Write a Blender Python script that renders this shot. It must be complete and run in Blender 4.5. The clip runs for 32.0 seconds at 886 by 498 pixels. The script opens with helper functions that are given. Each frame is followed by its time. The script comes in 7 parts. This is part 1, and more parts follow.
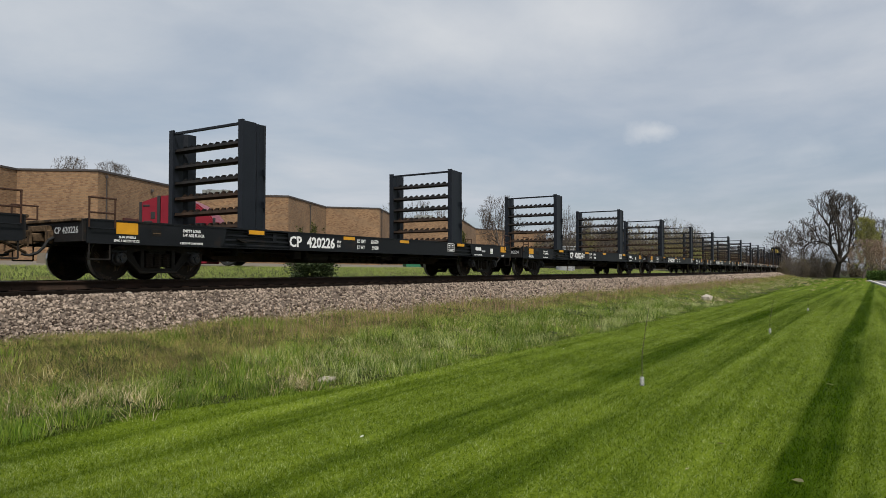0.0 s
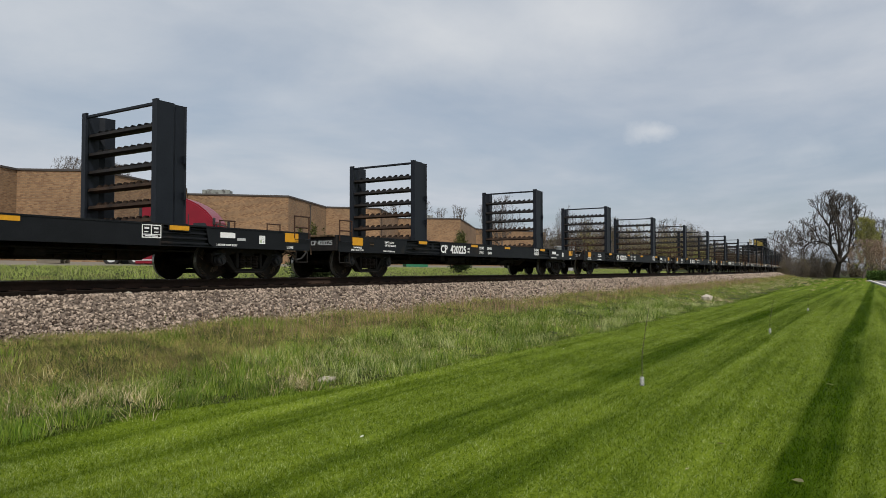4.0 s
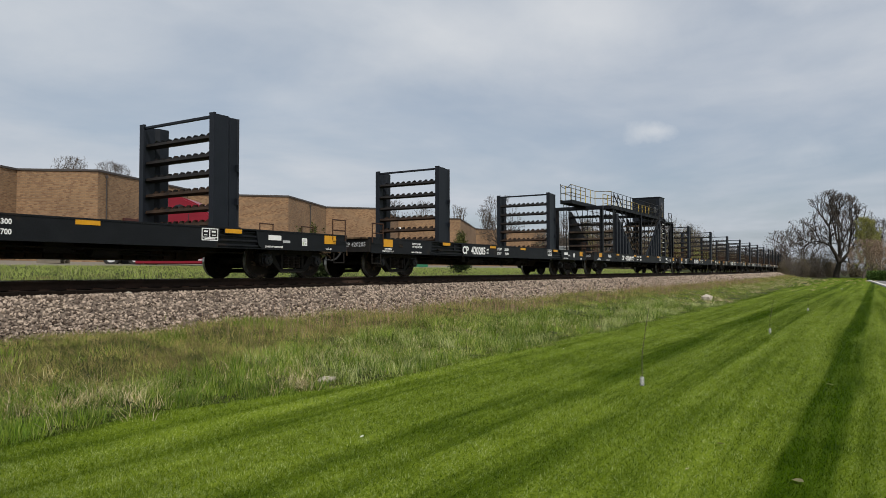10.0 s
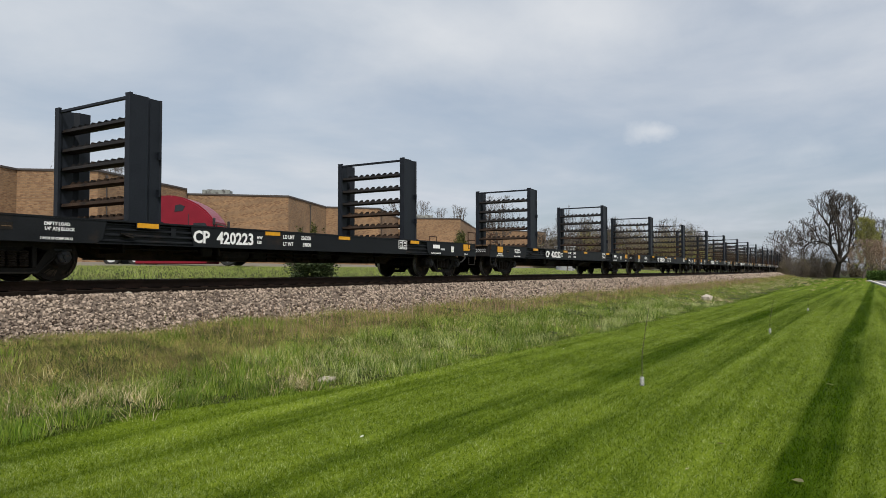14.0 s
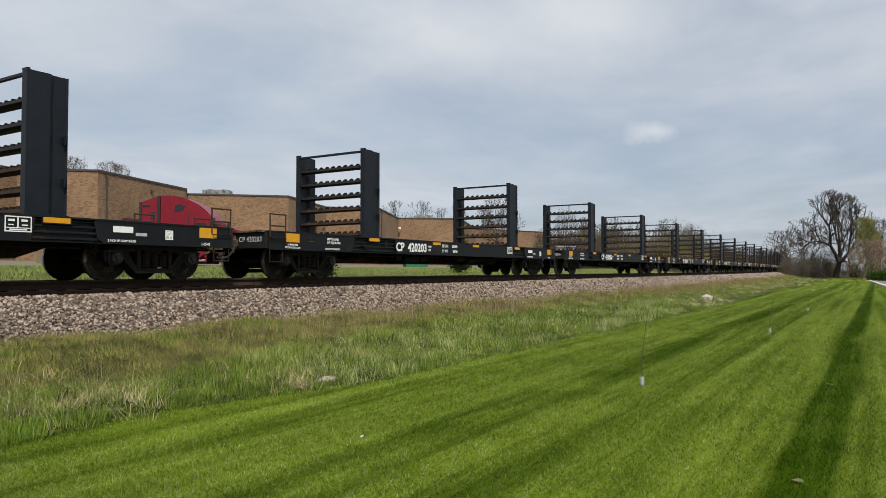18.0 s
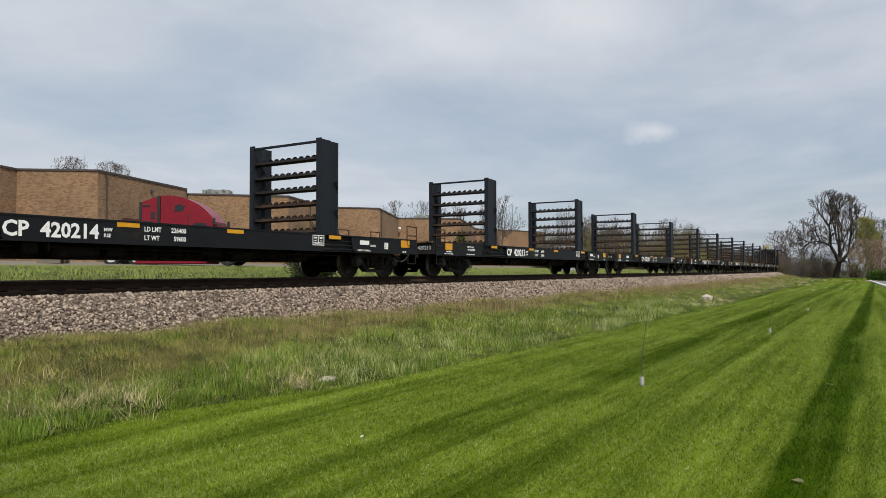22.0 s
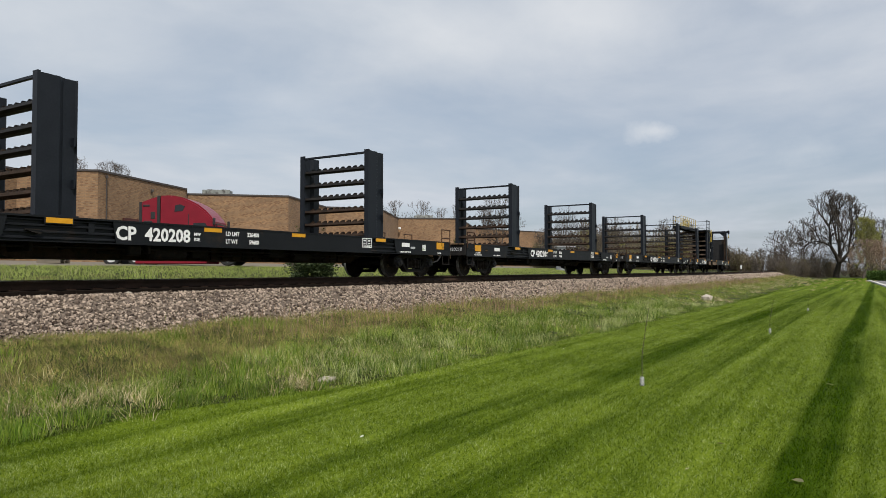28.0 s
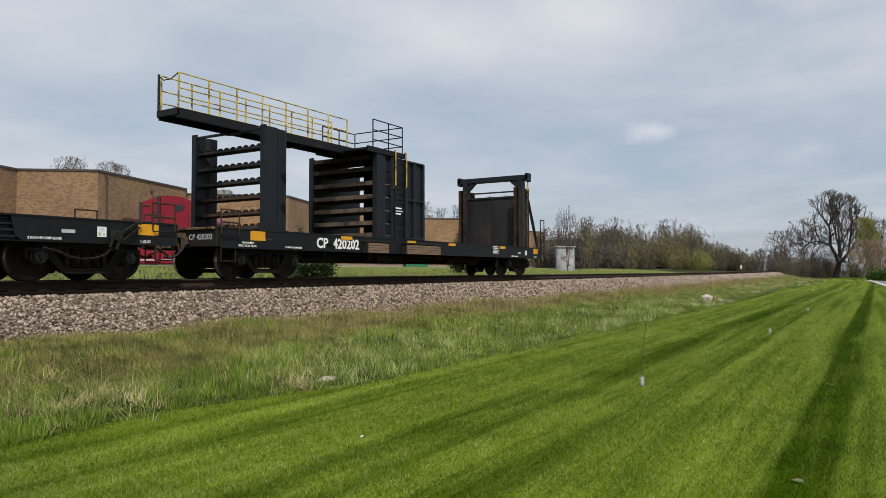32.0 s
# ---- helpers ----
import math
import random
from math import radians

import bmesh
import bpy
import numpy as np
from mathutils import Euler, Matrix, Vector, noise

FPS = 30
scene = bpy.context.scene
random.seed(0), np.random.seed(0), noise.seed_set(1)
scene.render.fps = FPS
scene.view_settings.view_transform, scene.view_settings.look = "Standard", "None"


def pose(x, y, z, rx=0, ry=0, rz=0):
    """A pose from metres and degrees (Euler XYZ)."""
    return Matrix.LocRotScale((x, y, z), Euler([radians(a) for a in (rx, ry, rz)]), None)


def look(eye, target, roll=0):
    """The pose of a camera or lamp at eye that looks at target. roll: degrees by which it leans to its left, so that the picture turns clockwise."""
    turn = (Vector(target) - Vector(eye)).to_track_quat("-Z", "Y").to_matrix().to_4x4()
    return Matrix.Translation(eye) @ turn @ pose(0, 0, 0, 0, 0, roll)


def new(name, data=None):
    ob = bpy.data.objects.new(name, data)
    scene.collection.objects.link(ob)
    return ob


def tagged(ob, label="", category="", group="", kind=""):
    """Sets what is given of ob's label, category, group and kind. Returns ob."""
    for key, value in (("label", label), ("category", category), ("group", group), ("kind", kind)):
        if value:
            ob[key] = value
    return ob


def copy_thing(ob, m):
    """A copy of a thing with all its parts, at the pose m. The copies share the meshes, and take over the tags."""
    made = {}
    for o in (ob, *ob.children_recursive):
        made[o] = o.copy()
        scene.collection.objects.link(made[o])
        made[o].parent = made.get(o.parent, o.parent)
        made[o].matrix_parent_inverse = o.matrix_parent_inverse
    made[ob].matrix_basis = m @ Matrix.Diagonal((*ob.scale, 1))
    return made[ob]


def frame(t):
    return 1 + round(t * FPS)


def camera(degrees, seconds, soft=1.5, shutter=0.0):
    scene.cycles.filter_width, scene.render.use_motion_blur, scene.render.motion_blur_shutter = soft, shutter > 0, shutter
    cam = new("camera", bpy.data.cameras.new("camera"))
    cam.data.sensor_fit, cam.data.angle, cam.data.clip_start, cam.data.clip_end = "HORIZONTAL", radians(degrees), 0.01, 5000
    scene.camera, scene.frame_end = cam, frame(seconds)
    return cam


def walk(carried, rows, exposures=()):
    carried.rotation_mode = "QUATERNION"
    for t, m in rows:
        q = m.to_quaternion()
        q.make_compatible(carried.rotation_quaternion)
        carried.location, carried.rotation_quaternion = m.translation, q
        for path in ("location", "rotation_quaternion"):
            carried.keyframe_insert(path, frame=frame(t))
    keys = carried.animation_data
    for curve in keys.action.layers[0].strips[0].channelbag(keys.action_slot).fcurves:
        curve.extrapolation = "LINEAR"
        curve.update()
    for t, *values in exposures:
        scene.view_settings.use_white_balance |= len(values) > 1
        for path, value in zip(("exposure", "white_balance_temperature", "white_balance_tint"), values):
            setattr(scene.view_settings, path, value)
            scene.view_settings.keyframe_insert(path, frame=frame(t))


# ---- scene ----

# the camera stands still beside the lawn; x runs along the track, y across it
EYE = (0.0, 0.0, 1.6)
YAW, PITCH, ROLL = 31.8175, 1.8031, -0.064
AIM = (math.cos(radians(YAW)) * math.cos(radians(PITCH)), math.sin(radians(YAW)) * math.cos(radians(PITCH)), 1.6 + math.sin(radians(PITCH)))
cam = camera(65.05, 32.0, soft=0.7)
VIEW = look(EYE, AIM, ROLL)
walk(cam, [(0.0, VIEW), (32.0, VIEW)], exposures=[(0.0, 0.0), (12.0, 0.02), (13.2, 0.14), (32.0, 0.14)])

# ---- daylight: thin bright cloud, a soft high sun behind the camera ----
SUN_AZ, SUN_EL = radians(-132), radians(52)
world = bpy.data.worlds.new("overcast_sky")
scene.world = world
world.use_nodes = True


def build_sky():
    nt = world.node_tree
    nt.nodes.clear()
    N, K = nt.nodes.new, nt.links.new
    out, bg = N("ShaderNodeOutputWorld"), N("ShaderNodeBackground")
    sky = N("ShaderNodeTexSky")
    sky.sky_type, sky.sun_disc = "NISHITA", False
    sky.sun_elevation, sky.sun_rotation = SUN_EL, math.pi / 2 - SUN_AZ
    sky.air_density, sky.dust_density, sky.ozone_density = 1.0, 2.0, 1.5
    co = N("ShaderNodeTexCoord")
    sep, comb, dv, dv2, mx = N("ShaderNodeSeparateXYZ"), N("ShaderNodeCombineXYZ"), N("ShaderNodeMath"), N("ShaderNodeMath"), N("ShaderNodeMath")
    K(co.outputs["Generated"], sep.inputs[0])
    mx.operation = "ADD"
    mx.inputs[1].default_value = 0.12
    K(sep.outputs[2], mx.inputs[0])
    for d, i in ((dv, 0), (dv2, 1)):
        d.operation = "DIVIDE"
        K(sep.outputs[i], d.inputs[0])
        K(mx.outputs[0], d.inputs[1])
        K(d.outputs[0], comb.inputs[i])
    big, fine = N("ShaderNodeTexNoise"), N("ShaderNodeTexNoise")
    big.inputs["Scale"].default_value, big.inputs["Detail"].default_value, big.inputs["Roughness"].default_value = 0.62, 8, 0.56
    big.inputs["Distortion"].default_value = 0.35
    fine.inputs["Scale"].default_value, fine.inputs["Detail"].default_value = 2.6, 5
    K(comb.outputs[0], big.inputs["Vector"])
    K(comb.outputs[0], fine.inputs["Vector"])
    ramp = N("ShaderNodeValToRGB")
    ramp.color_ramp.elements[0].position, ramp.color_ramp.elements[0].color = 0.26, (0.52, 0.52, 0.52, 1)
    ramp.color_ramp.elements[1].position, ramp.color_ramp.elements[1].color = 0.62, (1, 1, 1, 1)
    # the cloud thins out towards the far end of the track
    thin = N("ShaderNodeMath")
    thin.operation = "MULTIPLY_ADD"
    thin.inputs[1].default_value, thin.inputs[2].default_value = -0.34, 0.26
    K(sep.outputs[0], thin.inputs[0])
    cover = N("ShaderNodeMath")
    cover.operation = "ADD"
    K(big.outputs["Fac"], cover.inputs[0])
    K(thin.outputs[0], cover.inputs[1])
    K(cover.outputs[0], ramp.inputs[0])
    cloud = N("ShaderNodeValToRGB")
    cloud.color_ramp.elements[0].position, cloud.color_ramp.elements[0].color = 0.30, SKY_LOW
    cloud.color_ramp.elements[1].position, cloud.color_ramp.elements[1].color = 0.70, SKY_HIGH
    add = N("ShaderNodeMath")
    add.operation = "MULTIPLY_ADD"
    add.inputs[1].default_value, add.inputs[2].default_value = 0.35, 0.32
    K(fine.outputs["Fac"], add.inputs[0])
    mid = N("ShaderNodeMath")
    mid.operation = "MULTIPLY_ADD"
    mid.inputs[1].default_value = 1.0
    mid.inputs[2].default_value = -0.5
    K(big.outputs["Fac"], mid.inputs[0])
    tot = N("ShaderNodeMath")
    tot.operation = "ADD"
    K(add.outputs[0], tot.inputs[0])
    K(mid.outputs[0], tot.inputs[1])
    K(tot.outputs[0], cloud.inputs[0])
    mix = N("ShaderNodeMix")
    mix.data_type = "RGBA"
    K(ramp.outputs[0], mix.inputs["Factor"])
    K(sky.outputs[0], mix.inputs["A"])
    K(cloud.outputs[0], mix.inputs["B"])
    # single bright clouds
    wob, wmix = N("ShaderNodeTexNoise"), N("ShaderNodeVectorMath")
    wob.inputs["Scale"].default_value, wob.inputs["Detail"].default_value, wob.inputs["Roughness"].default_value = 16, 8, 0.62
    K(co.outputs["Generated"], wob.inputs["Vector"])
    wmix.operation = "MULTIPLY_ADD"
    wmix.inputs[1].default_value = (0.07, 0.07, 0.04)
    K(wob.outputs["Color"], wmix.inputs[0])
    K(co.outputs["Generated"], wmix.inputs[2])
    turn = N("ShaderNodeMapping")
    turn.inputs["Scale"].default_value = (1, 1, 2.3)
    K(wmix.outputs[0], turn.inputs[0])
    white = None
    for (x, y, z), inner, outer, much in CLOUDS:
        away, soft = N("ShaderNodeVectorMath"), N("ShaderNodeMapRange")
        away.operation = "DISTANCE"
        away.inputs[1].default_value = (x + 0.035, y + 0.035, (z + 0.02) * 2.3)
        K(turn.outputs[0], away.inputs[0])
        soft.inputs[1].default_value, soft.inputs[2].default_value, soft.inputs[3].default_value, soft.inputs[4].default_value = inner, outer, much, 0.0
        K(away.outputs["Value"], soft.inputs[0])
        if white is None:
            white = soft.outputs[0]
        else:
            most = N("ShaderNodeMath")
            most.operation = "MAXIMUM"
            K(white, most.inputs[0])
            K(soft.outputs[0], most.inputs[1])
            white = most.outputs[0]
    puff = N("ShaderNodeMix")
    puff.data_type = "RGBA"
    puff.inputs["B"].default_value = (7.9, 7.95, 8.0, 1)
    K(white, puff.inputs["Factor"])
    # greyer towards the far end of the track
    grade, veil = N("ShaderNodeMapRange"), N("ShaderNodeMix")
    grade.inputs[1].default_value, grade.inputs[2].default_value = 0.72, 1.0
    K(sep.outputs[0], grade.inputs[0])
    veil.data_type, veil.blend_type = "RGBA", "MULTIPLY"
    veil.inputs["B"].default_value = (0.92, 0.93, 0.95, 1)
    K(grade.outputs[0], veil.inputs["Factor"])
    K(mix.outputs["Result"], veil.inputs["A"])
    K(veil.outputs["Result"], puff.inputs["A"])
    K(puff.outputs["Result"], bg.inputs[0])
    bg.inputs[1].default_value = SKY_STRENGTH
    K(bg.outputs[0], out.inputs[0])


SKY_STRENGTH = 0.10
# direction of each cloud, its inner and outer size, how dense it is
CLOUDS = [((0.948, 0.257, 0.190), 0.008, 0.040, 0.42), ((0.987, 0.069, 0.148), 0.005, 0.050, 0.20), ((0.882, 0.320, 0.347), 0.03, 0.20, 0.55), ((0.847, 0.420, 0.325), 0.03, 0.22, 0.34), ((0.688, 0.686, 0.236), 0.01, 0.09, 0.20), ((0.462, 0.839, 0.288), 0.02, 0.16, 0.20), ((0.96, 0.02, 0.36), 0.02, 0.12, 0.5)]
SKY_LOW, SKY_HIGH = (4.5, 5.1, 5.85, 1), (5.85, 6.2, 6.7, 1)
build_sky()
sun = new("sun", bpy.data.lights.new("sun", "SUN"))
sun.data.energy, sun.data.angle, sun.data.color = 3.7, radians(4), (1.0, 0.95, 0.87)
sun.matrix_world = look((math.cos(SUN_AZ) * math.cos(SUN_EL) * 50, math.sin(SUN_AZ) * math.cos(SUN_EL) * 50, math.sin(SUN_EL) * 50), (0, 0, 0))


# ---- materials ----
def surface(name, low, high, scale=6.0, rough=0.7, bump=0.15, metal=0.0, fine=40.0, *, dirt=None, dirt_scale=1.2, dirt_cut=0.6, space="Object", stretch=(1, 1, 1), island=0.0, per_object=0.0, gloss=0.4):
    """A surface with colour that varies at two scales, fine relief, and stains in their own colour."""
    m = bpy.data.materials.new(name)
    m.use_nodes = True
    nt = m.node_tree
    N, K = nt.nodes.new, nt.links.new
    b = nt.nodes["Principled BSDF"]
    b.inputs["Metallic"].default_value = metal
    b.inputs["Specular IOR Level"].default_value = gloss
    co, mp = N("ShaderNodeTexCoord"), N("ShaderNodeMapping")
    mp.inputs["Scale"].default_value = stretch
    K(co.outputs[space], mp.inputs[0])
    n1, n2 = N("ShaderNodeTexNoise"), N("ShaderNodeTexNoise")
    n1.inputs["Scale"].default_value, n1.inputs["Detail"].default_value = scale, 5
    n2.inputs["Scale"].default_value, n2.inputs["Detail"].default_value = fine, 4
    K(mp.outputs[0], n1.inputs[0])
    K(mp.outputs[0], n2.inputs[0])
    av = N("ShaderNodeMix")
    av.inputs[0].default_value = 0.45
    K(n1.outputs["Fac"], av.inputs[2])
    K(n2.outputs["Fac"], av.inputs[3])
    fac = av.outputs[0]
    for amount, out in ((island, "Random Per Island"), (per_object, "Random")):
        if amount:
            src = N("ShaderNodeNewGeometry") if out == "Random Per Island" else N("ShaderNodeObjectInfo")
            mm = N("ShaderNodeMix")
            mm.inputs[0].default_value = amount
            K(fac, mm.inputs[2])
            K(src.outputs[out], mm.inputs[3])
            fac = mm.outputs[0]
    r = N("ShaderNodeValToRGB")
    r.color_ramp.elements[0].position, r.color_ramp.elements[0].color = 0.32, (*low, 1)
    r.color_ramp.elements[1].position, r.color_ramp.elements[1].color = 0.68, (*high, 1)
    if island or per_object:
        r.color_ramp.elements[0].position, r.color_ramp.elements[1].position = 0.15, 0.85
    K(fac, r.inputs[0])
    col = r.outputs[0]
    if dirt:
        n3, r3, mx = N("ShaderNodeTexNoise"), N("ShaderNodeValToRGB"), N("ShaderNodeMix")
        n3.inputs["Scale"].default_value, n3.inputs["Detail"].default_value, n3.inputs["Roughness"].default_value = dirt_scale, 8, 0.65
        r3.color_ramp.elements[0].position, r3.color_ramp.elements[1].position = dirt_cut - 0.06, dirt_cut + 0.1
        mx.data_type = "RGBA"
        mx.inputs["B"].default_value = (*dirt, 1)
        K(mp.outputs[0], n3.inputs[0])
        K(n3.outputs["Fac"], r3.inputs[0])
        K(r3.outputs[0], mx.inputs["Factor"])
        K(col, mx.inputs["A"])
        col = mx.outputs["Result"]
    K(col, b.inputs["Base Color"])
    rr = N("ShaderNodeMapRange")
    rr.inputs[3].default_value, rr.inputs[4].default_value = max(0.05, rough - 0.12), min(1, rough + 0.12)
    K(n1.outputs["Fac"], rr.inputs[0])
    K(rr.outputs[0], b.inputs["Roughness"])
    if bump:
        bp = N("ShaderNodeBump")
        bp.inputs["Strength"].default_value, bp.inputs["Distance"].default_value = bump, 0.02
        K(n2.outputs["Fac"], bp.inputs["Height"])
        K(bp.outputs[0], b.inputs["Normal"])
    return m


def leafy(name, colours, through_light=0.35, rough=0.6, upright=0.0, patch=(0.9, 0.86, 1.14)):
    """Thin leaves or blades: a colour of its own for each, and light that shines through."""
    m = bpy.data.materials.new(name)
    m.use_nodes = True
    nt = m.node_tree
    N, K = nt.nodes.new, nt.links.new
    b, out = nt.nodes["Principled BSDF"], nt.nodes["Material Output"]
    geo, r = N("ShaderNodeNewGeometry"), N("ShaderNodeValToRGB")
    K(geo.outputs["Random Per Island"], r.inputs[0])
    els = r.color_ramp.elements
    els.remove(els[1])
    els[0].position, els[0].color = 0.0, (*colours[0], 1)
    for i, c in enumerate(colours[1:], 1):
        els.new(i / (len(colours) - 1)).color = (*c, 1)
    co, n, hs = N("ShaderNodeTexCoord"), N("ShaderNodeTexNoise"), N("ShaderNodeHueSaturation")
    n.inputs["Scale"].default_value = patch[0]
    n.inputs["Detail"].default_value = 5
    K(co.outputs["Object"], n.inputs[0])
    mr = N("ShaderNodeMapRange")
    mr.inputs[1].default_value, mr.inputs[2].default_value = 0.32, 0.68
    mr.inputs[3].default_value, mr.inputs[4].default_value = patch[1], patch[2]
    K(n.outputs["Fac"], mr.inputs[0])
    K(mr.outputs[0], hs.inputs["Value"])
    K(r.outputs[0], hs.inputs["Color"])
    K(hs.outputs[0], b.inputs["Base Color"])
    if upright:
        bend, norm = N("ShaderNodeMix"), N("ShaderNodeVectorMath")
        bend.data_type = "VECTOR"
        bend.inputs["Factor"].default_value = upright
        bend.inputs["B"].default_value = (0, 0, 1)
        norm.operation = "NORMALIZE"
        K(geo.outputs["Normal"], bend.inputs["A"])
        K(bend.outputs["Result"], norm.inputs[0])
        K(norm.outputs[0], b.inputs["Normal"])
    b.inputs["Roughness"].default_value = rough
    b.inputs["Specular IOR Level"].default_value = 0.25
    t, mix = N("ShaderNodeBsdfTranslucent"), N("ShaderNodeMixShader")
    K(hs.outputs[0], t.inputs[0])
    mix.inputs[0].default_value = through_light
    K(b.outputs[0], mix.inputs[1])
    K(t.outputs[0], mix.inputs[2])
    K(mix.outputs[0], out.inputs[0])
    return m


def flat(name, c, rough=0.6):
    return surface(name, [v * 0.85 for v in c], [min(1, v * 1.1) for v in c], 9, rough, 0.05)


def brickwork(name):
    """Tan brick in running bond with darker and redder bricks here and there."""
    m = bpy.data.materials.new(name)
    m.use_nodes = True
    nt = m.node_tree
    N, K = nt.nodes.new, nt.links.new
    b = nt.nodes["Principled BSDF"]
    co, br, n = N("ShaderNodeTexCoord"), N("ShaderNodeTexBrick"), N("ShaderNodeTexNoise")
    K(co.outputs["UV"], br.inputs["Vector"])
    br.inputs["Scale"].default_value = 1.0
    br.inputs["Brick Width"].default_value, br.inputs["Row Height"].default_value = 0.21, 0.10
    br.inputs["Mortar Size"].default_value = 0.012
    br.inputs["Bias"].default_value = -0.22
    br.inputs["Color1"].default_value = (0.285, 0.175, 0.092, 1)
    br.inputs["Color2"].default_value = (0.125, 0.060, 0.031, 1)
    br.inputs["Mortar"].default_value = (0.20, 0.145, 0.095, 1)
    n.inputs["Scale"].default_value, n.inputs["Detail"].default_value = 0.35, 6
    K(co.outputs["UV"], n.inputs[0])
    mx = N("ShaderNodeMix")
    mx.data_type, mx.blend_type = "RGBA", "MULTIPLY"
    mx.inputs["Factor"].default_value = 1.0
    r = N("ShaderNodeValToRGB")
    r.color_ramp.elements[0].position, r.color_ramp.elements[0].color = 0.3, (0.78, 0.76, 0.74, 1)
    r.color_ramp.elements[1].position, r.color_ramp.elements[1].color = 0.65, (1.08, 1.05, 1.0, 1)
    K(n.outputs["Fac"], r.inputs[0])
    K(br.outputs["Color"], mx.inputs["A"])
    K(r.outputs[0], mx.inputs["B"])
    K(mx.outputs["Result"], b.inputs["Base Color"])
    b.inputs["Roughness"].default_value = 0.88
    bp = N("ShaderNodeBump")
    bp.inputs["Strength"].default_value, bp.inputs["Distance"].default_value = 0.5, 0.01
    bp.invert = True
    K(br.outputs["Fac"], bp.inputs["Height"])
    K(bp.outputs[0], b.inputs["Normal"])
    return m


def mown_grass(name, base_low, base_high, blades=False):
    """Mown lawn: bands along the mower's lanes, patches, and blade-scale speckle."""
    m = bpy.data.materials.new(name)
    m.use_nodes = True
    nt = m.node_tree
    N, K = nt.nodes.new, nt.links.new
    b, out = nt.nodes["Principled BSDF"], nt.nodes["Material Output"]
    geo, sep = N("ShaderNodeNewGeometry"), N("ShaderNodeSeparateXYZ")
    wob = N("ShaderNodeTexNoise")
    wob.inputs["Scale"].default_value, wob.inputs["Detail"].default_value = 0.12, 3
    K(geo.outputs["Position"], wob.inputs[0])
    K(geo.outputs["Position"], sep.inputs[0])
    sh = N("ShaderNodeMath")
    sh.operation = "MULTIPLY_ADD"
    sh.inputs[1].default_value = 0.25
    slant = N("ShaderNodeMath")
    slant.operation = "MULTIPLY_ADD"
    slant.inputs[1].default_value = 0.0035
    K(sep.outputs[0], slant.inputs[0])
    K(sep.outputs[1], slant.inputs[2])
    K(wob.outputs["Fac"], sh.inputs[0])
    K(slant.outputs[0], sh.inputs[2])
    norm = N("ShaderNodeMapRange")
    norm.inputs[1].default_value, norm.inputs[2].default_value = LANE_LOW + 0.125, LANE_HIGH + 0.125
    K(sh.outputs[0], norm.inputs[0])
    lanes = N("ShaderNodeValToRGB")
    els = lanes.color_ramp.elements
    els.remove(els[1])
    els[0].position, els[0].color = 0.0, (LANES[0][1],) * 3 + (1,)
    for y, v in LANES[1:]:
        els.new((y - LANE_LOW) / (LANE_HIGH - LANE_LOW)).color = (v, v, v, 1)
    K(norm.outputs[0], lanes.inputs[0])
    # the lanes fade and come back along their length
    fade, fmap, worn = N("ShaderNodeTexNoise"), N("ShaderNodeMapRange"), N("ShaderNodeMix")
    fade.inputs["Scale"].default_value, fade.inputs["Detail"].default_value = 0.45, 4
    K(geo.outputs["Position"], fade.inputs[0])
    fmap.inputs[1].default_value, fmap.inputs[2].default_value, fmap.inputs[3].default_value, fmap.inputs[4].default_value = 0.40, 0.66, 0.0, 0.4
    K(fade.outputs["Fac"], fmap.inputs[0])
    K(fmap.outputs[0], worn.inputs[0])
    K(lanes.outputs[0], worn.inputs[2])
    worn.inputs[3].default_value = 0.88
    n1, n2 = N("ShaderNodeTexNoise"), N("ShaderNodeTexNoise")
    n1.inputs["Scale"].default_value, n1.inputs["Detail"].default_value = 0.9, 6
    n2.inputs["Scale"].default_value, n2.inputs["Detail"].default_value = 45, 4
    K(geo.outputs["Position"], n1.inputs[0])
    K(geo.outputs["Position"], n2.inputs[0])
    n3, turf = N("ShaderNodeTexNoise"), N("ShaderNodeMix")
    n3.inputs["Scale"].default_value, n3.inputs["Detail"].default_value, n3.inputs["Roughness"].default_value = 6, 6, 0.7
    K(geo.outputs["Position"], n3.inputs[0])
    turf.inputs[0].default_value = 0.5
    K(n1.outputs["Fac"], turf.inputs[2])
    K(n3.outputs["Fac"], turf.inputs[3])
    mixn = N("ShaderNodeMix")
    mixn.inputs[0].default_value = 0.72 if blades else 0.5
    K(turf.outputs[0], mixn.inputs[2])
    K((geo.outputs["Random Per Island"] if blades else n2.outputs["Fac"]), mixn.inputs[3])
    r = N("ShaderNodeValToRGB")
    r.color_ramp.elements[0].position, r.color_ramp.elements[0].color = 0.34, (*base_low, 1)
    r.color_ramp.elements[1].position, r.color_ramp.elements[1].color = 0.66, (*base_high, 1)
    if blades:
        r.color_ramp.elements[0].position = 0.24
        r.color_ramp.elements.new(0.84).color = (0.30, 0.365, 0.09, 1)
    K(mixn.outputs[0], r.inputs[0])
    mul, pale, ease = N("ShaderNodeMix"), N("ShaderNodeMix"), N("ShaderNodeMapRange")
    ease.inputs[1].default_value, ease.inputs[2].default_value = 0.50, 1.10
    # narrower passes of the mower within each lane
    along_lane, streak, pas = N("ShaderNodeMapping"), N("ShaderNodeTexNoise"), N("ShaderNodeMath")
    along_lane.inputs["Scale"].default_value = (0.028, 1.0, 0.0)
    K(geo.outputs["Position"], along_lane.inputs[0])
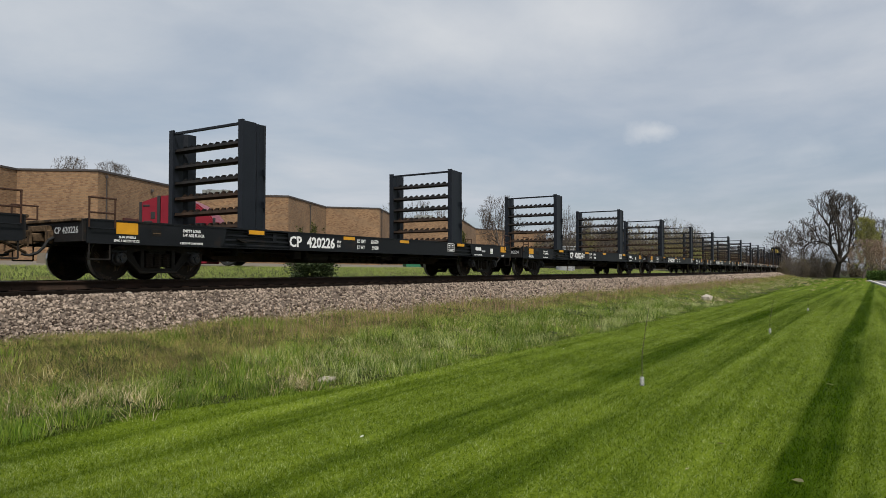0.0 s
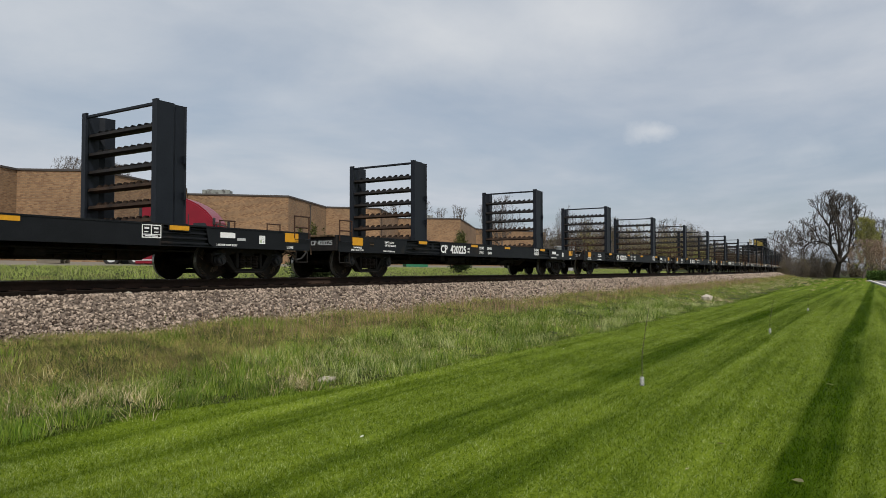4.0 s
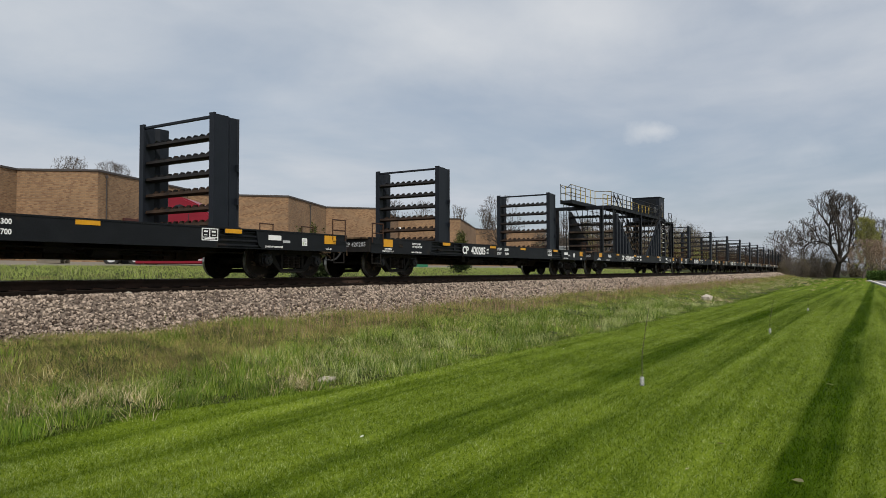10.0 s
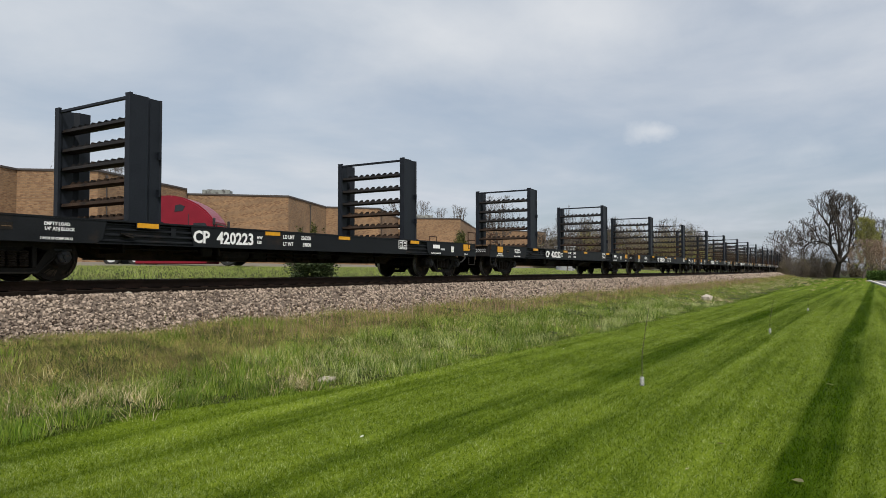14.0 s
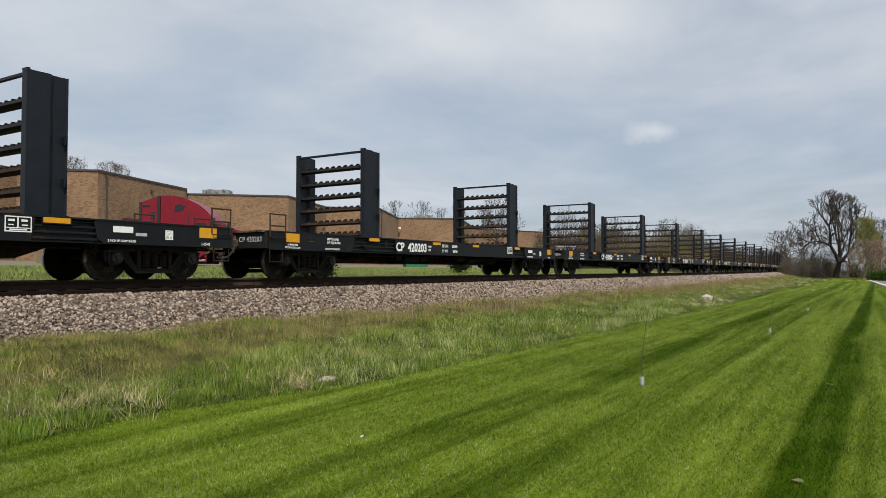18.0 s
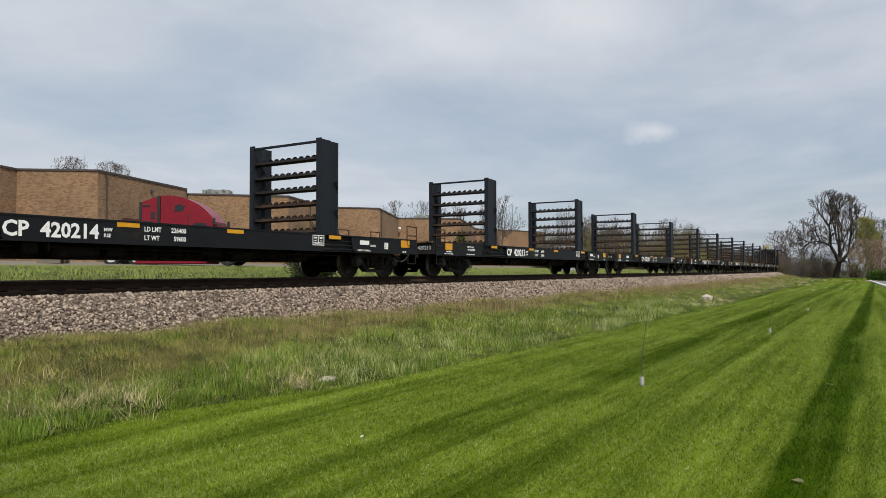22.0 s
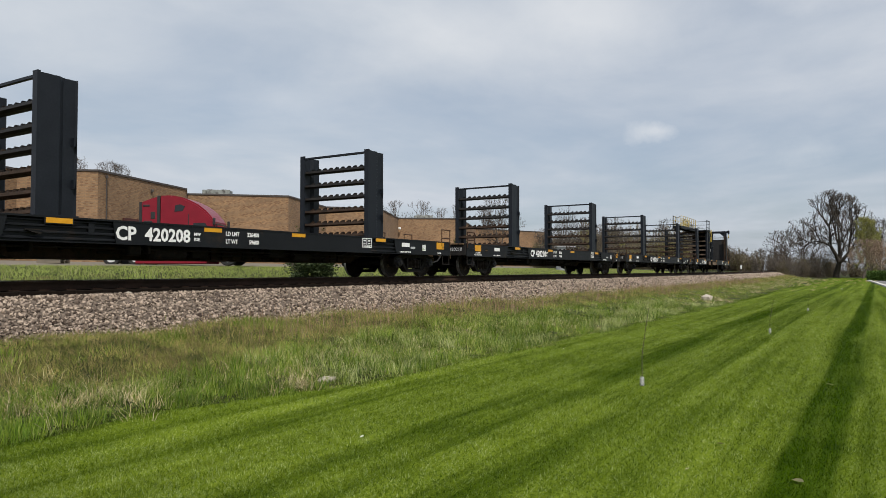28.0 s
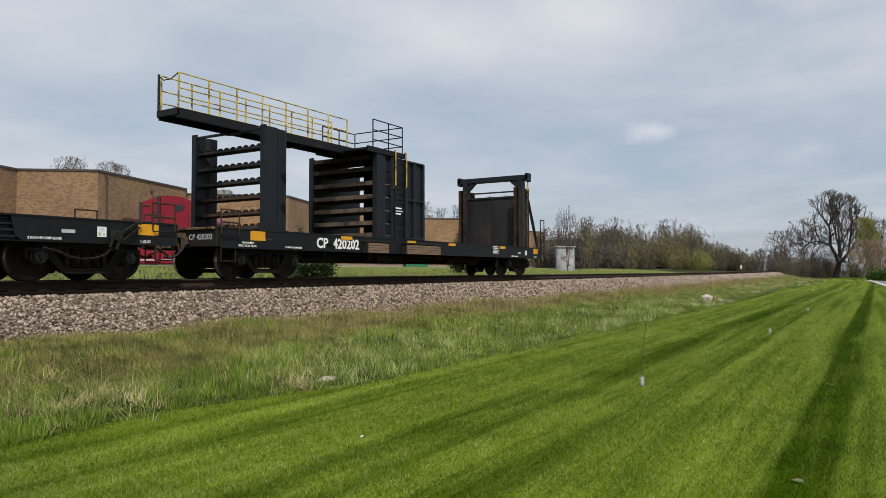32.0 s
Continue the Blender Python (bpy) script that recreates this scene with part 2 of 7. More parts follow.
    streak.inputs["Scale"].default_value, streak.inputs["Detail"].default_value, streak.inputs["Roughness"].default_value = 2.2, 5, 0.7
    K(along_lane.outputs[0], streak.inputs[0])
    pas.operation = "MULTIPLY_ADD"
    pas.inputs[1].default_value = 1.5
    shade = N("ShaderNodeMath")
    shade.operation = "SUBTRACT"
    shade.inputs[1].default_value = 0.75
    K(streak.outputs["Fac"], pas.inputs[0])
    K(worn.outputs[0], pas.inputs[2])
    K(pas.outputs[0], shade.inputs[0])
    K(shade.outputs[0], ease.inputs[0])
    # pale lanes carry the bent grass's sheen as colour, dark lanes a deeper green
    mul.data_type, mul.blend_type = "RGBA", "MULTIPLY"
    pale.data_type = "RGBA"
    pale.inputs["A"].default_value, pale.inputs["B"].default_value = (0.25, 0.35, 0.05, 1), (1.38, 1.30, 2.5, 1)
    K(ease.outputs[0], pale.inputs["Factor"])
    mul.inputs["Factor"].default_value = 1.0
    K(r.outputs[0], mul.inputs["A"])
    K(pale.outputs["Result"], mul.inputs["B"])
    K(mul.outputs["Result"], b.inputs["Base Color"])
    b.inputs["Roughness"].default_value = 0.75
    b.inputs["Specular IOR Level"].default_value = 0.02
    if blades:
        bend, unit = N("ShaderNodeMix"), N("ShaderNodeVectorMath")
        bend.data_type = "VECTOR"
        bend.inputs["Factor"].default_value = 0.5
        bend.inputs["B"].default_value = (0, 0, 1)
        unit.operation = "NORMALIZE"
        K(geo.outputs["Normal"], bend.inputs["A"])
        K(bend.outputs["Result"], unit.inputs[0])
        K(unit.outputs[0], b.inputs["Normal"])
        t, mix = N("ShaderNodeBsdfTranslucent"), N("ShaderNodeMixShader")
        K(mul.outputs["Result"], t.inputs[0])
        mix.inputs[0].default_value = 0.25
        K(b.outputs[0], mix.inputs[1])
        K(t.outputs[0], mix.inputs[2])
        K(mix.outputs[0], out.inputs[0])
    else:
        bp = N("ShaderNodeBump")
        bp.inputs["Strength"].default_value, bp.inputs["Distance"].default_value = 0.6, 0.03
        K(n2.outputs["Fac"], bp.inputs["Height"])
        K(bp.outputs[0], b.inputs["Normal"])
    return m


# mower lanes: distance across the lawn and how dark the lane is painted
LANE_LOW, LANE_HIGH = -4.0, 8.0
LANES = [(-4, 0.95), (-1.5, 0.85), (-0.4, 0.82), (0.22, 0.86), (0.37, 0.44), (0.67, 0.44), (0.80, 0.95), (1.45, 0.95), (1.6, 0.86), (2.05, 0.96), (2.28, 0.72), (2.66, 0.74),
         (2.85, 0.93), (3.12, 0.90), (3.34, 0.60), (3.85, 0.62), (4.05, 0.95), (4.55, 0.84), (4.8, 0.92), (5.15, 0.92), (5.3, 0.80), (5.5, 0.86), (5.65, 1.0), (5.95, 1.0), (6.1, 0.74)]

STEEL = surface("black_car_paint", (0.0035, 0.0042, 0.0055), (0.009, 0.0105, 0.013), 3, 0.55, 0.08, 0, 30, dirt=(0.028, 0.019, 0.013), dirt_scale=1.4, dirt_cut=0.64, gloss=0.22)
RACK_STEEL = surface("blue_black_rack_paint", (0.0050, 0.0066, 0.0104), (0.0115, 0.0145, 0.0205), 2.5, 0.5, 0.06, 0, 25, dirt=(0.03, 0.022, 0.018), dirt_scale=2.0, dirt_cut=0.70, gloss=0.25)
RUSTY_BAR = surface("rusty_brown_steel", (0.018, 0.012, 0.0085), (0.058, 0.036, 0.024), 4, 0.8, 0.25, 0, 40, dirt=(0.012, 0.010, 0.009), dirt_scale=3.0, dirt_cut=0.52, gloss=0.15)
DARK_BAR = surface("dark_worn_steel", (0.008, 0.008, 0.009), (0.022, 0.019, 0.017), 4, 0.65, 0.2, 0, 40, dirt=(0.045, 0.028, 0.017), dirt_scale=3.0, dirt_cut=0.62, gloss=0.2)
TRUCK_IRON = surface("grimy_cast_iron", (0.005, 0.0046, 0.0042), (0.020, 0.017, 0.014), 8, 0.8, 0.3, 0, 60, dirt=(0.035, 0.022, 0.014), dirt_scale=4.0, dirt_cut=0.62, gloss=0.2)
WHEEL_IRON = surface("brown_wheel_steel", (0.006, 0.0048, 0.004), (0.028, 0.019, 0.013), 10, 0.75, 0.2, 0.0, 60, dirt=(0.05, 0.028, 0.016), dirt_scale=5.0, dirt_cut=0.6, gloss=0.2)
WHEEL_STROKE = surface("dry_brown_grime", (0.05, 0.036, 0.025), (0.15, 0.11, 0.08), 12, 0.9, 0.1, 0, 60, gloss=0.1)
SPRING_STEEL = surface("dusty_spring_steel", (0.007, 0.0055, 0.0045), (0.030, 0.022, 0.016), 14, 0.8, 0.1, 0, 60, gloss=0.15)
BEARING_IRON = surface("blue_grey_bearing_cap", (0.010, 0.011, 0.013), (0.035, 0.035, 0.038), 12, 0.55, 0.15, 0, 50, dirt=(0.07, 0.05, 0.034), dirt_scale=9, dirt_cut=0.56, gloss=0.3)
RUST_EDGE = surface("tan_rust_crust", (0.035, 0.022, 0.013), (0.17, 0.115, 0.07), 9, 0.9, 0.3, 0, 45, dirt=(0.02, 0.014, 0.010), dirt_scale=4, dirt_cut=0.54, gloss=0.1)
THIN_RUST = surface("rust_brown_grab_steel", (0.022, 0.011, 0.007), (0.07, 0.034, 0.020), 7, 0.75, 0.1, 0, 40, gloss=0.2)
TREAD = surface("worn_bright_tread", (0.34, 0.33, 0.31), (0.55, 0.53, 0.50), 20, 0.35, 0.05, 0.75, 80)
RAIL_SIDE = surface("rusty_rail_side", (0.010, 0.007, 0.005), (0.05, 0.028, 0.018), 1.5, 0.85, 0.3, 0.0, 50, gloss=0.2)
YELLOW = surface("yellow_reflective_sheet", (0.52, 0.235, 0.006), (0.66, 0.32, 0.012), 6, 0.4, 0.02, 0, 60, dirt=(0.35, 0.20, 0.04), dirt_scale=3, dirt_cut=0.7)
YELLOW_PAINT = surface("yellow_rail_paint", (0.40, 0.27, 0.03), (0.60, 0.45, 0.07), 6, 0.5, 0.05, 0, 60, dirt=(0.05, 0.035, 0.02), dirt_scale=4, dirt_cut=0.54)
WORN_YELLOW = surface("worn_yellow_rail_paint", (0.10, 0.07, 0.025), (0.36, 0.26, 0.06), 7, 0.6, 0.1, 0, 50, dirt=(0.03, 0.022, 0.016), dirt_scale=4, dirt_cut=0.48)
# step steel: its brown is lifted to paint in the sunlight on the shelves
STEP_STEEL = surface("scuffed_brown_step_steel", (0.045, 0.032, 0.022), (0.15, 0.11, 0.08), 3, 0.7, 0.2, 0, 30, dirt=(0.02, 0.017, 0.015), dirt_scale=2.5, dirt_cut=0.56, gloss=0.2)
SCUFFED = surface("scuffed_black_plate", (0.006, 0.0065, 0.008), (0.024, 0.024, 0.024), 1.4, 0.6, 0.1, 0, 25, dirt=(0.05, 0.03, 0.018), dirt_scale=1.6, dirt_cut=0.60, stretch=(1, 1, 0.4), gloss=0.25)
PLANK_TAN = surface("dusty_tan_slat", (0.10, 0.065, 0.04), (0.22, 0.15, 0.10), 5, 0.85, 0.2, 0, 30, stretch=(1, 6, 6))
GREY_STEEL = surface("bare_grey_steel", (0.055, 0.056, 0.058), (0.13, 0.13, 0.132), 4, 0.6, 0.1, 0.2, 40, dirt=(0.05, 0.035, 0.025), dirt_scale=3, dirt_cut=0.62)
WHITE_PAINT = surface("white_stencil_paint", (0.70, 0.70, 0.69), (0.82, 0.82, 0.81), 8, 0.6, 0.02)
GREY_DECAL = surface("grey_decal", (0.35, 0.36, 0.37), (0.45, 0.46, 0.47), 8, 0.6, 0.02)
GREEN_DECAL = flat("green_decal", (0.42, 0.50, 0.32))
WOOD = surface("weathered_brown_plank", (0.05, 0.03, 0.018), (0.14, 0.085, 0.05), 3, 0.85, 0.3, 0, 30, stretch=(1, 8, 8))
BRICK = brickwork("tan_brick")
COPING = flat("brown_metal_coping", (0.06, 0.05, 0.045), 0.5)
ROOF = flat("grey_roof_gravel", (0.25, 0.24, 0.22), 0.9)
RED_PAINT = surface("dark_red_gloss_paint", (0.15, 0.004, 0.012), (0.21, 0.006, 0.018), 2, 0.35, 0.0)
RED_DARK = flat("deep_red_panel", (0.09, 0.004, 0.010), 0.4)
BLACK_PLASTIC = flat("black_plastic", (0.02, 0.02, 0.02), 0.5)
RUBBER = flat("tyre_rubber", (0.02, 0.02, 0.02), 0.85)
ALLOY = surface("dull_aluminium", (0.5, 0.5, 0.51), (0.68, 0.68, 0.69), 5, 0.45, 0.0, 0.35)
HUB_GREY = flat("dull_grey_hub", (0.12, 0.12, 0.12), 0.5)
GLASS = surface("dark_glass", (0.012, 0.014, 0.016), (0.02, 0.022, 0.025), 2, 0.12, 0.0)
ASPHALT = surface("worn_asphalt", (0.10, 0.10, 0.10), (0.17, 0.165, 0.16), 1.5, 0.9, 0.2, 0, 60)
CONCRETE = surface("pale_concrete", (0.12, 0.10, 0.075), (0.19, 0.165, 0.13), 2, 0.9, 0.15, 0, 40)
KERB = surface("pale_kerb", (0.42, 0.40, 0.36), (0.55, 0.53, 0.49), 2, 0.9, 0.1)
STONE = surface("pink_grey_ballast", (0.055, 0.040, 0.032), (0.43, 0.345, 0.275), 14, 0.9, 0.3, 0, 70, island=0.8, gloss=0.15)
STONE_ONE = surface("pink_grey_ballast_stone", (0.045, 0.031, 0.023), (0.42, 0.33, 0.26), 14, 0.9, 0.3, 0, 70, per_object=0.8, gloss=0.15)
BALLAST_BED = surface("ballast_bed", (0.035, 0.025, 0.019), (0.20, 0.155, 0.12), 16, 0.95, 0.8, 0, 30)
TIE_WOOD = surface("creosoted_tie", (0.006, 0.005, 0.004), (0.018, 0.013, 0.010), 5, 0.95, 0.4, 0, 40, stretch=(6, 1, 6), gloss=0.05)
EARTH = surface("grassy_earth", (0.010, 0.017, 0.004), (0.034, 0.040, 0.011), 0.8, 0.95, 0.5, 0, 12, dirt=(0.085, 0.065, 0.026), dirt_scale=0.5, dirt_cut=0.58, gloss=0.1)
LAWN = mown_grass("mown_lawn", (0.020, 0.044, 0.0008), (0.163, 0.222, 0.011))
LAWN_BLADE = mown_grass("lawn_blades", (0.017, 0.045, 0.0006), (0.152, 0.210, 0.010), True)
TALL_BLADE = leafy("rough_grass", [(0.04, 0.085, 0.003), (0.15, 0.205, 0.014), (0.22, 0.27, 0.055), (0.065, 0.125, 0.006), (0.15, 0.205, 0.022), (0.42, 0.39, 0.16)], 0.25, 0.6, 0.3, patch=(2.2, 0.42, 1.5))
LUSH_BLADE = leafy("lush_grass", [(0.035, 0.078, 0.002), (0.080, 0.145, 0.006), (0.17, 0.23, 0.020), (0.045, 0.098, 0.003), (0.27, 0.31, 0.07)], 0.25, 0.55, 0.25, patch=(2.0, 0.5, 1.5))
PALE_BLADE = leafy("bleached_grass", [(0.26, 0.31, 0.09), (0.36, 0.39, 0.16), (0.19, 0.25, 0.05), (0.44, 0.44, 0.22)], 0.25, 0.6, 0.4, patch=(2.0, 0.6, 1.3))
DRY_BLADE = leafy("dry_grass", [(0.44, 0.37, 0.19), (0.30, 0.24, 0.11), (0.58, 0.51, 0.31), (0.20, 0.16, 0.07)], 0.2, 0.6, 0.35, patch=(3.0, 0.6, 1.3))
BROWN_WEED = leafy("brown_weed_stalk", [(0.18, 0.135, 0.042), (0.28, 0.225, 0.09), (0.115, 0.105, 0.024), (0.13, 0.15, 0.020), (0.085, 0.13, 0.010)], 0.1, 0.7, 0.4, patch=(1.8, 0.55, 1.5))
STALK = leafy("reddish_dead_stalk", [(0.16, 0.095, 0.055), (0.24, 0.16, 0.10), (0.11, 0.07, 0.045), (0.30, 0.22, 0.15)], 0.05, 0.75, 0.3)
DRY_LEAF = flat("dry_tan_leaf", (0.30, 0.27, 0.15), 0.8)
ROCK = surface("pale_tan_rock", (0.20, 0.175, 0.14), (0.50, 0.45, 0.37), 3, 0.9, 0.5, 0, 18)
GUARD = surface("grey_white_plastic", (0.10, 0.10, 0.10), (0.55, 0.55, 0.54), 30, 0.6, 0.1)
BARK_DARK = surface("dark_bark", (0.016, 0.013, 0.011), (0.055, 0.044, 0.036), 5, 0.95, 0.5, 0, 30)
BARK = surface("grey_brown_bark", (0.05, 0.04, 0.032), (0.13, 0.105, 0.085), 5, 0.95, 0.5, 0, 30)
TWIG = leafy("grey_brown_twig", [(0.13, 0.10, 0.075), (0.19, 0.15, 0.115), (0.10, 0.08, 0.06)], 0.05)
TWIG_DARK = leafy("dark_twig", [(0.085, 0.065, 0.05), (0.12, 0.095, 0.075), (0.06, 0.048, 0.038)], 0.05)
BUD = leafy("yellow_green_bud", [(0.30, 0.31, 0.08), (0.24, 0.26, 0.07), (0.37, 0.36, 0.12), (0.27, 0.23, 0.09)], 0.45)
OLIVE = leafy("olive_brown_leaf", [(0.13, 0.10, 0.066), (0.17, 0.135, 0.082), (0.10, 0.082, 0.058), (0.155, 0.145, 0.062), (0.19, 0.15, 0.09)], 0.25, patch=(0.25, 0.6, 1.3))
GREY_TWIG = leafy("grey_twig_end", [(0.095, 0.08, 0.068), (0.13, 0.11, 0.095), (0.075, 0.064, 0.056), (0.11, 0.10, 0.07)], 0.15, patch=(0.25, 0.6, 1.3))
OCHRE = leafy("ochre_budding_twig", [(0.20, 0.17, 0.065), (0.24, 0.205, 0.075), (0.16, 0.13, 0.065), (0.21, 0.21, 0.055)], 0.3, patch=(0.25, 0.6, 1.3))
REDBUD = leafy("reddish_bud", [(0.34, 0.23, 0.17), (0.40, 0.29, 0.21), (0.28, 0.20, 0.15)], 0.3)
CEDAR = leafy("dark_evergreen", [(0.018, 0.035, 0.012), (0.035, 0.055, 0.018), (0.05, 0.065, 0.02), (0.025, 0.04, 0.014)], 0.2)
YEW = leafy("yellowed_evergreen", [(0.06, 0.07, 0.015), (0.10, 0.10, 0.025), (0.04, 0.05, 0.012)], 0.3)
HEDGE = leafy("hedge_leaf", [(0.035, 0.07, 0.012), (0.06, 0.11, 0.018), (0.08, 0.13, 0.025)], 0.3)
FAR_GRASS = leafy("verge_grass", [(0.19, 0.26, 0.035), (0.24, 0.31, 0.055), (0.31, 0.36, 0.10), (0.20, 0.27, 0.04), (0.40, 0.38, 0.18)], 0.3, 0.6, 0.6)


# ---- mesh helpers ----
def mesh_of(bm, name, *mats):
    me = bpy.data.meshes.new(name)
    bm.to_mesh(me)
    bm.free()
    for m in mats:
        me.materials.append(m)
    return me


def part(name, bm, material, parent, label=""):
    """One mesh under a thing or under a part."""
    mats = material if isinstance(material, (list, tuple)) else (material,)
    ob = new(name, bm if isinstance(bm, bpy.types.Mesh) else mesh_of(bm, name, *mats))
    ob.parent = parent
    return tagged(ob, label)


def bare(name, parent=None, at=(0, 0, 0)):
    ob = new(name)
    ob.parent = parent
    ob.location = at
    ob.empty_display_size = 0.1
    return ob


def box(bm, x0, x1, y0, y1, z0, z1, bevel=0.0):
    m = Matrix.Translation(((x0 + x1) / 2, (y0 + y1) / 2, (z0 + z1) / 2)) @ Matrix.Diagonal((x1 - x0, y1 - y0, z1 - z0, 1))
    r = bmesh.ops.create_cube(bm, size=1, matrix=m)
    if bevel:
        es = list({e for v in r["verts"] for e in v.link_edges})
        bmesh.ops.bevel(bm, geom=es, offset=bevel, segments=1, affect="EDGES")
    return bm


def boxes(*list_of, bevel=0.0):
    bm = bmesh.new()
    for b in list_of:
        box(bm, *b, bevel=bevel)
    return bm


def tube(bm, a, b, r, n=6, r2=None):
    a, b = Vector(a), Vector(b)
    m = Matrix.Translation((a + b) / 2) @ (b - a).to_track_quat("Z", "Y").to_matrix().to_4x4()
    bmesh.ops.create_cone(bm, cap_ends=True, segments=n, radius1=r, radius2=r if r2 is None else r2, depth=(b - a).length, matrix=m)
    return bm


def tubes(pairs, r, n=6):
    bm = bmesh.new()
    for a, b in pairs:
        tube(bm, a, b, r, n)
    return bm


def prism(bm, pts, axis, lo, hi):
    """A flat outline pulled out along x, y or z."""
    def put(p, v):
        return {"x": (v, p[0], p[1]), "y": (p[0], v, p[1]), "z": (p[0], p[1], v)}[axis]
    a = [bm.verts.new(put(p, lo)) for p in pts]
    b = [bm.verts.new(put(p, hi)) for p in pts]
    bm.faces.new(a)
    bm.faces.new(b[::-1])
    n = len(pts)
    for i in range(n):
        bm.faces.new((a[i], b[i], b[(i + 1) % n], a[(i + 1) % n]))
    bmesh.ops.recalc_face_normals(bm, faces=bm.faces)
    return bm


def lathe(bm, profile, n, axis="y", centre=(0, 0, 0)):
    """Turns (radius, along) pairs about an axis."""
    rings = []
    for r, h in profile:
        ring = []
        for i in range(n):
            c, s = math.cos(math.tau * i / n) * r, math.sin(math.tau * i / n) * r
            p = (c, h, s) if axis == "y" else ((c, s, h) if axis == "z" else (h, c, s))
            ring.append(bm.verts.new(Vector(p) + Vector(centre)))
        rings.append(ring)
    for a, b in zip(rings, rings[1:]):
        for i in range(n):
            bm.faces.new((a[i], a[(i + 1) % n], b[(i + 1) % n], b[i]))
    for ring in (rings[0], rings[-1]):
        if profile[rings.index(ring)][0] > 1e-4:
            bm.faces.new(ring)
    bmesh.ops.recalc_face_normals(bm, faces=bm.faces)
    return bm


def raw_mesh(name, verts, faces, *mats, smooth=False):
    """A mesh from numpy arrays: verts (n, 3), faces (m, 3 or 4)."""
    verts, faces = np.asarray(verts, np.float32), np.asarray(faces, np.int32)
    me = bpy.data.meshes.new(name)
    me.vertices.add(len(verts))
    me.vertices.foreach_set("co", verts.ravel())
    k = faces.shape[1]
    me.loops.add(faces.size)
    me.loops.foreach_set("vertex_index", faces.ravel())
    me.polygons.add(len(faces))
    me.polygons.foreach_set("loop_start", np.arange(0, faces.size, k, dtype=np.int32))
    if smooth:
        me.polygons.foreach_set("use_smooth", np.ones(len(faces), bool))
    for m in mats:
        me.materials.append(m)
    me.update(calc_edges=True)
    return me


LETTERS = {}


def lettering(text, size, material, parent, at, facing="near", label="", align="LEFT", squeeze=1.0, weight=0.0):
    """Stencilled words as a thin mesh, on the side towards the lawn or on an end facing -x."""
    key = (text, size, material.name, align, squeeze)
    if key not in LETTERS:
        cu = bpy.data.curves.new("lettering", "FONT")
        cu.body, cu.size, cu.align_x, cu.extrude, cu.space_character = text, size, align, 0.002, 1.0
        cu.offset = weight
        cu.resolution_u = 2
        tmp = bpy.data.objects.new("tmp", cu)
        me = bpy.data.meshes.new_from_object(tmp)
        bpy.data.objects.remove(tmp)
        me.transform(Matrix.Diagonal((squeeze, 1, 1, 1)))
        me.materials.clear()
        me.materials.append(material)
        LETTERS[key] = me
    ob = new("lettering", LETTERS[key])
    ob.parent = parent
    ob.matrix_basis = pose(*at, 90, 0, 0 if facing == "near" else -90)
    return tagged(ob, label)


# ---- the plan ----
RAIL_Z = 1.412          # top of the rails
TRACK_Y = 14.273        # centre line of the track on its straight part
BEND_X, BEND_R = 43.0, 1780.0   # where the track begins to curve to the far side, and its radius
CAR_LENGTH = 19.5


def along(d, side=0.0):
    """The place and heading at d metres along the track, side metres to the far side of its centre."""
    if d <= BEND_X:
        x, y, a = d, TRACK_Y, 0.0
    else:
        a = (d - BEND_X) / BEND_R
        x, y = BEND_X + BEND_R * math.sin(a), TRACK_Y + BEND_R * (1 - math.cos(a))
    return x - math.sin(a) * side, y + math.cos(a) * side, a


def bend_offset(x):
    x = np.asarray(x, float)
    t = np.clip(x - BEND_X, 0, 900)
    return BEND_R - np.sqrt(BEND_R ** 2 - t ** 2)


PROFILE_Y = [-400, -60, -6, 0, 5.2, 6.2, 8.0, 9.8, 11.3, 13.0, 15.6, 17.4, 18.4, 20.5, 25.0, 30.0, 46.0, 90, 400, 4000]
PROFILE_Z = [-0.5, -0.3, -0.05, 0.0, 0.0, 0.03, 0.14, 0.33, 0.52, 0.62, 0.62, 0.70, 1.05, 1.20, 1.52, 1.80, 2.25, 2.6, 3.0, 3.0]


def terrain(x, y):
    """Height of the ground."""
    x, y = np.asarray(x, float), np.asarray(y, float)
    pull = np.clip((y - 6.0) / 5.0, 0, 1)
    yy = y - bend_offset(np.clip(x, -100, 900)) * pull
    z = np.interp(yy, PROFILE_Y, PROFILE_Z)
    rough = np.clip((yy - 5.8) / 1.5, 0, 1) * np.clip((12.5 - yy) / 2, 0, 1)
    z = z + rough * (0.05 * np.sin(x * 1.7 + yy * 0.9) + 0.04 * np.sin(x * 0.63 - yy * 2.1))
    return z + 0.012 * np.sin(x * 0.8 + 1) * np.cos(y * 0.9)


def lawn_edge(x):
    """How far from the camera's line the mown grass ends."""
    x = np.asarray(x, float)
    return np.interp(x, [-30, 0, 3.3, 5.1, 8.4, 14.8, 34.5, 60, 90, 130], [7.2, 7.0, 6.75, 6.5, 6.05, 5.95, 5.85, 6.4, 7.2, 7.6]) + 0.10 * np.sin(x * 1.3) + 0.06 * np.sin(x * 3.1)


def sheet(name, xs, ys, height, material, label, category="ground"):
    X, Y = np.meshgrid(xs, ys, indexing="ij")
    Z = height(X, Y)
    n, m = X.shape
    idx = np.arange(n * m).reshape(n, m)
    quads = np.stack([idx[:-1, :-1], idx[1:, :-1], idx[1:, 1:], idx[:-1, 1:]], -1).reshape(-1, 4)
    ob = new(name, raw_mesh(name, np.stack([X, Y, Z], -1).reshape(-1, 3), quads, material, smooth=True))
    return tagged(ob, label, category, kind="structure")


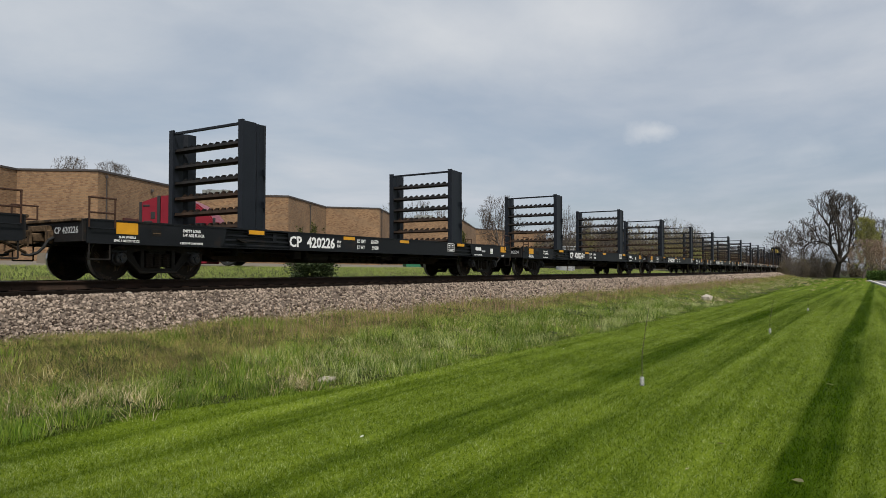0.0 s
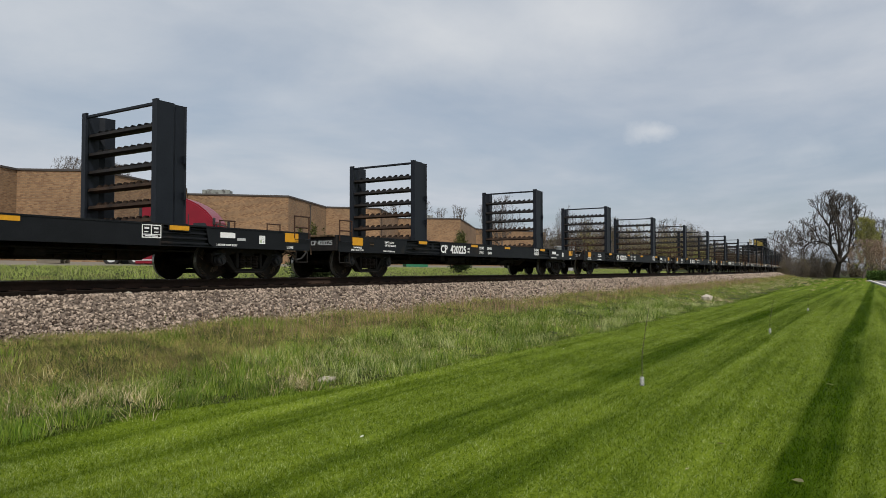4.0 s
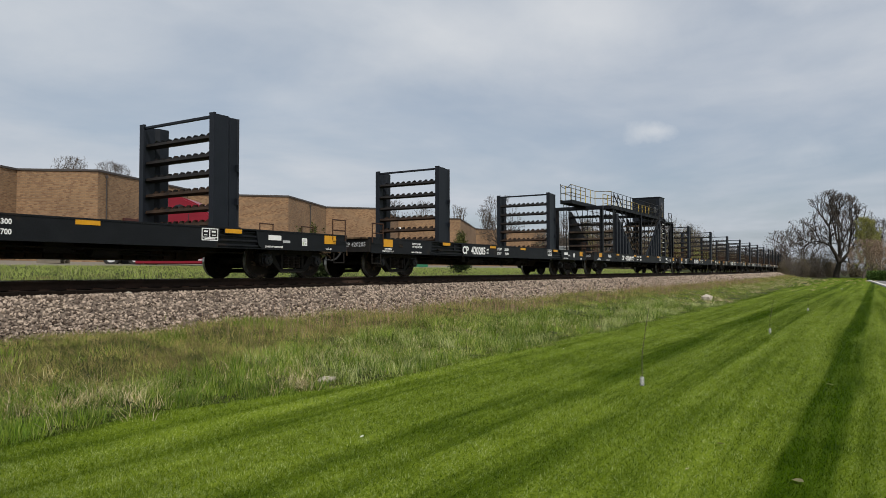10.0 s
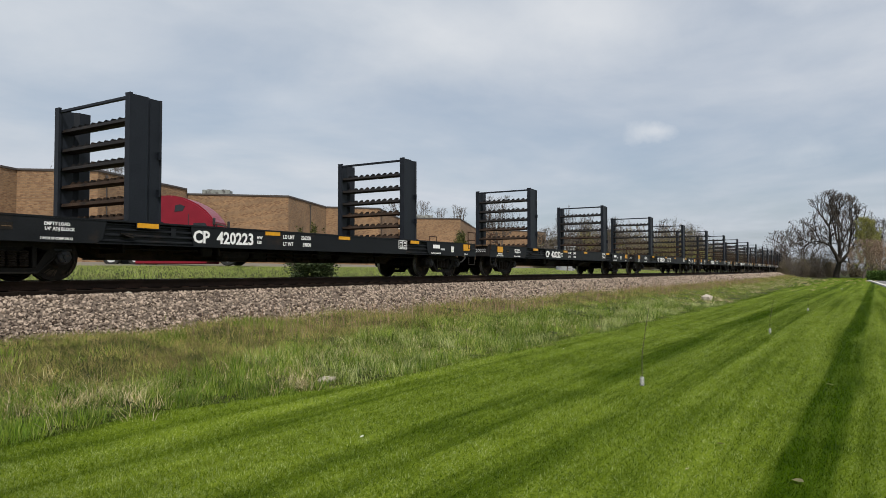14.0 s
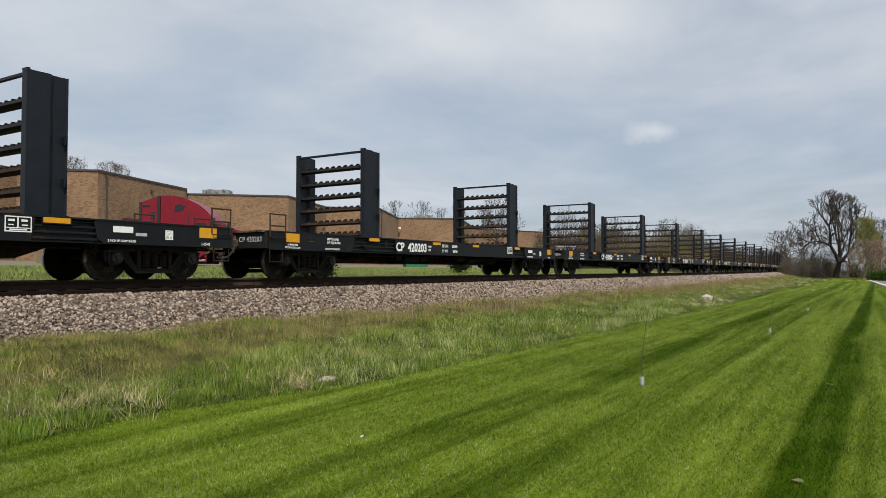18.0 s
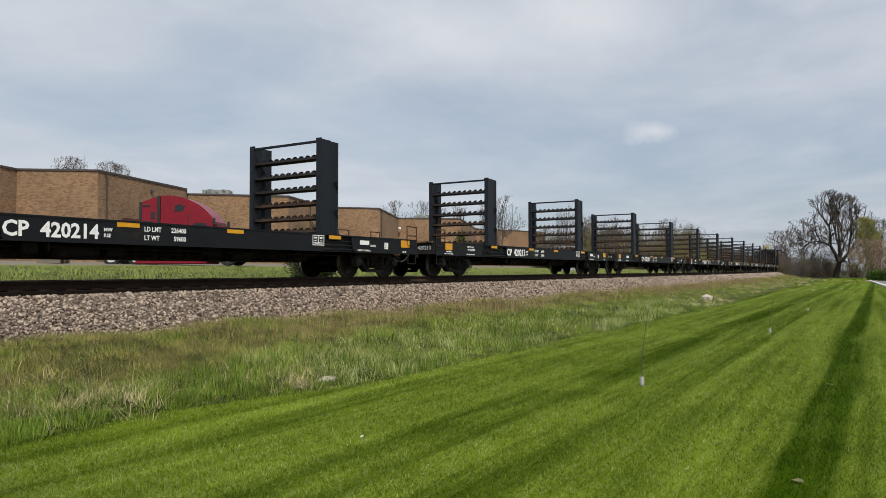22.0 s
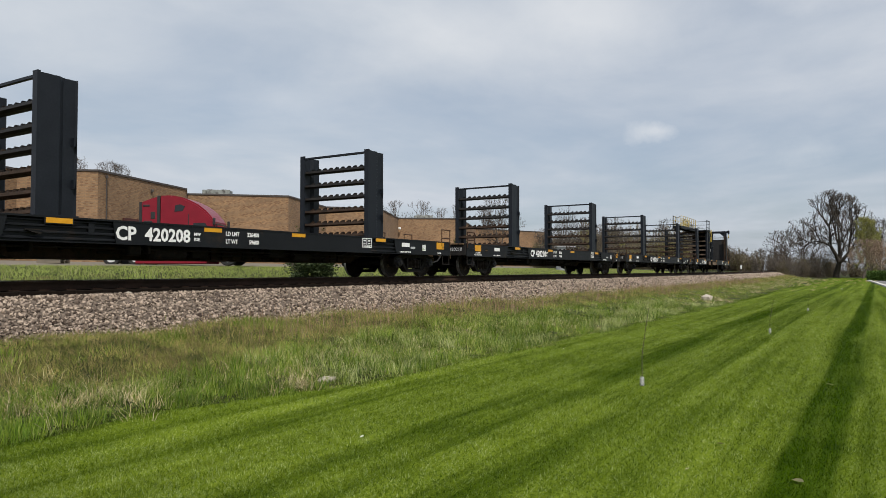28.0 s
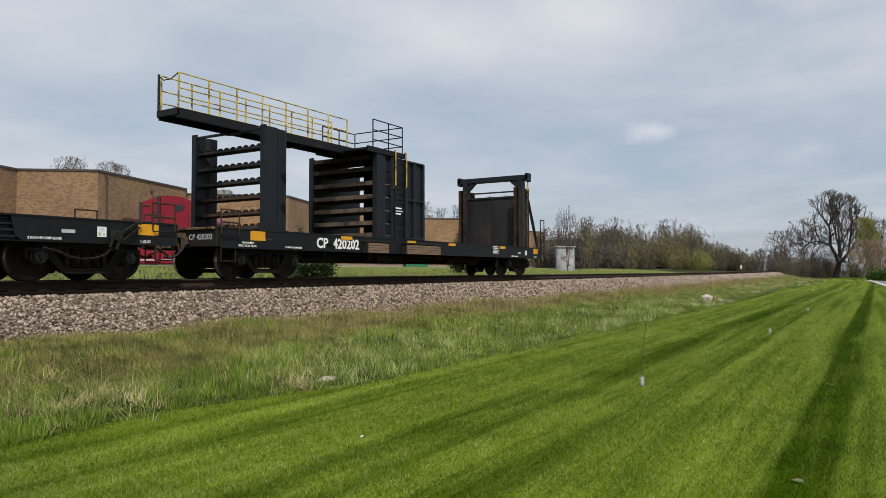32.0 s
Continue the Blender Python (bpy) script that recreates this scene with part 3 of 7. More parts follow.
def build_ground():
    xs = np.concatenate([[-3000, -800, -200, -80], np.arange(-40, 60, 0.5), np.arange(60, 200, 3), [220, 260, 320, 400, 520, 700, 900, 1400, 3000]])
    ys = np.concatenate([[-3000, -600, -150, -60, -25, -12], np.arange(-8, 5.5, 0.5), np.arange(5.5, 22, 0.25), np.arange(22, 50, 1.5), [55, 60, 70, 80, 100, 140, 200, 400, 1000, 3500]])
    sheet("ground", xs, ys, lambda X, Y: terrain(X, Y) - 0.01, EARTH, "rough green and brown grassy ground by the tracks")
    # mown lawn, its far border following the uneven edge of the rough grass
    u = np.concatenate([[0, 0.3, 0.5, 0.6, 0.7], np.linspace(0.75, 1, 26)])
    xs2 = np.concatenate([[-60, -30, -15], np.arange(-8, 60, 0.5), np.arange(60, 176, 2)])
    X, U = np.meshgrid(xs2, u, indexing="ij")
    Y = -40 + (lawn_edge(X) + 40) * U
    Z = terrain(X, Y) + 0.006
    n, m = X.shape
    idx = np.arange(n * m).reshape(n, m)
    quads = np.stack([idx[:-1, :-1], idx[1:, :-1], idx[1:, 1:], idx[:-1, 1:]], -1).reshape(-1, 4)
    tagged(new("lawn", raw_mesh("lawn", np.stack([X, Y, Z], -1).reshape(-1, 3), quads, LAWN, smooth=True)), "striped freshly mown green lawn", "lawn", kind="structure")
    sheet("pavement", np.arange(-40, 132, 2.0), np.arange(31.0, 58, 1.0), lambda X, Y: terrain(X, Y) + 0.03, CONCRETE, "pale concrete yard before the brick building", "pavement")


def extrude_along(name, outline, d0, d1, step, material, parent, label=""):
    """An outline (side, height) pulled along the track."""
    ds = np.arange(d0, d1 + 0.01, step)
    verts, k = [], len(outline)
    for d in ds:
        for s, h in outline:
            x, y, _ = along(float(d), s)
            verts.append((x, y, h))
    faces = [(i * k + j, (i + 1) * k + j, (i + 1) * k + (j + 1) % k, i * k + (j + 1) % k) for i in range(len(ds) - 1) for j in range(k)]
    return part(name, raw_mesh(name, verts, faces, material), material, parent, label)


def rail_outline(side):
    z = RAIL_Z
    half = [(-0.07, z - 0.172), (-0.07, z - 0.160), (-0.012, z - 0.14), (-0.009, z - 0.05), (-0.036, z - 0.04), (-0.037, z - 0.012), (-0.030, z)]
    return [(side + a, h) for a, h in half] + [(side - a, h) for a, h in half[::-1]]


def build_track():
    bed = tagged(bare("ballast_bank"), "bank of pink-grey crushed stone under the track", "ballast", kind="structure")
    extrude_along("bank", [(-3.12, 0.42), (-2.75, 0.62), (-1.70, 1.13), (1.70, 1.13), (2.9, 0.66), (3.3, 0.5)], -60, 640, 4, BALLAST_BED, bed)
    track = tagged(bare("railway_track"), "single railway track with rusty rails on dark wooden ties", "railway track", kind="structure")
    for side in (-0.754, 0.754):
        extrude_along("rail", rail_outline(side), -60, 640, 4, RAIL_SIDE, track, "rusty steel rail")
        z = RAIL_Z + 0.0015
        extrude_along("running_surface", [(side - 0.027, z), (side + 0.027, z), (side + 0.027, z + 0.001), (side - 0.027, z + 0.001)], -60, 640, 4, TREAD, track, "bright worn rail top")
    return bed, track


# ---- the train ----
def shift(t):
    """How far the train has gone by t seconds."""
    return 12.79 * t - 0.0029 * t * t


def car_pose(d):
    """A car whose middle is d metres along the track: both trucks on the rails."""
    xa, ya, _ = along(d - 7.35)
    xb, yb, _ = along(d + 7.35)
    return Matrix.Translation(((xa + xb) / 2, (ya + yb) / 2, RAIL_Z)) @ pose(0, 0, 0, 0, 0, math.degrees(math.atan2(yb - ya, xb - xa)))


DECK = 1.205
HALF = 1.43
MESHES = {}


def shared(key, maker, *mats):
    """Alike pieces share one mesh."""
    if key not in MESHES:
        MESHES[key] = mesh_of(maker(), key, *mats)
    return MESHES[key]


def wheelset_mesh():
    bm = bmesh.new()
    for s in (-1, 1):
        # plate wheel with flange on the inner side; y runs along the axle
        prof = [(0.10, 0.86), (0.12, 0.80), (0.16, 0.785), (0.36, 0.80), (0.385, 0.825), (0.455, 0.82), (0.457, 0.74), (0.462, 0.715), (0.485, 0.705), (0.485, 0.685), (0.39, 0.68), (0.37, 0.72), (0.15, 0.73), (0.12, 0.66), (0.09, 0.65)]
        lathe(bm, [(r, s * h) for r, h in prof], 24)
    lathe(bm, [(0.085, -0.9), (0.085, 0.9)], 12)
    for s in (-1, 1):
        lathe(bm, [(0.075, s * 0.9), (0.075, s * 1.10), (0.06, s * 1.13)], 12)
    bm.faces.ensure_lookup_table()
    for f in bm.faces:
        c = f.calc_center_median()
        r = math.hypot(c.x, c.z)
        if 0.45 < r < 0.468 and 0.70 < abs(c.y) < 0.83:
            f.material_index = 1
    # added raised strokes imitate the stripes of spinning wheels, a few patches each
    streaks = len(bm.faces)
    for s in (-1, 1):
        for g, (r0, n) in enumerate(((0.24, 7), (0.41, 9), (0.30, 6), (0.40, 6), (0.20, 4))):
            for i in range(n):
                a = math.tau * g / 5 + 0.35 + i * 0.034 / r0
                up = 0.828 if r0 > 0.38 else 0.802
                m = Matrix.Rotation(a, 4, "Y") @ Matrix.Translation((r0 + 0.012 * math.sin(i * 2.1), s * up, 0)) @ Matrix.Rotation(0.5, 4, "Y") @ Matrix.Diagonal((0.06 if r0 > 0.38 else 0.13, 0.008, 0.013, 1))
                bmesh.ops.create_cube(bm, size=1, matrix=m)
    bm.faces.ensure_lookup_table()
    for f in bm.faces[streaks:]:
        f.material_index = 2
    return bm


def side_frame_mesh():
    """Cast truck frame: bowed top and bottom members, open over the springs, jaws for the bearings."""
    bm = bmesh.new()
    top = [(-1.18, 0.60), (-1.05, 0.66), (-0.80, 0.69), (-0.50, 0.80), (0.50, 0.80), (0.80, 0.69), (1.05, 0.66), (1.18, 0.60), (1.16, 0.55), (0.80, 0.53), (0.40, 0.63), (-0.40, 0.63), (-0.80, 0.53), (-1.16, 0.55)]
    prism(bm, top, "y", -0.10, 0.10)
    low = [(-0.86, 0.55), (-0.62, 0.30), (-0.44, 0.16), (0.44, 0.16), (0.62, 0.30), (0.86, 0.55), (0.62, 0.57), (0.44, 0.30), (0.36, 0.25), (-0.36, 0.25), (-0.44, 0.30), (-0.62, 0.57)]
    prism(bm, low, "y", -0.085, 0.085)
    # rolled edges that catch the light
    for a, b in (((-0.86, 0.55), (-0.44, 0.16)), ((-0.44, 0.16), (0.44, 0.16)), ((0.44, 0.16), (0.86, 0.55)), ((-0.50, 0.80), (-1.05, 0.66)), ((0.50, 0.80), (1.05, 0.66)), ((-0.50, 0.80), (0.50, 0.80))):
        tube(bm, (a[0], -0.10, a[1]), (b[0], -0.10, b[1]), 0.022, 5)
    for x in (-1, 1):
        box(bm, x * 0.38 - 0.045, x * 0.38 + 0.045, -0.11, 0.11, 0.25, 0.66, 0.012)
        box(bm, x * 0.915 - 0.17, x * 0.915 + 0.17, -0.08, 0.08, 0.56, 0.64, 0.02)
        box(bm, x * 1.13 - 0.03, x * 1.13 + 0.03, -0.09, 0.09, 0.40, 0.58, 0.01)
        box(bm, x * 0.70 - 0.03, x * 0.70 + 0.03, -0.09, 0.09, 0.40, 0.56, 0.01)
    return bm


def spring_mesh():
    """One coil of the suspension, a single turned piece with ring-shaped windings."""
    prof = [(0.05, 0.27)]
    for k in range(7):
        prof += [(0.080, 0.272 + k * 0.042), (0.101, 0.288 + k * 0.042), (0.101, 0.296 + k * 0.042), (0.080, 0.312 + k * 0.042)]
    return lathe(bmesh.new(), prof + [(0.05, 0.575)], 7, "z")


def bearing_mesh():
    bm = bmesh.new()
    lathe(bm, [(0.0, -0.20), (0.05, -0.20), (0.055, -0.18), (0.108, -0.175), (0.13, -0.15), (0.13, -0.08), (0.155, -0.06), (0.155, 0.06), (0.12, 0.08)], 14)
    for i in range(3):
        a = math.tau * i / 3 + 0.5
        tube(bm, (0.078 * math.cos(a), -0.205, 0.078 * math.sin(a)), (0.078 * math.cos(a), -0.16, 0.078 * math.sin(a)), 0.018, 5)
    box(bm, -0.17, 0.17, -0.09, 0.09, 0.12, 0.16, 0.01)
    return bm


def build_truck(car, x):
    truck = bare("truck", car, (x, 0, 0))
    tagged(truck, "grimy two-axle cast iron truck")
    for y in (-1.0, 1.0):
        ob = part("side_frame", shared("side_frame", side_frame_mesh, TRUCK_IRON), TRUCK_IRON, truck)
        ob.location = (0, y, 0)
        for sx in (-0.205, 0.0, 0.205):
            ob = part("spring", shared("spring", spring_mesh, SPRING_STEEL), SPRING_STEEL, truck, "dusty brown coil spring")
            ob.location = (sx, y * 1.06, 0)
        for ax in (-0.915, 0.915):
            ob = part("bearing", shared("bearing", bearing_mesh, BEARING_IRON), BEARING_IRON, truck)
            ob.location = (ax, y + math.copysign(0.02, y), 0.457)
            ob.rotation_euler = (0, 0, 0 if y < 0 else math.pi)
    part("bolster", shared("bolster", lambda: boxes((-0.22, 0.22, -1.06, 1.06, 0.52, 0.74), (-0.3, 0.3, -0.3, 0.3, 0.74, 0.86), bevel=0.02), TRUCK_IRON), TRUCK_IRON, truck)
    part("brake_beam", shared("brake_beam", lambda: boxes((-0.42, -0.34, -0.8, 0.8, 0.36, 0.44), (0.34, 0.42, -0.8, 0.8, 0.36, 0.44), (-0.48, -0.40, -0.82, -0.68, 0.3, 0.58), (0.40, 0.48, -0.82, -0.68, 0.3, 0.58), (-0.48, -0.40, 0.68, 0.82, 0.3, 0.58), (0.40, 0.48, 0.68, 0.82, 0.3, 0.58)), TRUCK_IRON), TRUCK_IRON, truck)
    for ax in (-0.915, 0.915):
        ob = part("wheelset", shared("wheelset", wheelset_mesh, WHEEL_IRON, TREAD, WHEEL_STROKE), WHEEL_IRON, truck, "brown steel wheels on an axle")
        ob.location = (ax, 0, 0.457)
    return truck


def side_sill_mesh(side, plain=False):
    """The car's side: a deep plate, with a set-back ribbed panel under each rack."""
    bm = bmesh.new()
    y0, y1 = side * (HALF - 0.02), side * HALF
    lo, hi = min(y0, y1), max(y0, y1)
    if plain:
        prism(bm, [(-9.16, 0.74), (9.16, 0.74), (9.16, DECK), (-9.16, DECK)], "y", lo, hi)
    else:
        prism(bm, [(-9.16, 0.74), (-5.96, 0.745), (-5.84, 0.82), (-5.76, DECK - 0.03), (-5.83, DECK), (-9.16, DECK)], "y", lo, hi)
        prism(bm, [(-3.70, 0.745), (4.58, 0.745), (4.66, DECK), (-3.78, DECK)], "y", lo, hi)
        prism(bm, [(5.96, 0.745), (9.16, 0.74), (9.16, DECK), (5.83, DECK), (5.76, DECK - 0.03), (5.84, 0.82)], "y", lo, hi)
        b0, b1 = side * (HALF - 0.10), side * (HALF - 0.07)
        for x0, x1 in ((-6.1, -3.6), (4.5, 6.1)):
            box(bm, x0, x1, min(b0, b1), max(b0, b1), 0.75, DECK)
            for z in (0.77, 0.885, 1.0, 1.105):
                c0, c1 = side * (HALF - 0.09), side * (HALF - 0.028)
                prism(bm, [(c0, z), (c1, z + 0.012), (c1, z + 0.035), (c0, z + 0.075)], "x", x0, x1)
    # flanges
    f0, f1 = side * (HALF - 0.16), side * (HALF + 0.012)
    box(bm, -9.16, 9.16, min(f0, f1), max(f0, f1), DECK - 0.03, DECK + 0.004)
    g0, g1 = side * (HALF - 0.14), side * (HALF + 0.006)
    box(bm, -9.10, 9.10, min(g0, g1), max(g0, g1), 0.728, 0.745)
    return bm


def deck_mesh():
    bm = bmesh.new()
    box(bm, -9.18, 9.18, -HALF + 0.16, HALF - 0.16, DECK - 0.07, DECK - 0.035)
    return bm


def underframe_mesh():
    """Centre sill with a deeper belly, cross bearers and the end beams."""
    bm = bmesh.new()
    prism(bm, [(-9.1, 0.72), (-5.6, 0.72), (-4.6, 0.55), (4.6, 0.55), (5.6, 0.72), (9.1, 0.72), (9.1, DECK - 0.08), (-9.1, DECK - 0.08)], "y", -0.33, 0.33)
    for x in (-8.9, -7.35, -5.9, -4.2, -2.5, -0.8, 0.9, 2.6, 4.3, 5.9, 7.35, 8.9):
        prism(bm, [(-HALF + 0.03, DECK - 0.09), (-HALF + 0.03, 0.92), (-0.33, 0.62 if abs(x) < 5 else 0.80), (0.33, 0.62 if abs(x) < 5 else 0.80), (HALF - 0.03, 0.92), (HALF - 0.03, DECK - 0.09)], "x", x - 0.06, x + 0.06)
    return bm


def end_beam_mesh():
    return boxes((-0.05, 0.05, -HALF + 0.03, HALF - 0.03, 0.76, DECK - 0.005), (-0.14, 0.05, -HALF + 0.03, HALF - 0.03, DECK - 0.06, DECK), bevel=0.01)


def centre_sill_mesh():
    """The deep fish-bellied sill along the car's middle, with ribs added to imitate stripes on its lower half."""
    bm = prism(bmesh.new(), [(-5.9, 0.74), (-5.2, 0.46), (4.9, 0.46), (5.7, 0.74)], "y", -0.34, 0.34)
    box(bm, -5.15, 4.85, -0.42, 0.42, 0.435, 0.46)
    for k in range(18):
        x = -1.5 + 0.34 * k
        box(bm, x - 0.02, x + 0.02, -0.40, 0.40, 0.46, 0.70)
    return bm


def brake_gear_mesh():
    """Air reservoir, valve, brake cylinder and rods slung under the sills."""
    bm = boxes((0.9, 1.5, -0.95, -0.72, 0.55, 0.80), (-1.35, -0.9, -0.78, -0.5, 0.50, 0.72), (-3.2, -2.9, -1.1, -0.8, 0.52, 0.74), bevel=0.03)
    for x in (-5.2, -2.75):
        box(bm, x - 0.03, x + 0.03, -1.15, -0.34, 0.56, 0.74, 0.01)
    lathe(bm, [(0.0, -2.55), (0.10, -2.52), (0.16, -2.45), (0.16, -1.65), (0.10, -1.58), (0.0, -1.55)], 14, "x", (0, -0.78, 0.60))
    lathe(bm, [(0.0, 1.9), (0.12, 1.92), (0.14, 2.0), (0.14, 2.5), (0.03, 2.56), (0.03, 3.3)], 12, "x", (0, -0.75, 0.60))
    tube(bm, (-3.6, -0.62, 0.58), (3.9, -0.62, 0.55), 0.025, 6)
    tube(bm, (-5.8, -0.95, 0.66), (5.8, -0.95, 0.64), 0.022, 6)
    tube(bm, (-4.2, 0.55, 0.60), (4.2, 0.55, 0.60), 0.03, 6)
    tube(bm, (1.45, -1.3, 0.62), (1.45, -0.6, 0.62), 0.02, 6)
    return bm


def coupler_mesh():
    bm = boxes((0.0, 0.42, -0.09, 0.09, 0.78, 0.95), bevel=0.02)
    prism(bm, [(0.36, -0.17), (0.55, -0.19), (0.70, -0.10), (0.66, -0.02), (0.56, 0.02), (0.56, 0.10), (0.68, 0.14), (0.62, 0.20), (0.40, 0.17)], "z", 0.73, 1.0)
    tube(bm, (0.1, -0.25, 0.80), (0.45, -0.45, 0.62), 0.03, 6)
    tube(bm, (0.45, -0.45, 0.62), (0.72, -0.30, 0.55), 0.03, 6)
    tube(bm, (-0.05, -1.2, 0.86), (-0.02, -0.1, 0.92), 0.016, 6)
    return bm


def end_lip_mesh():
    """Ragged top lip of the end sill, with the striker casting over the coupler."""
    bm = boxes((-0.03, 0.06, -1.36, 1.36, DECK - 0.05, DECK + 0.012), (-0.02, 0.10, -0.34, 0.34, 0.98, 1.10), (-0.02, 0.09, -0.40, -0.26, 0.74, 1.0), (-0.02, 0.09, 0.26, 0.40, 0.74, 1.0), bevel=0.012)
    tube(bm, (0.05, -1.34, 0.80), (0.05, -0.35, 0.86), 0.017, 6)
    tube(bm, (0.05, -1.34, 0.80), (0.05, -1.36, 0.62), 0.017, 6)
    return bm


def air_hose_mesh():
    pts = [(0.0, 0.42, 0.86), (0.10, 0.42, 0.80), (0.18, 0.40, 0.66), (0.26, 0.34, 0.55), (0.38, 0.26, 0.50), (0.50, 0.2, 0.53)]
    return tubes(list(zip(pts, pts[1:])), 0.03, 7)


def hand_hold_mesh(w=0.54, h=0.42, mid=0.30):
    """A low steel hoop beside the car's end."""
    return tubes([((0, 0, -0.16), (0, 0, h)), ((w, 0, -0.16), (w, 0, h)), ((-0.02, 0, h), (w + 0.02, 0, h)), ((0, 0, h * mid), (w, 0, h * mid))], 0.019, 6)


def stirrup_mesh():
    return tubes([((0, 0, 0), (0, 0, -0.34)), ((0.43, 0, 0), (0.43, 0, -0.34)), ((0, 0, -0.34), (0.43, 0, -0.34))], 0.016, 6)


def corner_grab_mesh():
    return tubes([((0, 0, 0), (0, -0.05, 0)), ((0.5, 0, 0), (0.5, -0.05, 0)), ((0, -0.05, 0), (0.5, -0.05, 0))], 0.012, 5)


def plate(name, car, x0, x1, z0, z1, material, label="", y=None):
    y = -HALF if y is None else y
    key = f"{name}_{x1 - x0:.2f}_{z1 - z0:.2f}_{material.name}"
    ob = part(name, shared(key, lambda: boxes((0, x1 - x0, -0.004, 0, 0, z1 - z0)), material), material, car, label)
    ob.location = (x0, y - 0.002, z0)
    return ob


def post_mesh(height=2.63):
    """Rolled piling section, wide along the car, with a bent second face and a lip."""
    bm = bmesh.new()
    outline = [(-0.39, 0.0), (0.03, 0.0), (0.13, 0.07), (0.36, 0.07), (0.39, 0.03), (0.39, 0.10), (0.36, 0.13), (0.11, 0.13), (0.01, 0.06), (-0.33, 0.06), (-0.33, 0.16), (-0.39, 0.16)]
    prism(bm, outline, "z", 0.0, height)
    prism(bm, [(-0.39, 0.0), (-0.33, 0.0), (-0.33, 0.17), (-0.39, 0.17)], "z", height, height + 0.03)
    box(bm, -0.41, 0.41, -0.02, 0.18, 0.0, 0.025)
    for z in (0.55, 1.35):
        box(bm, 0.30, 0.33, -0.02, 0.08, z, z + 0.16)
    return bm


def bar_mesh():
    """A cross bar with ten wedge-shaped rollers on its top."""
    bm = bmesh.new()
    prism(bm, [(-0.15, 0.03), (-0.06, 0.0), (0.10, 0.0), (0.12, 0.04), (0.10, 0.10), (-0.12, 0.10)], "y", -1.30, 1.30)
    for i in range(10):
        y = -1.13 + i * 0.245
        prism(bm, [(y - 0.06, 0.10), (y + 0.075, 0.10), (y + 0.065, 0.112), (y - 0.035, 0.172), (y - 0.06, 0.172)], "x", -0.05, 0.05)
    return bm


BAR_HEIGHTS = (0.03, 0.40, 0.81, 1.22, 1.64, 2.08)


def build_rack(car, x, height=2.63, levels=BAR_HEIGHTS):
    rack = bare("rail_rack", car, (x, 0, DECK + 0.004))
    tagged(rack, "open blue-black steel rack with toothed cross bars")
    for s in (-1, 1):
        ob = part("post", shared(f"post_{height}", lambda: post_mesh(height), RACK_STEEL), RACK_STEEL, rack)
        ob.matrix_basis = Matrix.Translation((0, s * 1.385, 0)) @ Matrix.Diagonal((1, -s, 1, 1))
    for i, z in enumerate(levels):
        low = i < 3
        ob = part("cross_bar", shared("bar_low" if low else "bar_high", bar_mesh, RUSTY_BAR if low else DARK_BAR), RUSTY_BAR, rack, "rusty brown cross bar" if low else "dark steel cross bar")
        ob.location = (-0.12, 0, z)
    ob = part("top_rod", shared("top_rod", lambda: boxes((-0.36, -0.29, -1.3, 1.3, -0.07, -0.005), bevel=0.008), RACK_STEEL), RACK_STEEL, rack)
    ob.location = (0, 0, height - 0.02)
    return rack


def build_flat_car(plain=False, marks=True):
    car = bare("flat_car")
    for s in (-1, 1):
        part("side_sill", shared(f"side_sill_{s}_{plain}", lambda: side_sill_mesh(s, plain), STEEL), STEEL, car)
    part("deck", shared("deck", deck_mesh, WOOD), WOOD, car, "brown plank deck")
    part("underframe", shared("underframe", underframe_mesh, STEEL), STEEL, car)
    part("centre_sill", shared("centre_sill", centre_sill_mesh, RUSTY_BAR), RUSTY_BAR, car, "rust-brown ribbed centre sill")
    part("brake_gear", shared("brake_gear", brake_gear_mesh, TRUCK_IRON), TRUCK_IRON, car)
    for s in (-1, 1):
        ob = part("end_beam", shared("end_beam", end_beam_mesh, DARK_BAR), DARK_BAR, car, "rust-stained dark end beam")
        ob.matrix_basis = pose(s * 9.18, 0, 0, 0, 0, 180 if s < 0 else 0)
        ob = part("coupler", shared("coupler", coupler_mesh, RUST_EDGE), RUST_EDGE, car, "rusty iron coupler with hanging hose")
        ob.matrix_basis = pose(s * 9.20, 0, 0, 0, 0, 180 if s < 0 else 0) @ Matrix.Diagonal((0.82, 1, 1, 1))
        ob = part("end_sill_lip", shared("end_sill_lip", end_lip_mesh, RUST_EDGE), RUST_EDGE, car, "tan rust-crusted lip of the end sill")
        ob.matrix_basis = pose(s * 9.24, 0, 0, 0, 0, 180 if s < 0 else 0)
        ob = part("air_hose", shared("air_hose", air_hose_mesh, RUBBER), RUBBER, car, "black rubber air hose")
        ob.matrix_basis = pose(s * 9.24, 0, 0, 0, 0, 180 if s < 0 else 0)
        for y in (-1, 1):
            x = -9.12 if s < 0 else 8.58
            ob = part("hand_hold", shared("hand_hold", hand_hold_mesh, THIN_RUST), THIN_RUST, car, "thin rust-brown steel hand hold")
            ob.location = (x, y * (HALF + 0.005), DECK)
            ob = part("stirrup", shared("stirrup", stirrup_mesh, TRUCK_IRON), TRUCK_IRON, car)
            ob.location = (-9.10 if s < 0 else 8.66, y * (HALF - 0.02), 0.76)
            ob = part("grab_iron", shared("grab_iron", corner_grab_mesh, STEEL), STEEL, car)
            ob.matrix_basis = pose(-9.1 if s < 0 else 8.6, y * HALF, 1.02) @ Matrix.Diagonal((1, -y, 1, 1) if y > 0 else (1, 1, 1, 1))
    for x in (-7.35, 7.35):
        build_truck(car, x)
    return car


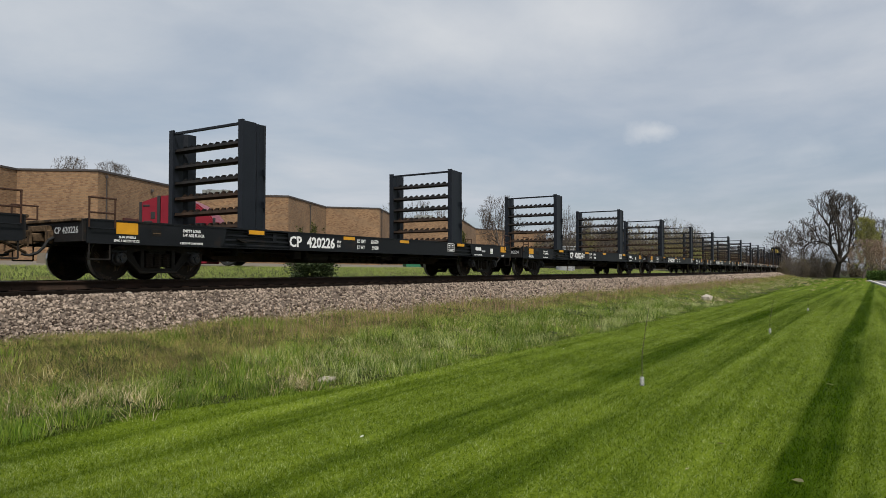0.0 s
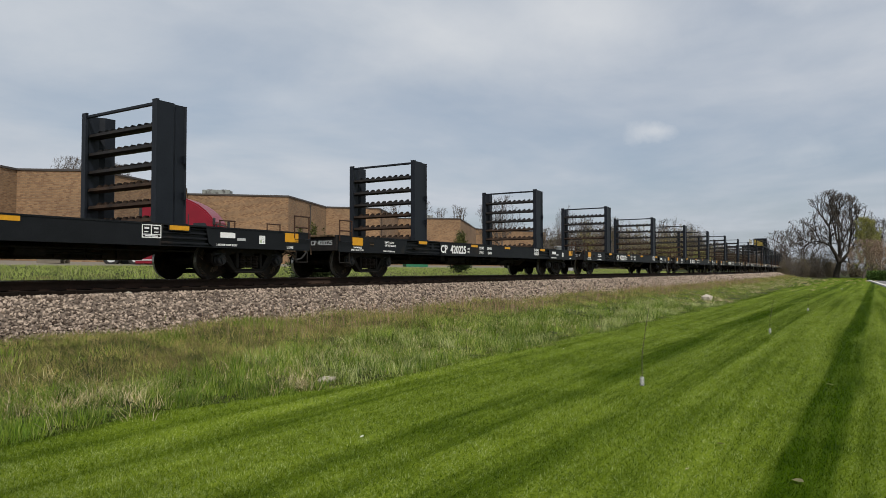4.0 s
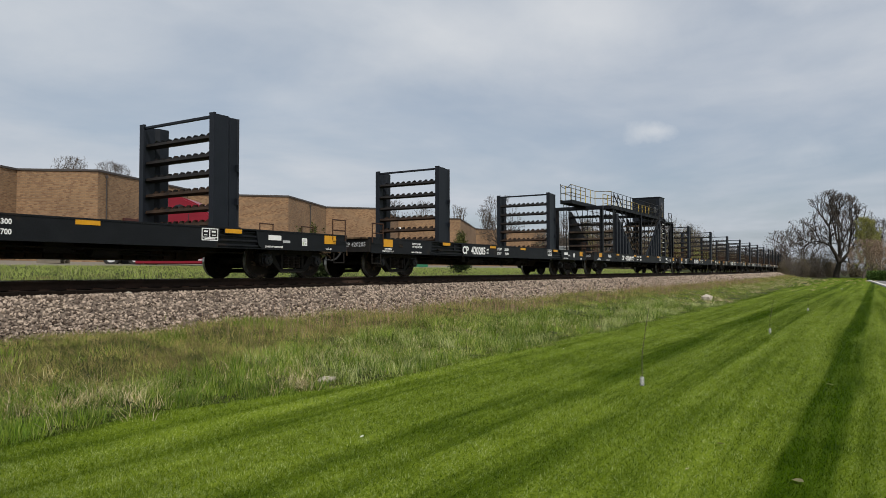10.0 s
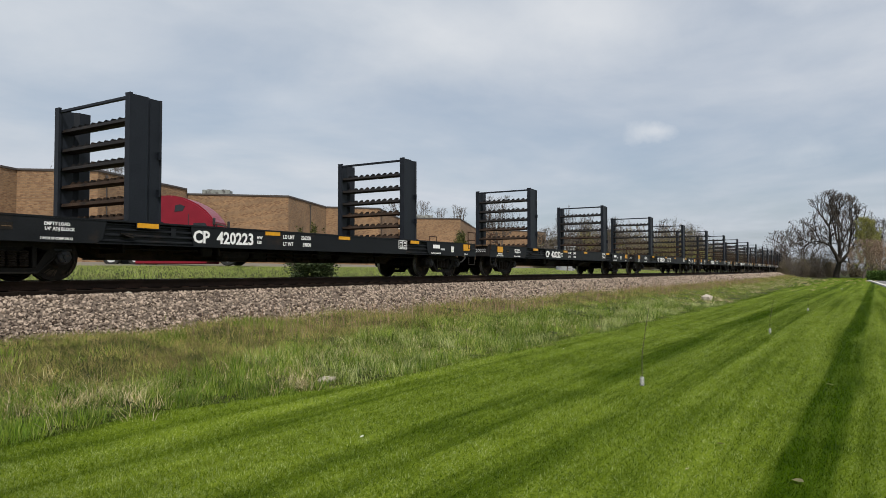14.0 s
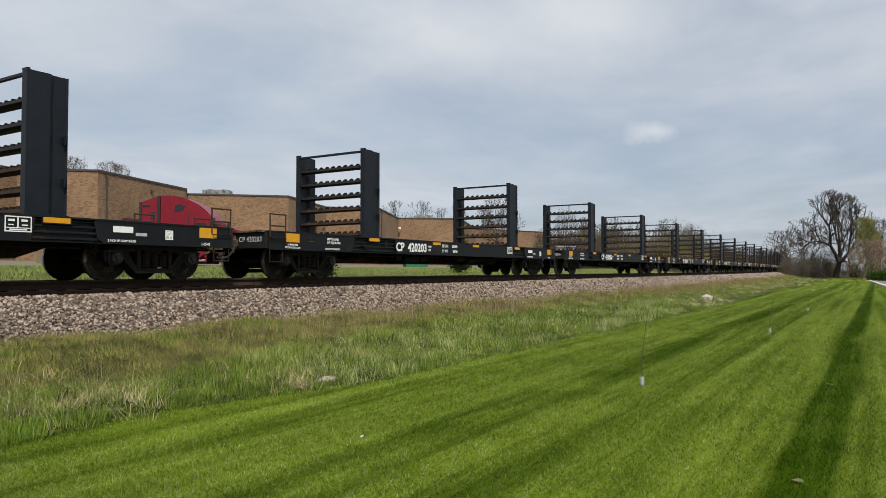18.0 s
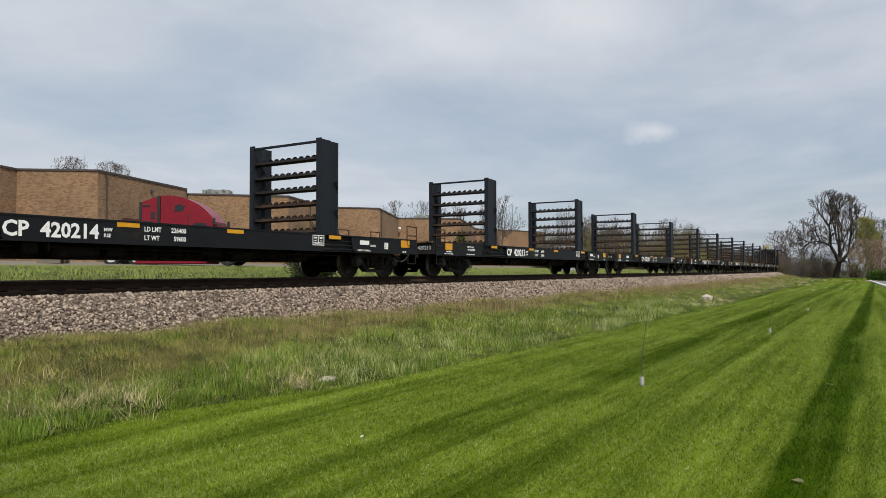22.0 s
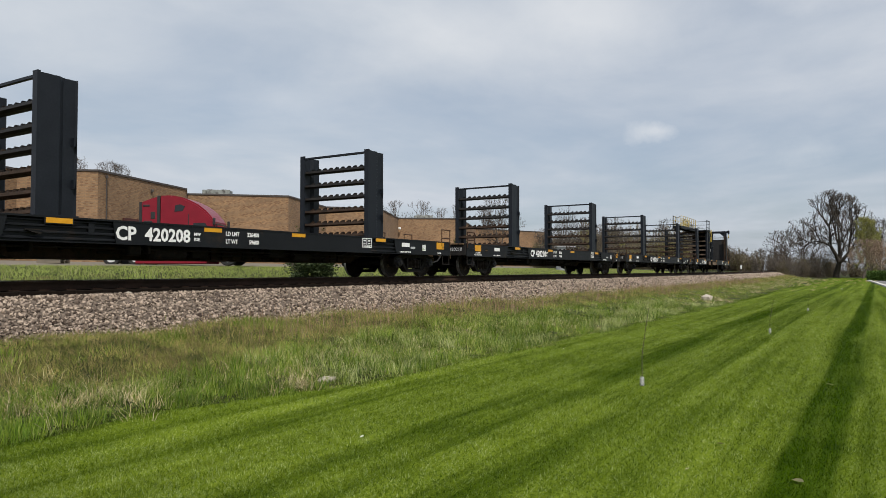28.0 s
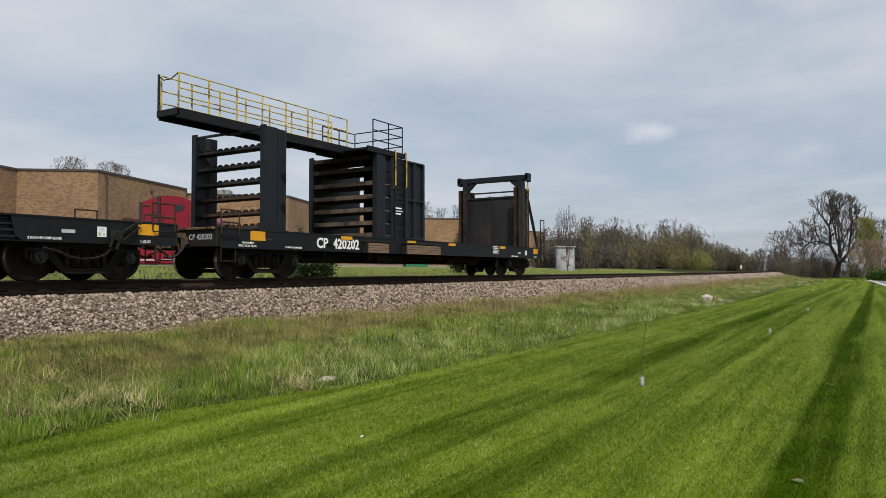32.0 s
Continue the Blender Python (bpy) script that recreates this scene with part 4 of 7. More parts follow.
def small_marks(car, yellow=(-8.55, -5.10, -1.56, 1.22, 4.79, 8.24), stencil=4.13):
    """Reflectors and plates alike on every car, on the side towards the lawn."""
    for k, x0 in enumerate(yellow):
        z0, z1 = (0.935, 1.165) if k in (0, 5) else (1.08, 1.178)
        plate("reflector", car, x0, x0 + (0.48 if k in (0, 5) else 0.50), z0, z1, YELLOW, "yellow reflective plate", y=-HALF - (0.008 if k in (1, 4) else 0))
        if k in (1, 4):
            plate("reflector_backing", car, x0 - 0.03, x0 + 0.53, z0 - 0.02, z1 + 0.02, STEEL, y=-HALF - 0.002)
    plate("tie_down_pocket", car, -7.74, -7.52, 0.92, 1.05, TRUCK_IRON)
    plate("tie_down_slot", car, -7.72, -7.54, 0.975, 0.99, RUST_EDGE, y=-HALF - 0.004)
    plate("card_holder", car, 6.66, 6.92, 0.91, 0.975, GREY_DECAL)
    plate("inspection_label", car, 7.36, 7.55, 0.86, 1.06, WHITE_PAINT)
    plate("green_spot", car, 7.38, 7.44, 0.88, 0.95, GREEN_DECAL, y=-HALF - 0.003)
    for z in (0.97, 1.0, 1.03):
        plate("label_line", car, 7.39, 7.50, z, z + 0.008, GREY_DECAL, y=-HALF - 0.003)
    plate("label_line", car, 7.47, 7.52, 0.89, 0.93, GREY_DECAL, y=-HALF - 0.003)
    # defect card holder on the ribbed panel
    ob = part("defect_card_holder", shared("defect_card", lambda: prism(boxes((-5.47, -5.17, -HALF - 0.03, -HALF + 0.02, 0.93, 0.955)), [(-5.44, 0.93), (-5.17, 0.90), (-5.20, 0.86), (-5.36, 0.90)], "y", -HALF - 0.03, -HALF + 0.02), TRUCK_IRON), TRUCK_IRON, car)
    # boxed maintenance stencil
    s = stencil
    for x0, x1, z0, z1 in ((0.0, 0.46, 1.145, 1.165), (0.0, 0.46, 0.885, 0.905), (0.0, 0.02, 0.905, 1.145), (0.44, 0.46, 0.905, 1.145), (0.21, 0.235, 0.965, 1.145), (0.02, 0.44, 0.95, 0.965), (0.06, 0.17, 1.07, 1.11), (0.28, 0.39, 1.07, 1.11), (0.06, 0.15, 1.0, 1.02), (0.29, 0.39, 1.0, 1.02), (0.08, 0.38, 0.915, 0.938)):
        plate("stencil_line", car, s + x0, s + x1, z0, z1, WHITE_PAINT, y=-HALF - 0.001)


def car_writing(car, number, load, light, at=-3.72, wide=0.985, gap="  ", data=-0.95, mark=-1.84, empty=-6.98, white=False, right_white=True):
    """The stencils on the side towards the lawn; white: a blank decal stands in place of the load note."""
    lettering("CP" + gap + number, 0.385, WHITE_PAINT, car, (at, -HALF - 0.003, 0.825), label="white stencilled car number", squeeze=wide, weight=0.011)
    if mark is not None:
        for k, w in enumerate(("MW", "RSE")):
            lettering(w, 0.10, WHITE_PAINT, car, (mark, -HALF - 0.003, 0.975 - 0.115 * k), weight=0.002)
        for k, (w, v) in enumerate((("LD LMT", load), ("LT WT", light))):
            lettering(w, 0.14, WHITE_PAINT, car, (data, -HALF - 0.003, 1.015 - 0.18 * k), squeeze=0.86, weight=0.003)
            lettering(v, 0.14, WHITE_PAINT, car, (data + 1.03, -HALF - 0.003, 1.015 - 0.18 * k), align="RIGHT", squeeze=0.9, weight=0.003)
    if white:
        plate("white_decal", car, -6.95, -6.5, 0.97, 1.10, WHITE_PAINT)
    else:
        lettering("EMPTY LOAD", 0.088, WHITE_PAINT, car, (empty, -HALF - 0.003, 1.04), squeeze=0.92, weight=0.002)
        lettering('1/4" ADJ BLOCK', 0.088, WHITE_PAINT, car, (empty, -HALF - 0.003, 0.945), squeeze=0.92, weight=0.002)
    if right_white:
        plate("white_decal", car, 6.16, 6.60, 0.965, 1.09, WHITE_PAINT)
    lettering("36 IN WHEELS", 0.068, WHITE_PAINT, car, (-8.50, -HALF - 0.003, 0.85), squeeze=0.9, weight=0.0015)
    lettering("SPRG 7 OC DS 7 IC DS", 0.068, WHITE_PAINT, car, (-8.60, -HALF - 0.003, 0.775), squeeze=0.84, weight=0.0015)
    for x in (-7.05, 6.05):
        lettering("2 INCH HF COMP SHOES", 0.066, WHITE_PAINT, car, (x, -HALF - 0.003, 0.775), squeeze=0.84, weight=0.0015)
    lettering("L-55-05", 0.085, WHITE_PAINT, car, (8.30, -HALF - 0.003, 0.77), squeeze=0.9, weight=0.0015)
    lettering("CP " + number, 0.185, GREY_DECAL, car, (-9.24, -0.86, 0.93), facing="end", label="car number on the end beam", align="CENTER", weight=0.002)


# from the head of the train to its tail
CARS = [("420219", "226400", "59600"), ("420226", "226500", "59500"), ("420224", "226200", "59800"), ("420220", "226300", "59700"), ("420225", "226400", "59600"),
        ("420217", "226100", "59900"), ("420216", "226400", "59600"), ("420204", "226300", "59700"), ("420205", "226300", "59700"), ("420200", "206800", "79200"),
        ("420223", "226200", "59800"), ("420222", "226400", "59600"), ("420227", "226500", "59500"), ("420203", "226300", "59700"), ("420206", "226600", "59400"),
        ("420214", "226400", "59600"), ("420213", "226400", "59600"), ("420218", "226500", "59500"), ("420211", "226500", "59500"), ("420208", "226400", "59600"),
        ("420210", "226500", "59500"), ("420215", "226400", "59600"), ("420202", "226000", "60000")]
FIRST, CONTROL, TAIL = -1, 8, 21
BRAKED = (16, 17, 19, 20)   # cars whose hand brake hangs on the side towards the lawn
TRAIN = {}


def build_control_car():
    car = build_flat_car(plain=True)
    small_marks(car, (-8.30, -5.26, -1.74, 1.14, 3.85, 8.24), 4.42)
    z0 = DECK + 0.004
    top = 3.78
    # two threading boxes: triangular side plates with ribs, and deep shelves between them
    for lo, hi, sgn in ((-5.64, -1.40, 1), (5.06, 1.27, -1)):
        for s in (-1, 1):
            y = s * 1.36
            bm = bmesh.new()
            prism(bm, [(lo, z0), (hi, z0), (hi - sgn * 0.08, z0 + 0.06), (lo + sgn * 0.30, top), (lo, top)], "y", min(y, y - s * 0.02), max(y, y - s * 0.02))
            part("side_plate", bm, STEEL, car, "sloping black steel side plate")
            for k in range(5):
                x, h = lo + sgn * (0.48 + 0.57 * k), top - 0.26 - 0.41 * k
                y0, y1 = y, y + s * 0.11
                # the lighter rack paint imitates the light that the ribs' faces reflect
                part("rib", boxes((x - 0.11, x + 0.11, min(y0, y1), max(y0, y1), z0, h), bevel=0.008), RACK_STEEL, car)
            bm = bmesh.new()
            prism(bm, [(lo + sgn * 0.22, top), (lo + sgn * 0.34, top), (hi, z0 + 0.02), (hi - sgn * 0.14, z0 + 0.02)], "y", min(y + s * 0.03, y - s * 0.05), max(y + s * 0.03, y - s * 0.05))
            part("edge_strip", bm, RACK_STEEL if sgn > 0 or s < 0 else GREY_STEEL, car)
        for k, z in enumerate((1.24, 1.62, 2.02, 2.44, 2.88, 3.32)):
            reach = (hi - lo) * (1 - (z + 0.1 - z0) / (top - z0)) * 0.94
            back = lo + (reach if abs(reach) > 0.5 else sgn * 0.5)
            a, b = min(lo, back), max(lo, back)
            if sgn < 0:
                a, b = a, min(b, a + 0.9)
            part("shelf", boxes((a, b, -1.33, 1.33, z + 0.04, z + 0.07), (a, a + 0.14, -1.33, 1.33, z + 0.01, z + 0.11), bevel=0.008), STEP_STEEL if k < 4 or sgn < 0 else DARK_BAR, car, "worn steel shelf")
            if k >= 4 or sgn < 0:
                bm = bmesh.new()
                for i in range(10):
                    y = -1.13 + 0.245 * i
                    prism(bm, [(y - 0.1, z + 0.12), (y + 0.1, z + 0.12), (y - 0.08, z + 0.18)], "x", a, a + 0.13)
                part("guide_teeth", bm, DARK_BAR, car)
    # walkway over the boxes, narrow arm ahead of it
    part("walkway", boxes((-5.85, -5.0, -1.36, 0.15, 3.90, 3.95), bevel=0.01), STEEL, car, "black steel walkway plate")
    part("walkway", boxes((-4.996, 5.7, -1.30, -0.60, 3.90, 3.95), bevel=0.01), STEEL, car, "black steel walkway plate")
    for yc in (-1.34, -0.56):
        x0 = -5.85 if yc < -1 else -4.99
        part("girder", prism(bmesh.new(), [(yc - 0.04, 3.82), (yc + 0.04, 3.82), (yc + 0.04, 3.835), (yc + 0.01, 3.84), (yc + 0.01, 4.0), (yc + 0.04, 4.005), (yc + 0.04, 4.02), (yc - 0.04, 4.02), (yc - 0.04, 4.005), (yc - 0.01, 4.0), (yc - 0.01, 3.84), (yc - 0.04, 3.835)], "x", x0, 5.7), STEEL, car, "black steel girder of the walkway")
    part("cross_girder", boxes((-5.9, -5.78, -1.29, 1.38, 3.78, 4.0), bevel=0.01), STEEL, car)
    for q in range(9):
        part("joist", boxes((-4.6 + 1.15 * q, -4.52 + 1.15 * q, -1.30, -0.60, 3.80, 3.90), bevel=0.008), STEEL, car)
    part("walkway_arm", boxes((-9.85, -5.9, -0.45, 0.2, 3.92, 3.97), (-9.85, -5.9, -0.47, -0.39, 3.82, 4.03), (-9.85, -5.9, 0.12, 0.20, 3.82, 4.03), (-9.85, -9.79, -0.45, 0.20, 3.84, 4.0), (-8.7, -8.6, -0.40, 0.13, 3.80, 3.92), (-7.3, -7.2, -0.40, 0.13, 3.80, 3.92), bevel=0.01), STEEL, car)
    for x in (-7.52, 0.12):
        for y in (-1.33, 1.33):
            part("column", boxes((x - 0.09, x + 0.09, y - 0.08, y - 0.06, z0, 3.8), (x - 0.09, x + 0.09, y + 0.06, y + 0.08, z0, 3.8), (x - 0.012, x + 0.012, y - 0.06, y + 0.06, z0, 3.8)), STEEL, car)
        part("cross_beam", boxes((x - 0.1, x + 0.1, -1.42, 1.42, 3.66, 3.84), bevel=0.01), STEEL, car)
    # handrails of the arm and the walkway
    for y in (-0.42, 0.17):
        part("handrail", tubes([((-9.8, y, z), (-6.0, y, z)) for z in (4.42, 4.85)], 0.018), WORN_YELLOW, car, "worn yellow handrail")
        for x in (-9.8, -9.1, -8.35, -7.6, -6.8, -6.0):
            part("rail_post", tubes([((x, y, 3.98), (x, y, 4.85))], 0.02), STEEL if y < 0 and x < -9 else YELLOW_PAINT, car)
    part("gate_post", tubes([((-9.83, 0.17, 3.95), (-9.83, 0.17, 4.9)), ((-9.83, -0.42, 4.4), (-9.83, 0.17, 4.4))], 0.02), STEEL, car)
    part("handrail", tubes([((-6.0, -0.42, 4.85), (-5.8, -1.33, 4.8)), ((-6.0, -0.42, 4.42), (-5.8, -1.33, 4.4)), ((-5.8, -1.33, 3.98), (-5.8, -1.33, 4.82))], 0.02), WORN_YELLOW, car)
    part("handrail", tubes([((-5.0, -0.56, z), (5.9, -0.56, z)) for z in (4.25, 4.5, 4.78)], 0.016), WORN_YELLOW, car, "worn yellow handrail")
    for i in range(14):
        part("rail_post", tubes([((-5.0 + i * 0.83, -0.56, 3.95), (-5.0 + i * 0.83, -0.56, 4.78))], 0.024), YELLOW_PAINT, car)
    part("gate_chain", tubes([((-9.83, -0.42, 4.86), (-9.83, -0.25, 4.70)), ((-9.83, -0.25, 4.70), (-9.83, -0.05, 4.66)), ((-9.83, -0.05, 4.66), (-9.83, 0.17, 4.80))], 0.022, 5), TRUCK_IRON, car, "dark sagging gate chain")
    # clearance box after the car's number
    for x0, x1, za, zb in ((-2.04, -1.79, 1.07, 1.085), (-2.04, -1.79, 0.815, 0.83), (-2.04, -2.025, 0.83, 1.07), (-1.805, -1.79, 0.83, 1.07)):
        plate("stencil_line", car, x0, x1, za, zb, WHITE_PAINT, y=-HALF - 0.001)
    lettering("PLATE", 0.062, WHITE_PAINT, car, (-1.915, -HALF - 0.003, 0.99), align="CENTER", weight=0.001)
    lettering("F", 0.16, WHITE_PAINT, car, (-1.915, -HALF - 0.003, 0.845), align="CENTER", weight=0.002)
    # slack cables and a hoist chain hung from the cabin's corner
    part("cable", tubes([((5.35, -1.38, 4.85), (4.9, -1.40, 4.35)), ((4.9, -1.40, 4.35), (4.2, -1.40, 3.75)), ((4.2, -1.40, 3.75), (3.3, -1.40, 3.05)), ((3.3, -1.40, 3.05), (2.5, -1.40, 2.75)), ((5.4, -1.39, 4.9), (5.75, -1.2, 4.6)), ((5.75, -1.2, 4.6), (6.2, -1.1, 4.85))], 0.015, 5), TRUCK_IRON, car)
    bm = tubes([((-5.8, -1.34, z), (5.3, -1.34, z)) for z in (4.25, 4.5, 4.78)], 0.018)
    part("handrail", bm, STEEL, car, "black steel handrail")
    # near side: posts from the handrail down to the boxes' sloping edges, and two slanting braces
    for x in (-5.39, -4.63, -3.74, -2.90, -2.06, -1.0, 0.12, 1.05, 1.98, 2.85, 3.74, 4.6):
        slope = top - (x + 5.34) * 0.645 if x < -1.4 else (z0 if x < 1.27 else z0 + (x - 1.21) * 0.69)
        part("cage_post", tubes([((x, -1.34, 4.74), (x, -1.34, max(z0, slope)))], 0.022), STEEL, car)
    part("stair_rail", tubes([((-5.39, -1.34, 4.70), (-0.6, -1.34, 1.24))], 0.028), STEEL, car, "black slanting stair rail")
    part("stair_rail", tubes([((-4.63, -1.34, 4.72), (0.15, -1.34, 1.30))], 0.028), STEEL, car, "black slanting stair rail")
    part("stair_rail", tubes([((1.03, -1.34, 1.62), (4.9, -1.34, 4.24))], 0.022), DARK_BAR, car, "worn brown stair rail")
    part("stair_rail", tubes([((1.03, -1.34, 2.22), (4.72, -1.34, 4.72))], 0.022), DARK_BAR, car, "worn brown stair rail")
    # far side: posts, slanting stair rails and level rails between them
    for x, zb in ((-3.4, 2.5), (-2.5, 1.9), (-1.6, z0), (-0.7, z0), (0.15, z0), (1.02, 1.44), (1.88, 1.66), (2.75, 2.25), (3.64, 2.87), (4.52, 3.51), (5.1, 3.7)):
        part("cage_post", tubes([((x, 1.32, 4.27), (x, 1.32, zb))], 0.022), STEEL, car)
    for a, b in (((0.70, 1.26), (4.0, 4.27)), ((0.98, 1.60), (4.78, 4.23)), ((-5.0, 4.27), (-1.2, 1.3)), ((-1.81, 4.26), (1.0, 2.2))):
        part("stair_rail", tubes([((a[0], 1.32, a[1]), (b[0], 1.32, b[1]))], 0.024), STEEL, car, "black slanting stair rail")
    for x0, x1, z in ((-4.2, 5.1, 4.05), (-2.6, 2.75, 3.37), (2.75, 3.69, 3.25), (1.02, 1.88, 2.73), (-1.6, 0.15, 2.6)):
        part("level_rail", tubes([((x0, 1.32, z), (x1, 1.32, z))], 0.020), STEEL, car)
    # rusty chains looped across the stair's foot
    for pts in (((0.15, 2.14), (0.28, 1.98), (0.45, 1.90), (0.70, 1.87), (0.95, 1.95), (1.17, 2.12)), ((0.12, 2.16), (-0.15, 1.95), (-0.5, 1.86), (-0.9, 1.9), (-1.2, 2.05)), ((0.14, 2.1), (0.10, 1.9), (0.13, 1.6), (0.17, 1.26))):
        bm = bmesh.new()
        for (xa, za), (xb, zb) in zip(pts, pts[1:]):
            n = max(2, int(math.hypot(xb - xa, zb - za) / 0.06))
            for q in range(n):
                f, g = q / n, (q + 0.8) / n
                tube(bm, (xa + (xb - xa) * f, -1.1, za + (zb - za) * f), (xa + (xb - xa) * g, -1.1, za + (zb - za) * g), 0.024 if q % 2 else 0.014, 5)
        part("safety_chain", bm, RUST_EDGE, car, "rusty looped safety chain")
    # cabin on its frame
    cab = part("cabin", boxes((6.25, 7.62, -1.0, 1.0, 3.85, 5.56), (6.21, 7.66, -1.04, 1.04, 5.56, 5.61), bevel=0.008), RACK_STEEL, car, "black steel lookout cabin")
    part("window", boxes((6.78, 7.12, -1.012, -1.0, 4.85, 5.22)), GREY_STEEL, cab, "dull grey clouded cabin window")
    part("door", boxes((6.238, 6.25, -0.75, 0.05, 3.9, 5.4), bevel=0.004), STEEL, cab)
    part("grab_frame", tubes([((6.28, -1.05, 4.0), (6.28, -1.05, 4.95)), ((6.7, -1.05, 4.0), (6.7, -1.05, 4.85)), ((6.28, -1.05, 4.9), (6.7, -1.05, 4.85)), ((6.28, -1.05, 4.45), (6.7, -1.05, 4.45))], 0.015), STEEL, cab)
    part("strap", boxes((5.0, 5.035, -0.60, -0.57, 4.35, 4.92), (5.035, 5.07, -0.60, -0.57, 4.5, 4.72), bevel=0.006), WORN_YELLOW, car, "yellow webbing strap tied to the handrail")
    part("strap", boxes((5.62, 5.655, -1.36, -1.33, 3.98, 4.5), (5.655, 5.70, -1.36, -1.33, 4.0, 4.2), bevel=0.006), WORN_YELLOW, car, "yellow webbing strap tied to the handrail")
    bm = bmesh.new()
    for q in range(3):
        ring = [(5.5 + 0.03 * q + 0.14 * math.cos(w * 0.7), -1.37 - 0.01 * q, 4.62 + 0.02 * q + 0.16 * math.sin(w * 0.7)) for w in range(10)]
        for p0, p1 in zip(ring, ring[1:]):
            tube(bm, p0, p1, 0.014, 5)
    part("cable_coil", bm, GREY_STEEL, car, "coil of pale grey cable")
    part("junction_box", boxes((5.2, 5.42, -0.98, -0.86, 4.35, 4.75), bevel=0.02), GREY_STEEL, car, "grey junction box")
    part("platform_chain", tubes([((7.8, -1.29, 4.42), (7.98, -1.29, 4.16)), ((7.98, -1.29, 4.16), (8.22, -1.29, 4.06)), ((8.22, -1.29, 4.06), (8.48, -1.29, 4.18)), ((8.48, -1.29, 4.18), (8.66, -1.29, 4.46))], 0.018, 5), TRUCK_IRON, car, "sagging dark chain on the platform rail")
    part("grating", boxes(*[(6.5 + 0.32 * q, 6.6 + 0.32 * q, -1.25, 1.25, 3.58, 3.72) for q in range(7)]), STEEL, car)
    part("platform", boxes((5.9, 8.25, -1.30, 1.30, 3.74, 3.79), (5.9, 8.25, -1.36, -1.30, 3.70, 3.82), (5.9, 8.25, 1.30, 1.36, 3.70, 3.82), (8.2, 8.75, -1.38, -1.28, 3.72, 3.84), (8.2, 8.75, 1.28, 1.38, 3.72, 3.84), (8.55, 8.70, -1.38, 1.38, 3.72, 3.86), (7.80, 7.95, -1.38, 1.38, 3.70, 3.84), bevel=0.01), STEEL, car)
    for x, zt in ((6.18, 3.96), (7.88, 3.72), (8.62, 3.72)):
        for y in (-1.33, 1.33):
            part("column", boxes((x - 0.09, x + 0.09, y - 0.08, y - 0.06, z0, zt), (x - 0.09, x + 0.09, y + 0.06, y + 0.08, z0, zt), (x - 0.012, x + 0.012, y - 0.06, y + 0.06, z0, zt)), STEEL, car)
    for y in (-1.33, 1.33):
        part("cross_brace", tubes([((6.3, y, 3.45), (7.8, y, 1.3)), ((6.3, y, 1.3), (7.8, y, 3.5))], 0.035), STEEL, car)
        part("platform_rail", tubes([((7.75, y * 0.96, 3.8), (7.75, y * 0.96, 4.5)), ((8.7, y * 0.96, 3.8), (8.7, y * 0.96, 4.5)), ((7.65, y * 0.96, 4.5), (8.7, y * 0.96, 4.5)), ((7.65, y * 0.96, 4.15), (8.1, y * 0.96, 4.15))], 0.018), STEEL, car)
    bm = tubes([((5.42, -1.38, z0), (5.42, -1.38, 4.6)), ((6.02, -1.38, z0), (6.02, -1.38, 3.7))], 0.022)
    lad = part("ladder", bm, STEEL, car, "black ladder with whitened rungs")
    for i in range(7):
        ob = part("rung", shared("rung", lambda: tubes([((5.42, 0, 0), (6.02, 0, 0))], 0.02), WHITE_PAINT), WHITE_PAINT, lad)
        ob.location = (0, -1.38, 1.55 + 0.33 * i)
    bm = tubes([((-6.0, 1.38, z0), (-6.0, 1.38, 4.2)), ((-6.4, 1.38, z0), (-6.4, 1.38, 4.2))], 0.02)
    lad = part("ladder", bm, STEEL, car)
    for i in range(8):
        ob = part("rung", shared("rung_small", lambda: tubes([((-6.4, 0, 0), (-6.0, 0, 0))], 0.016), STEEL), STEEL, lad)
        ob.location = (0, 1.38, 1.5 + 0.33 * i)
    return car


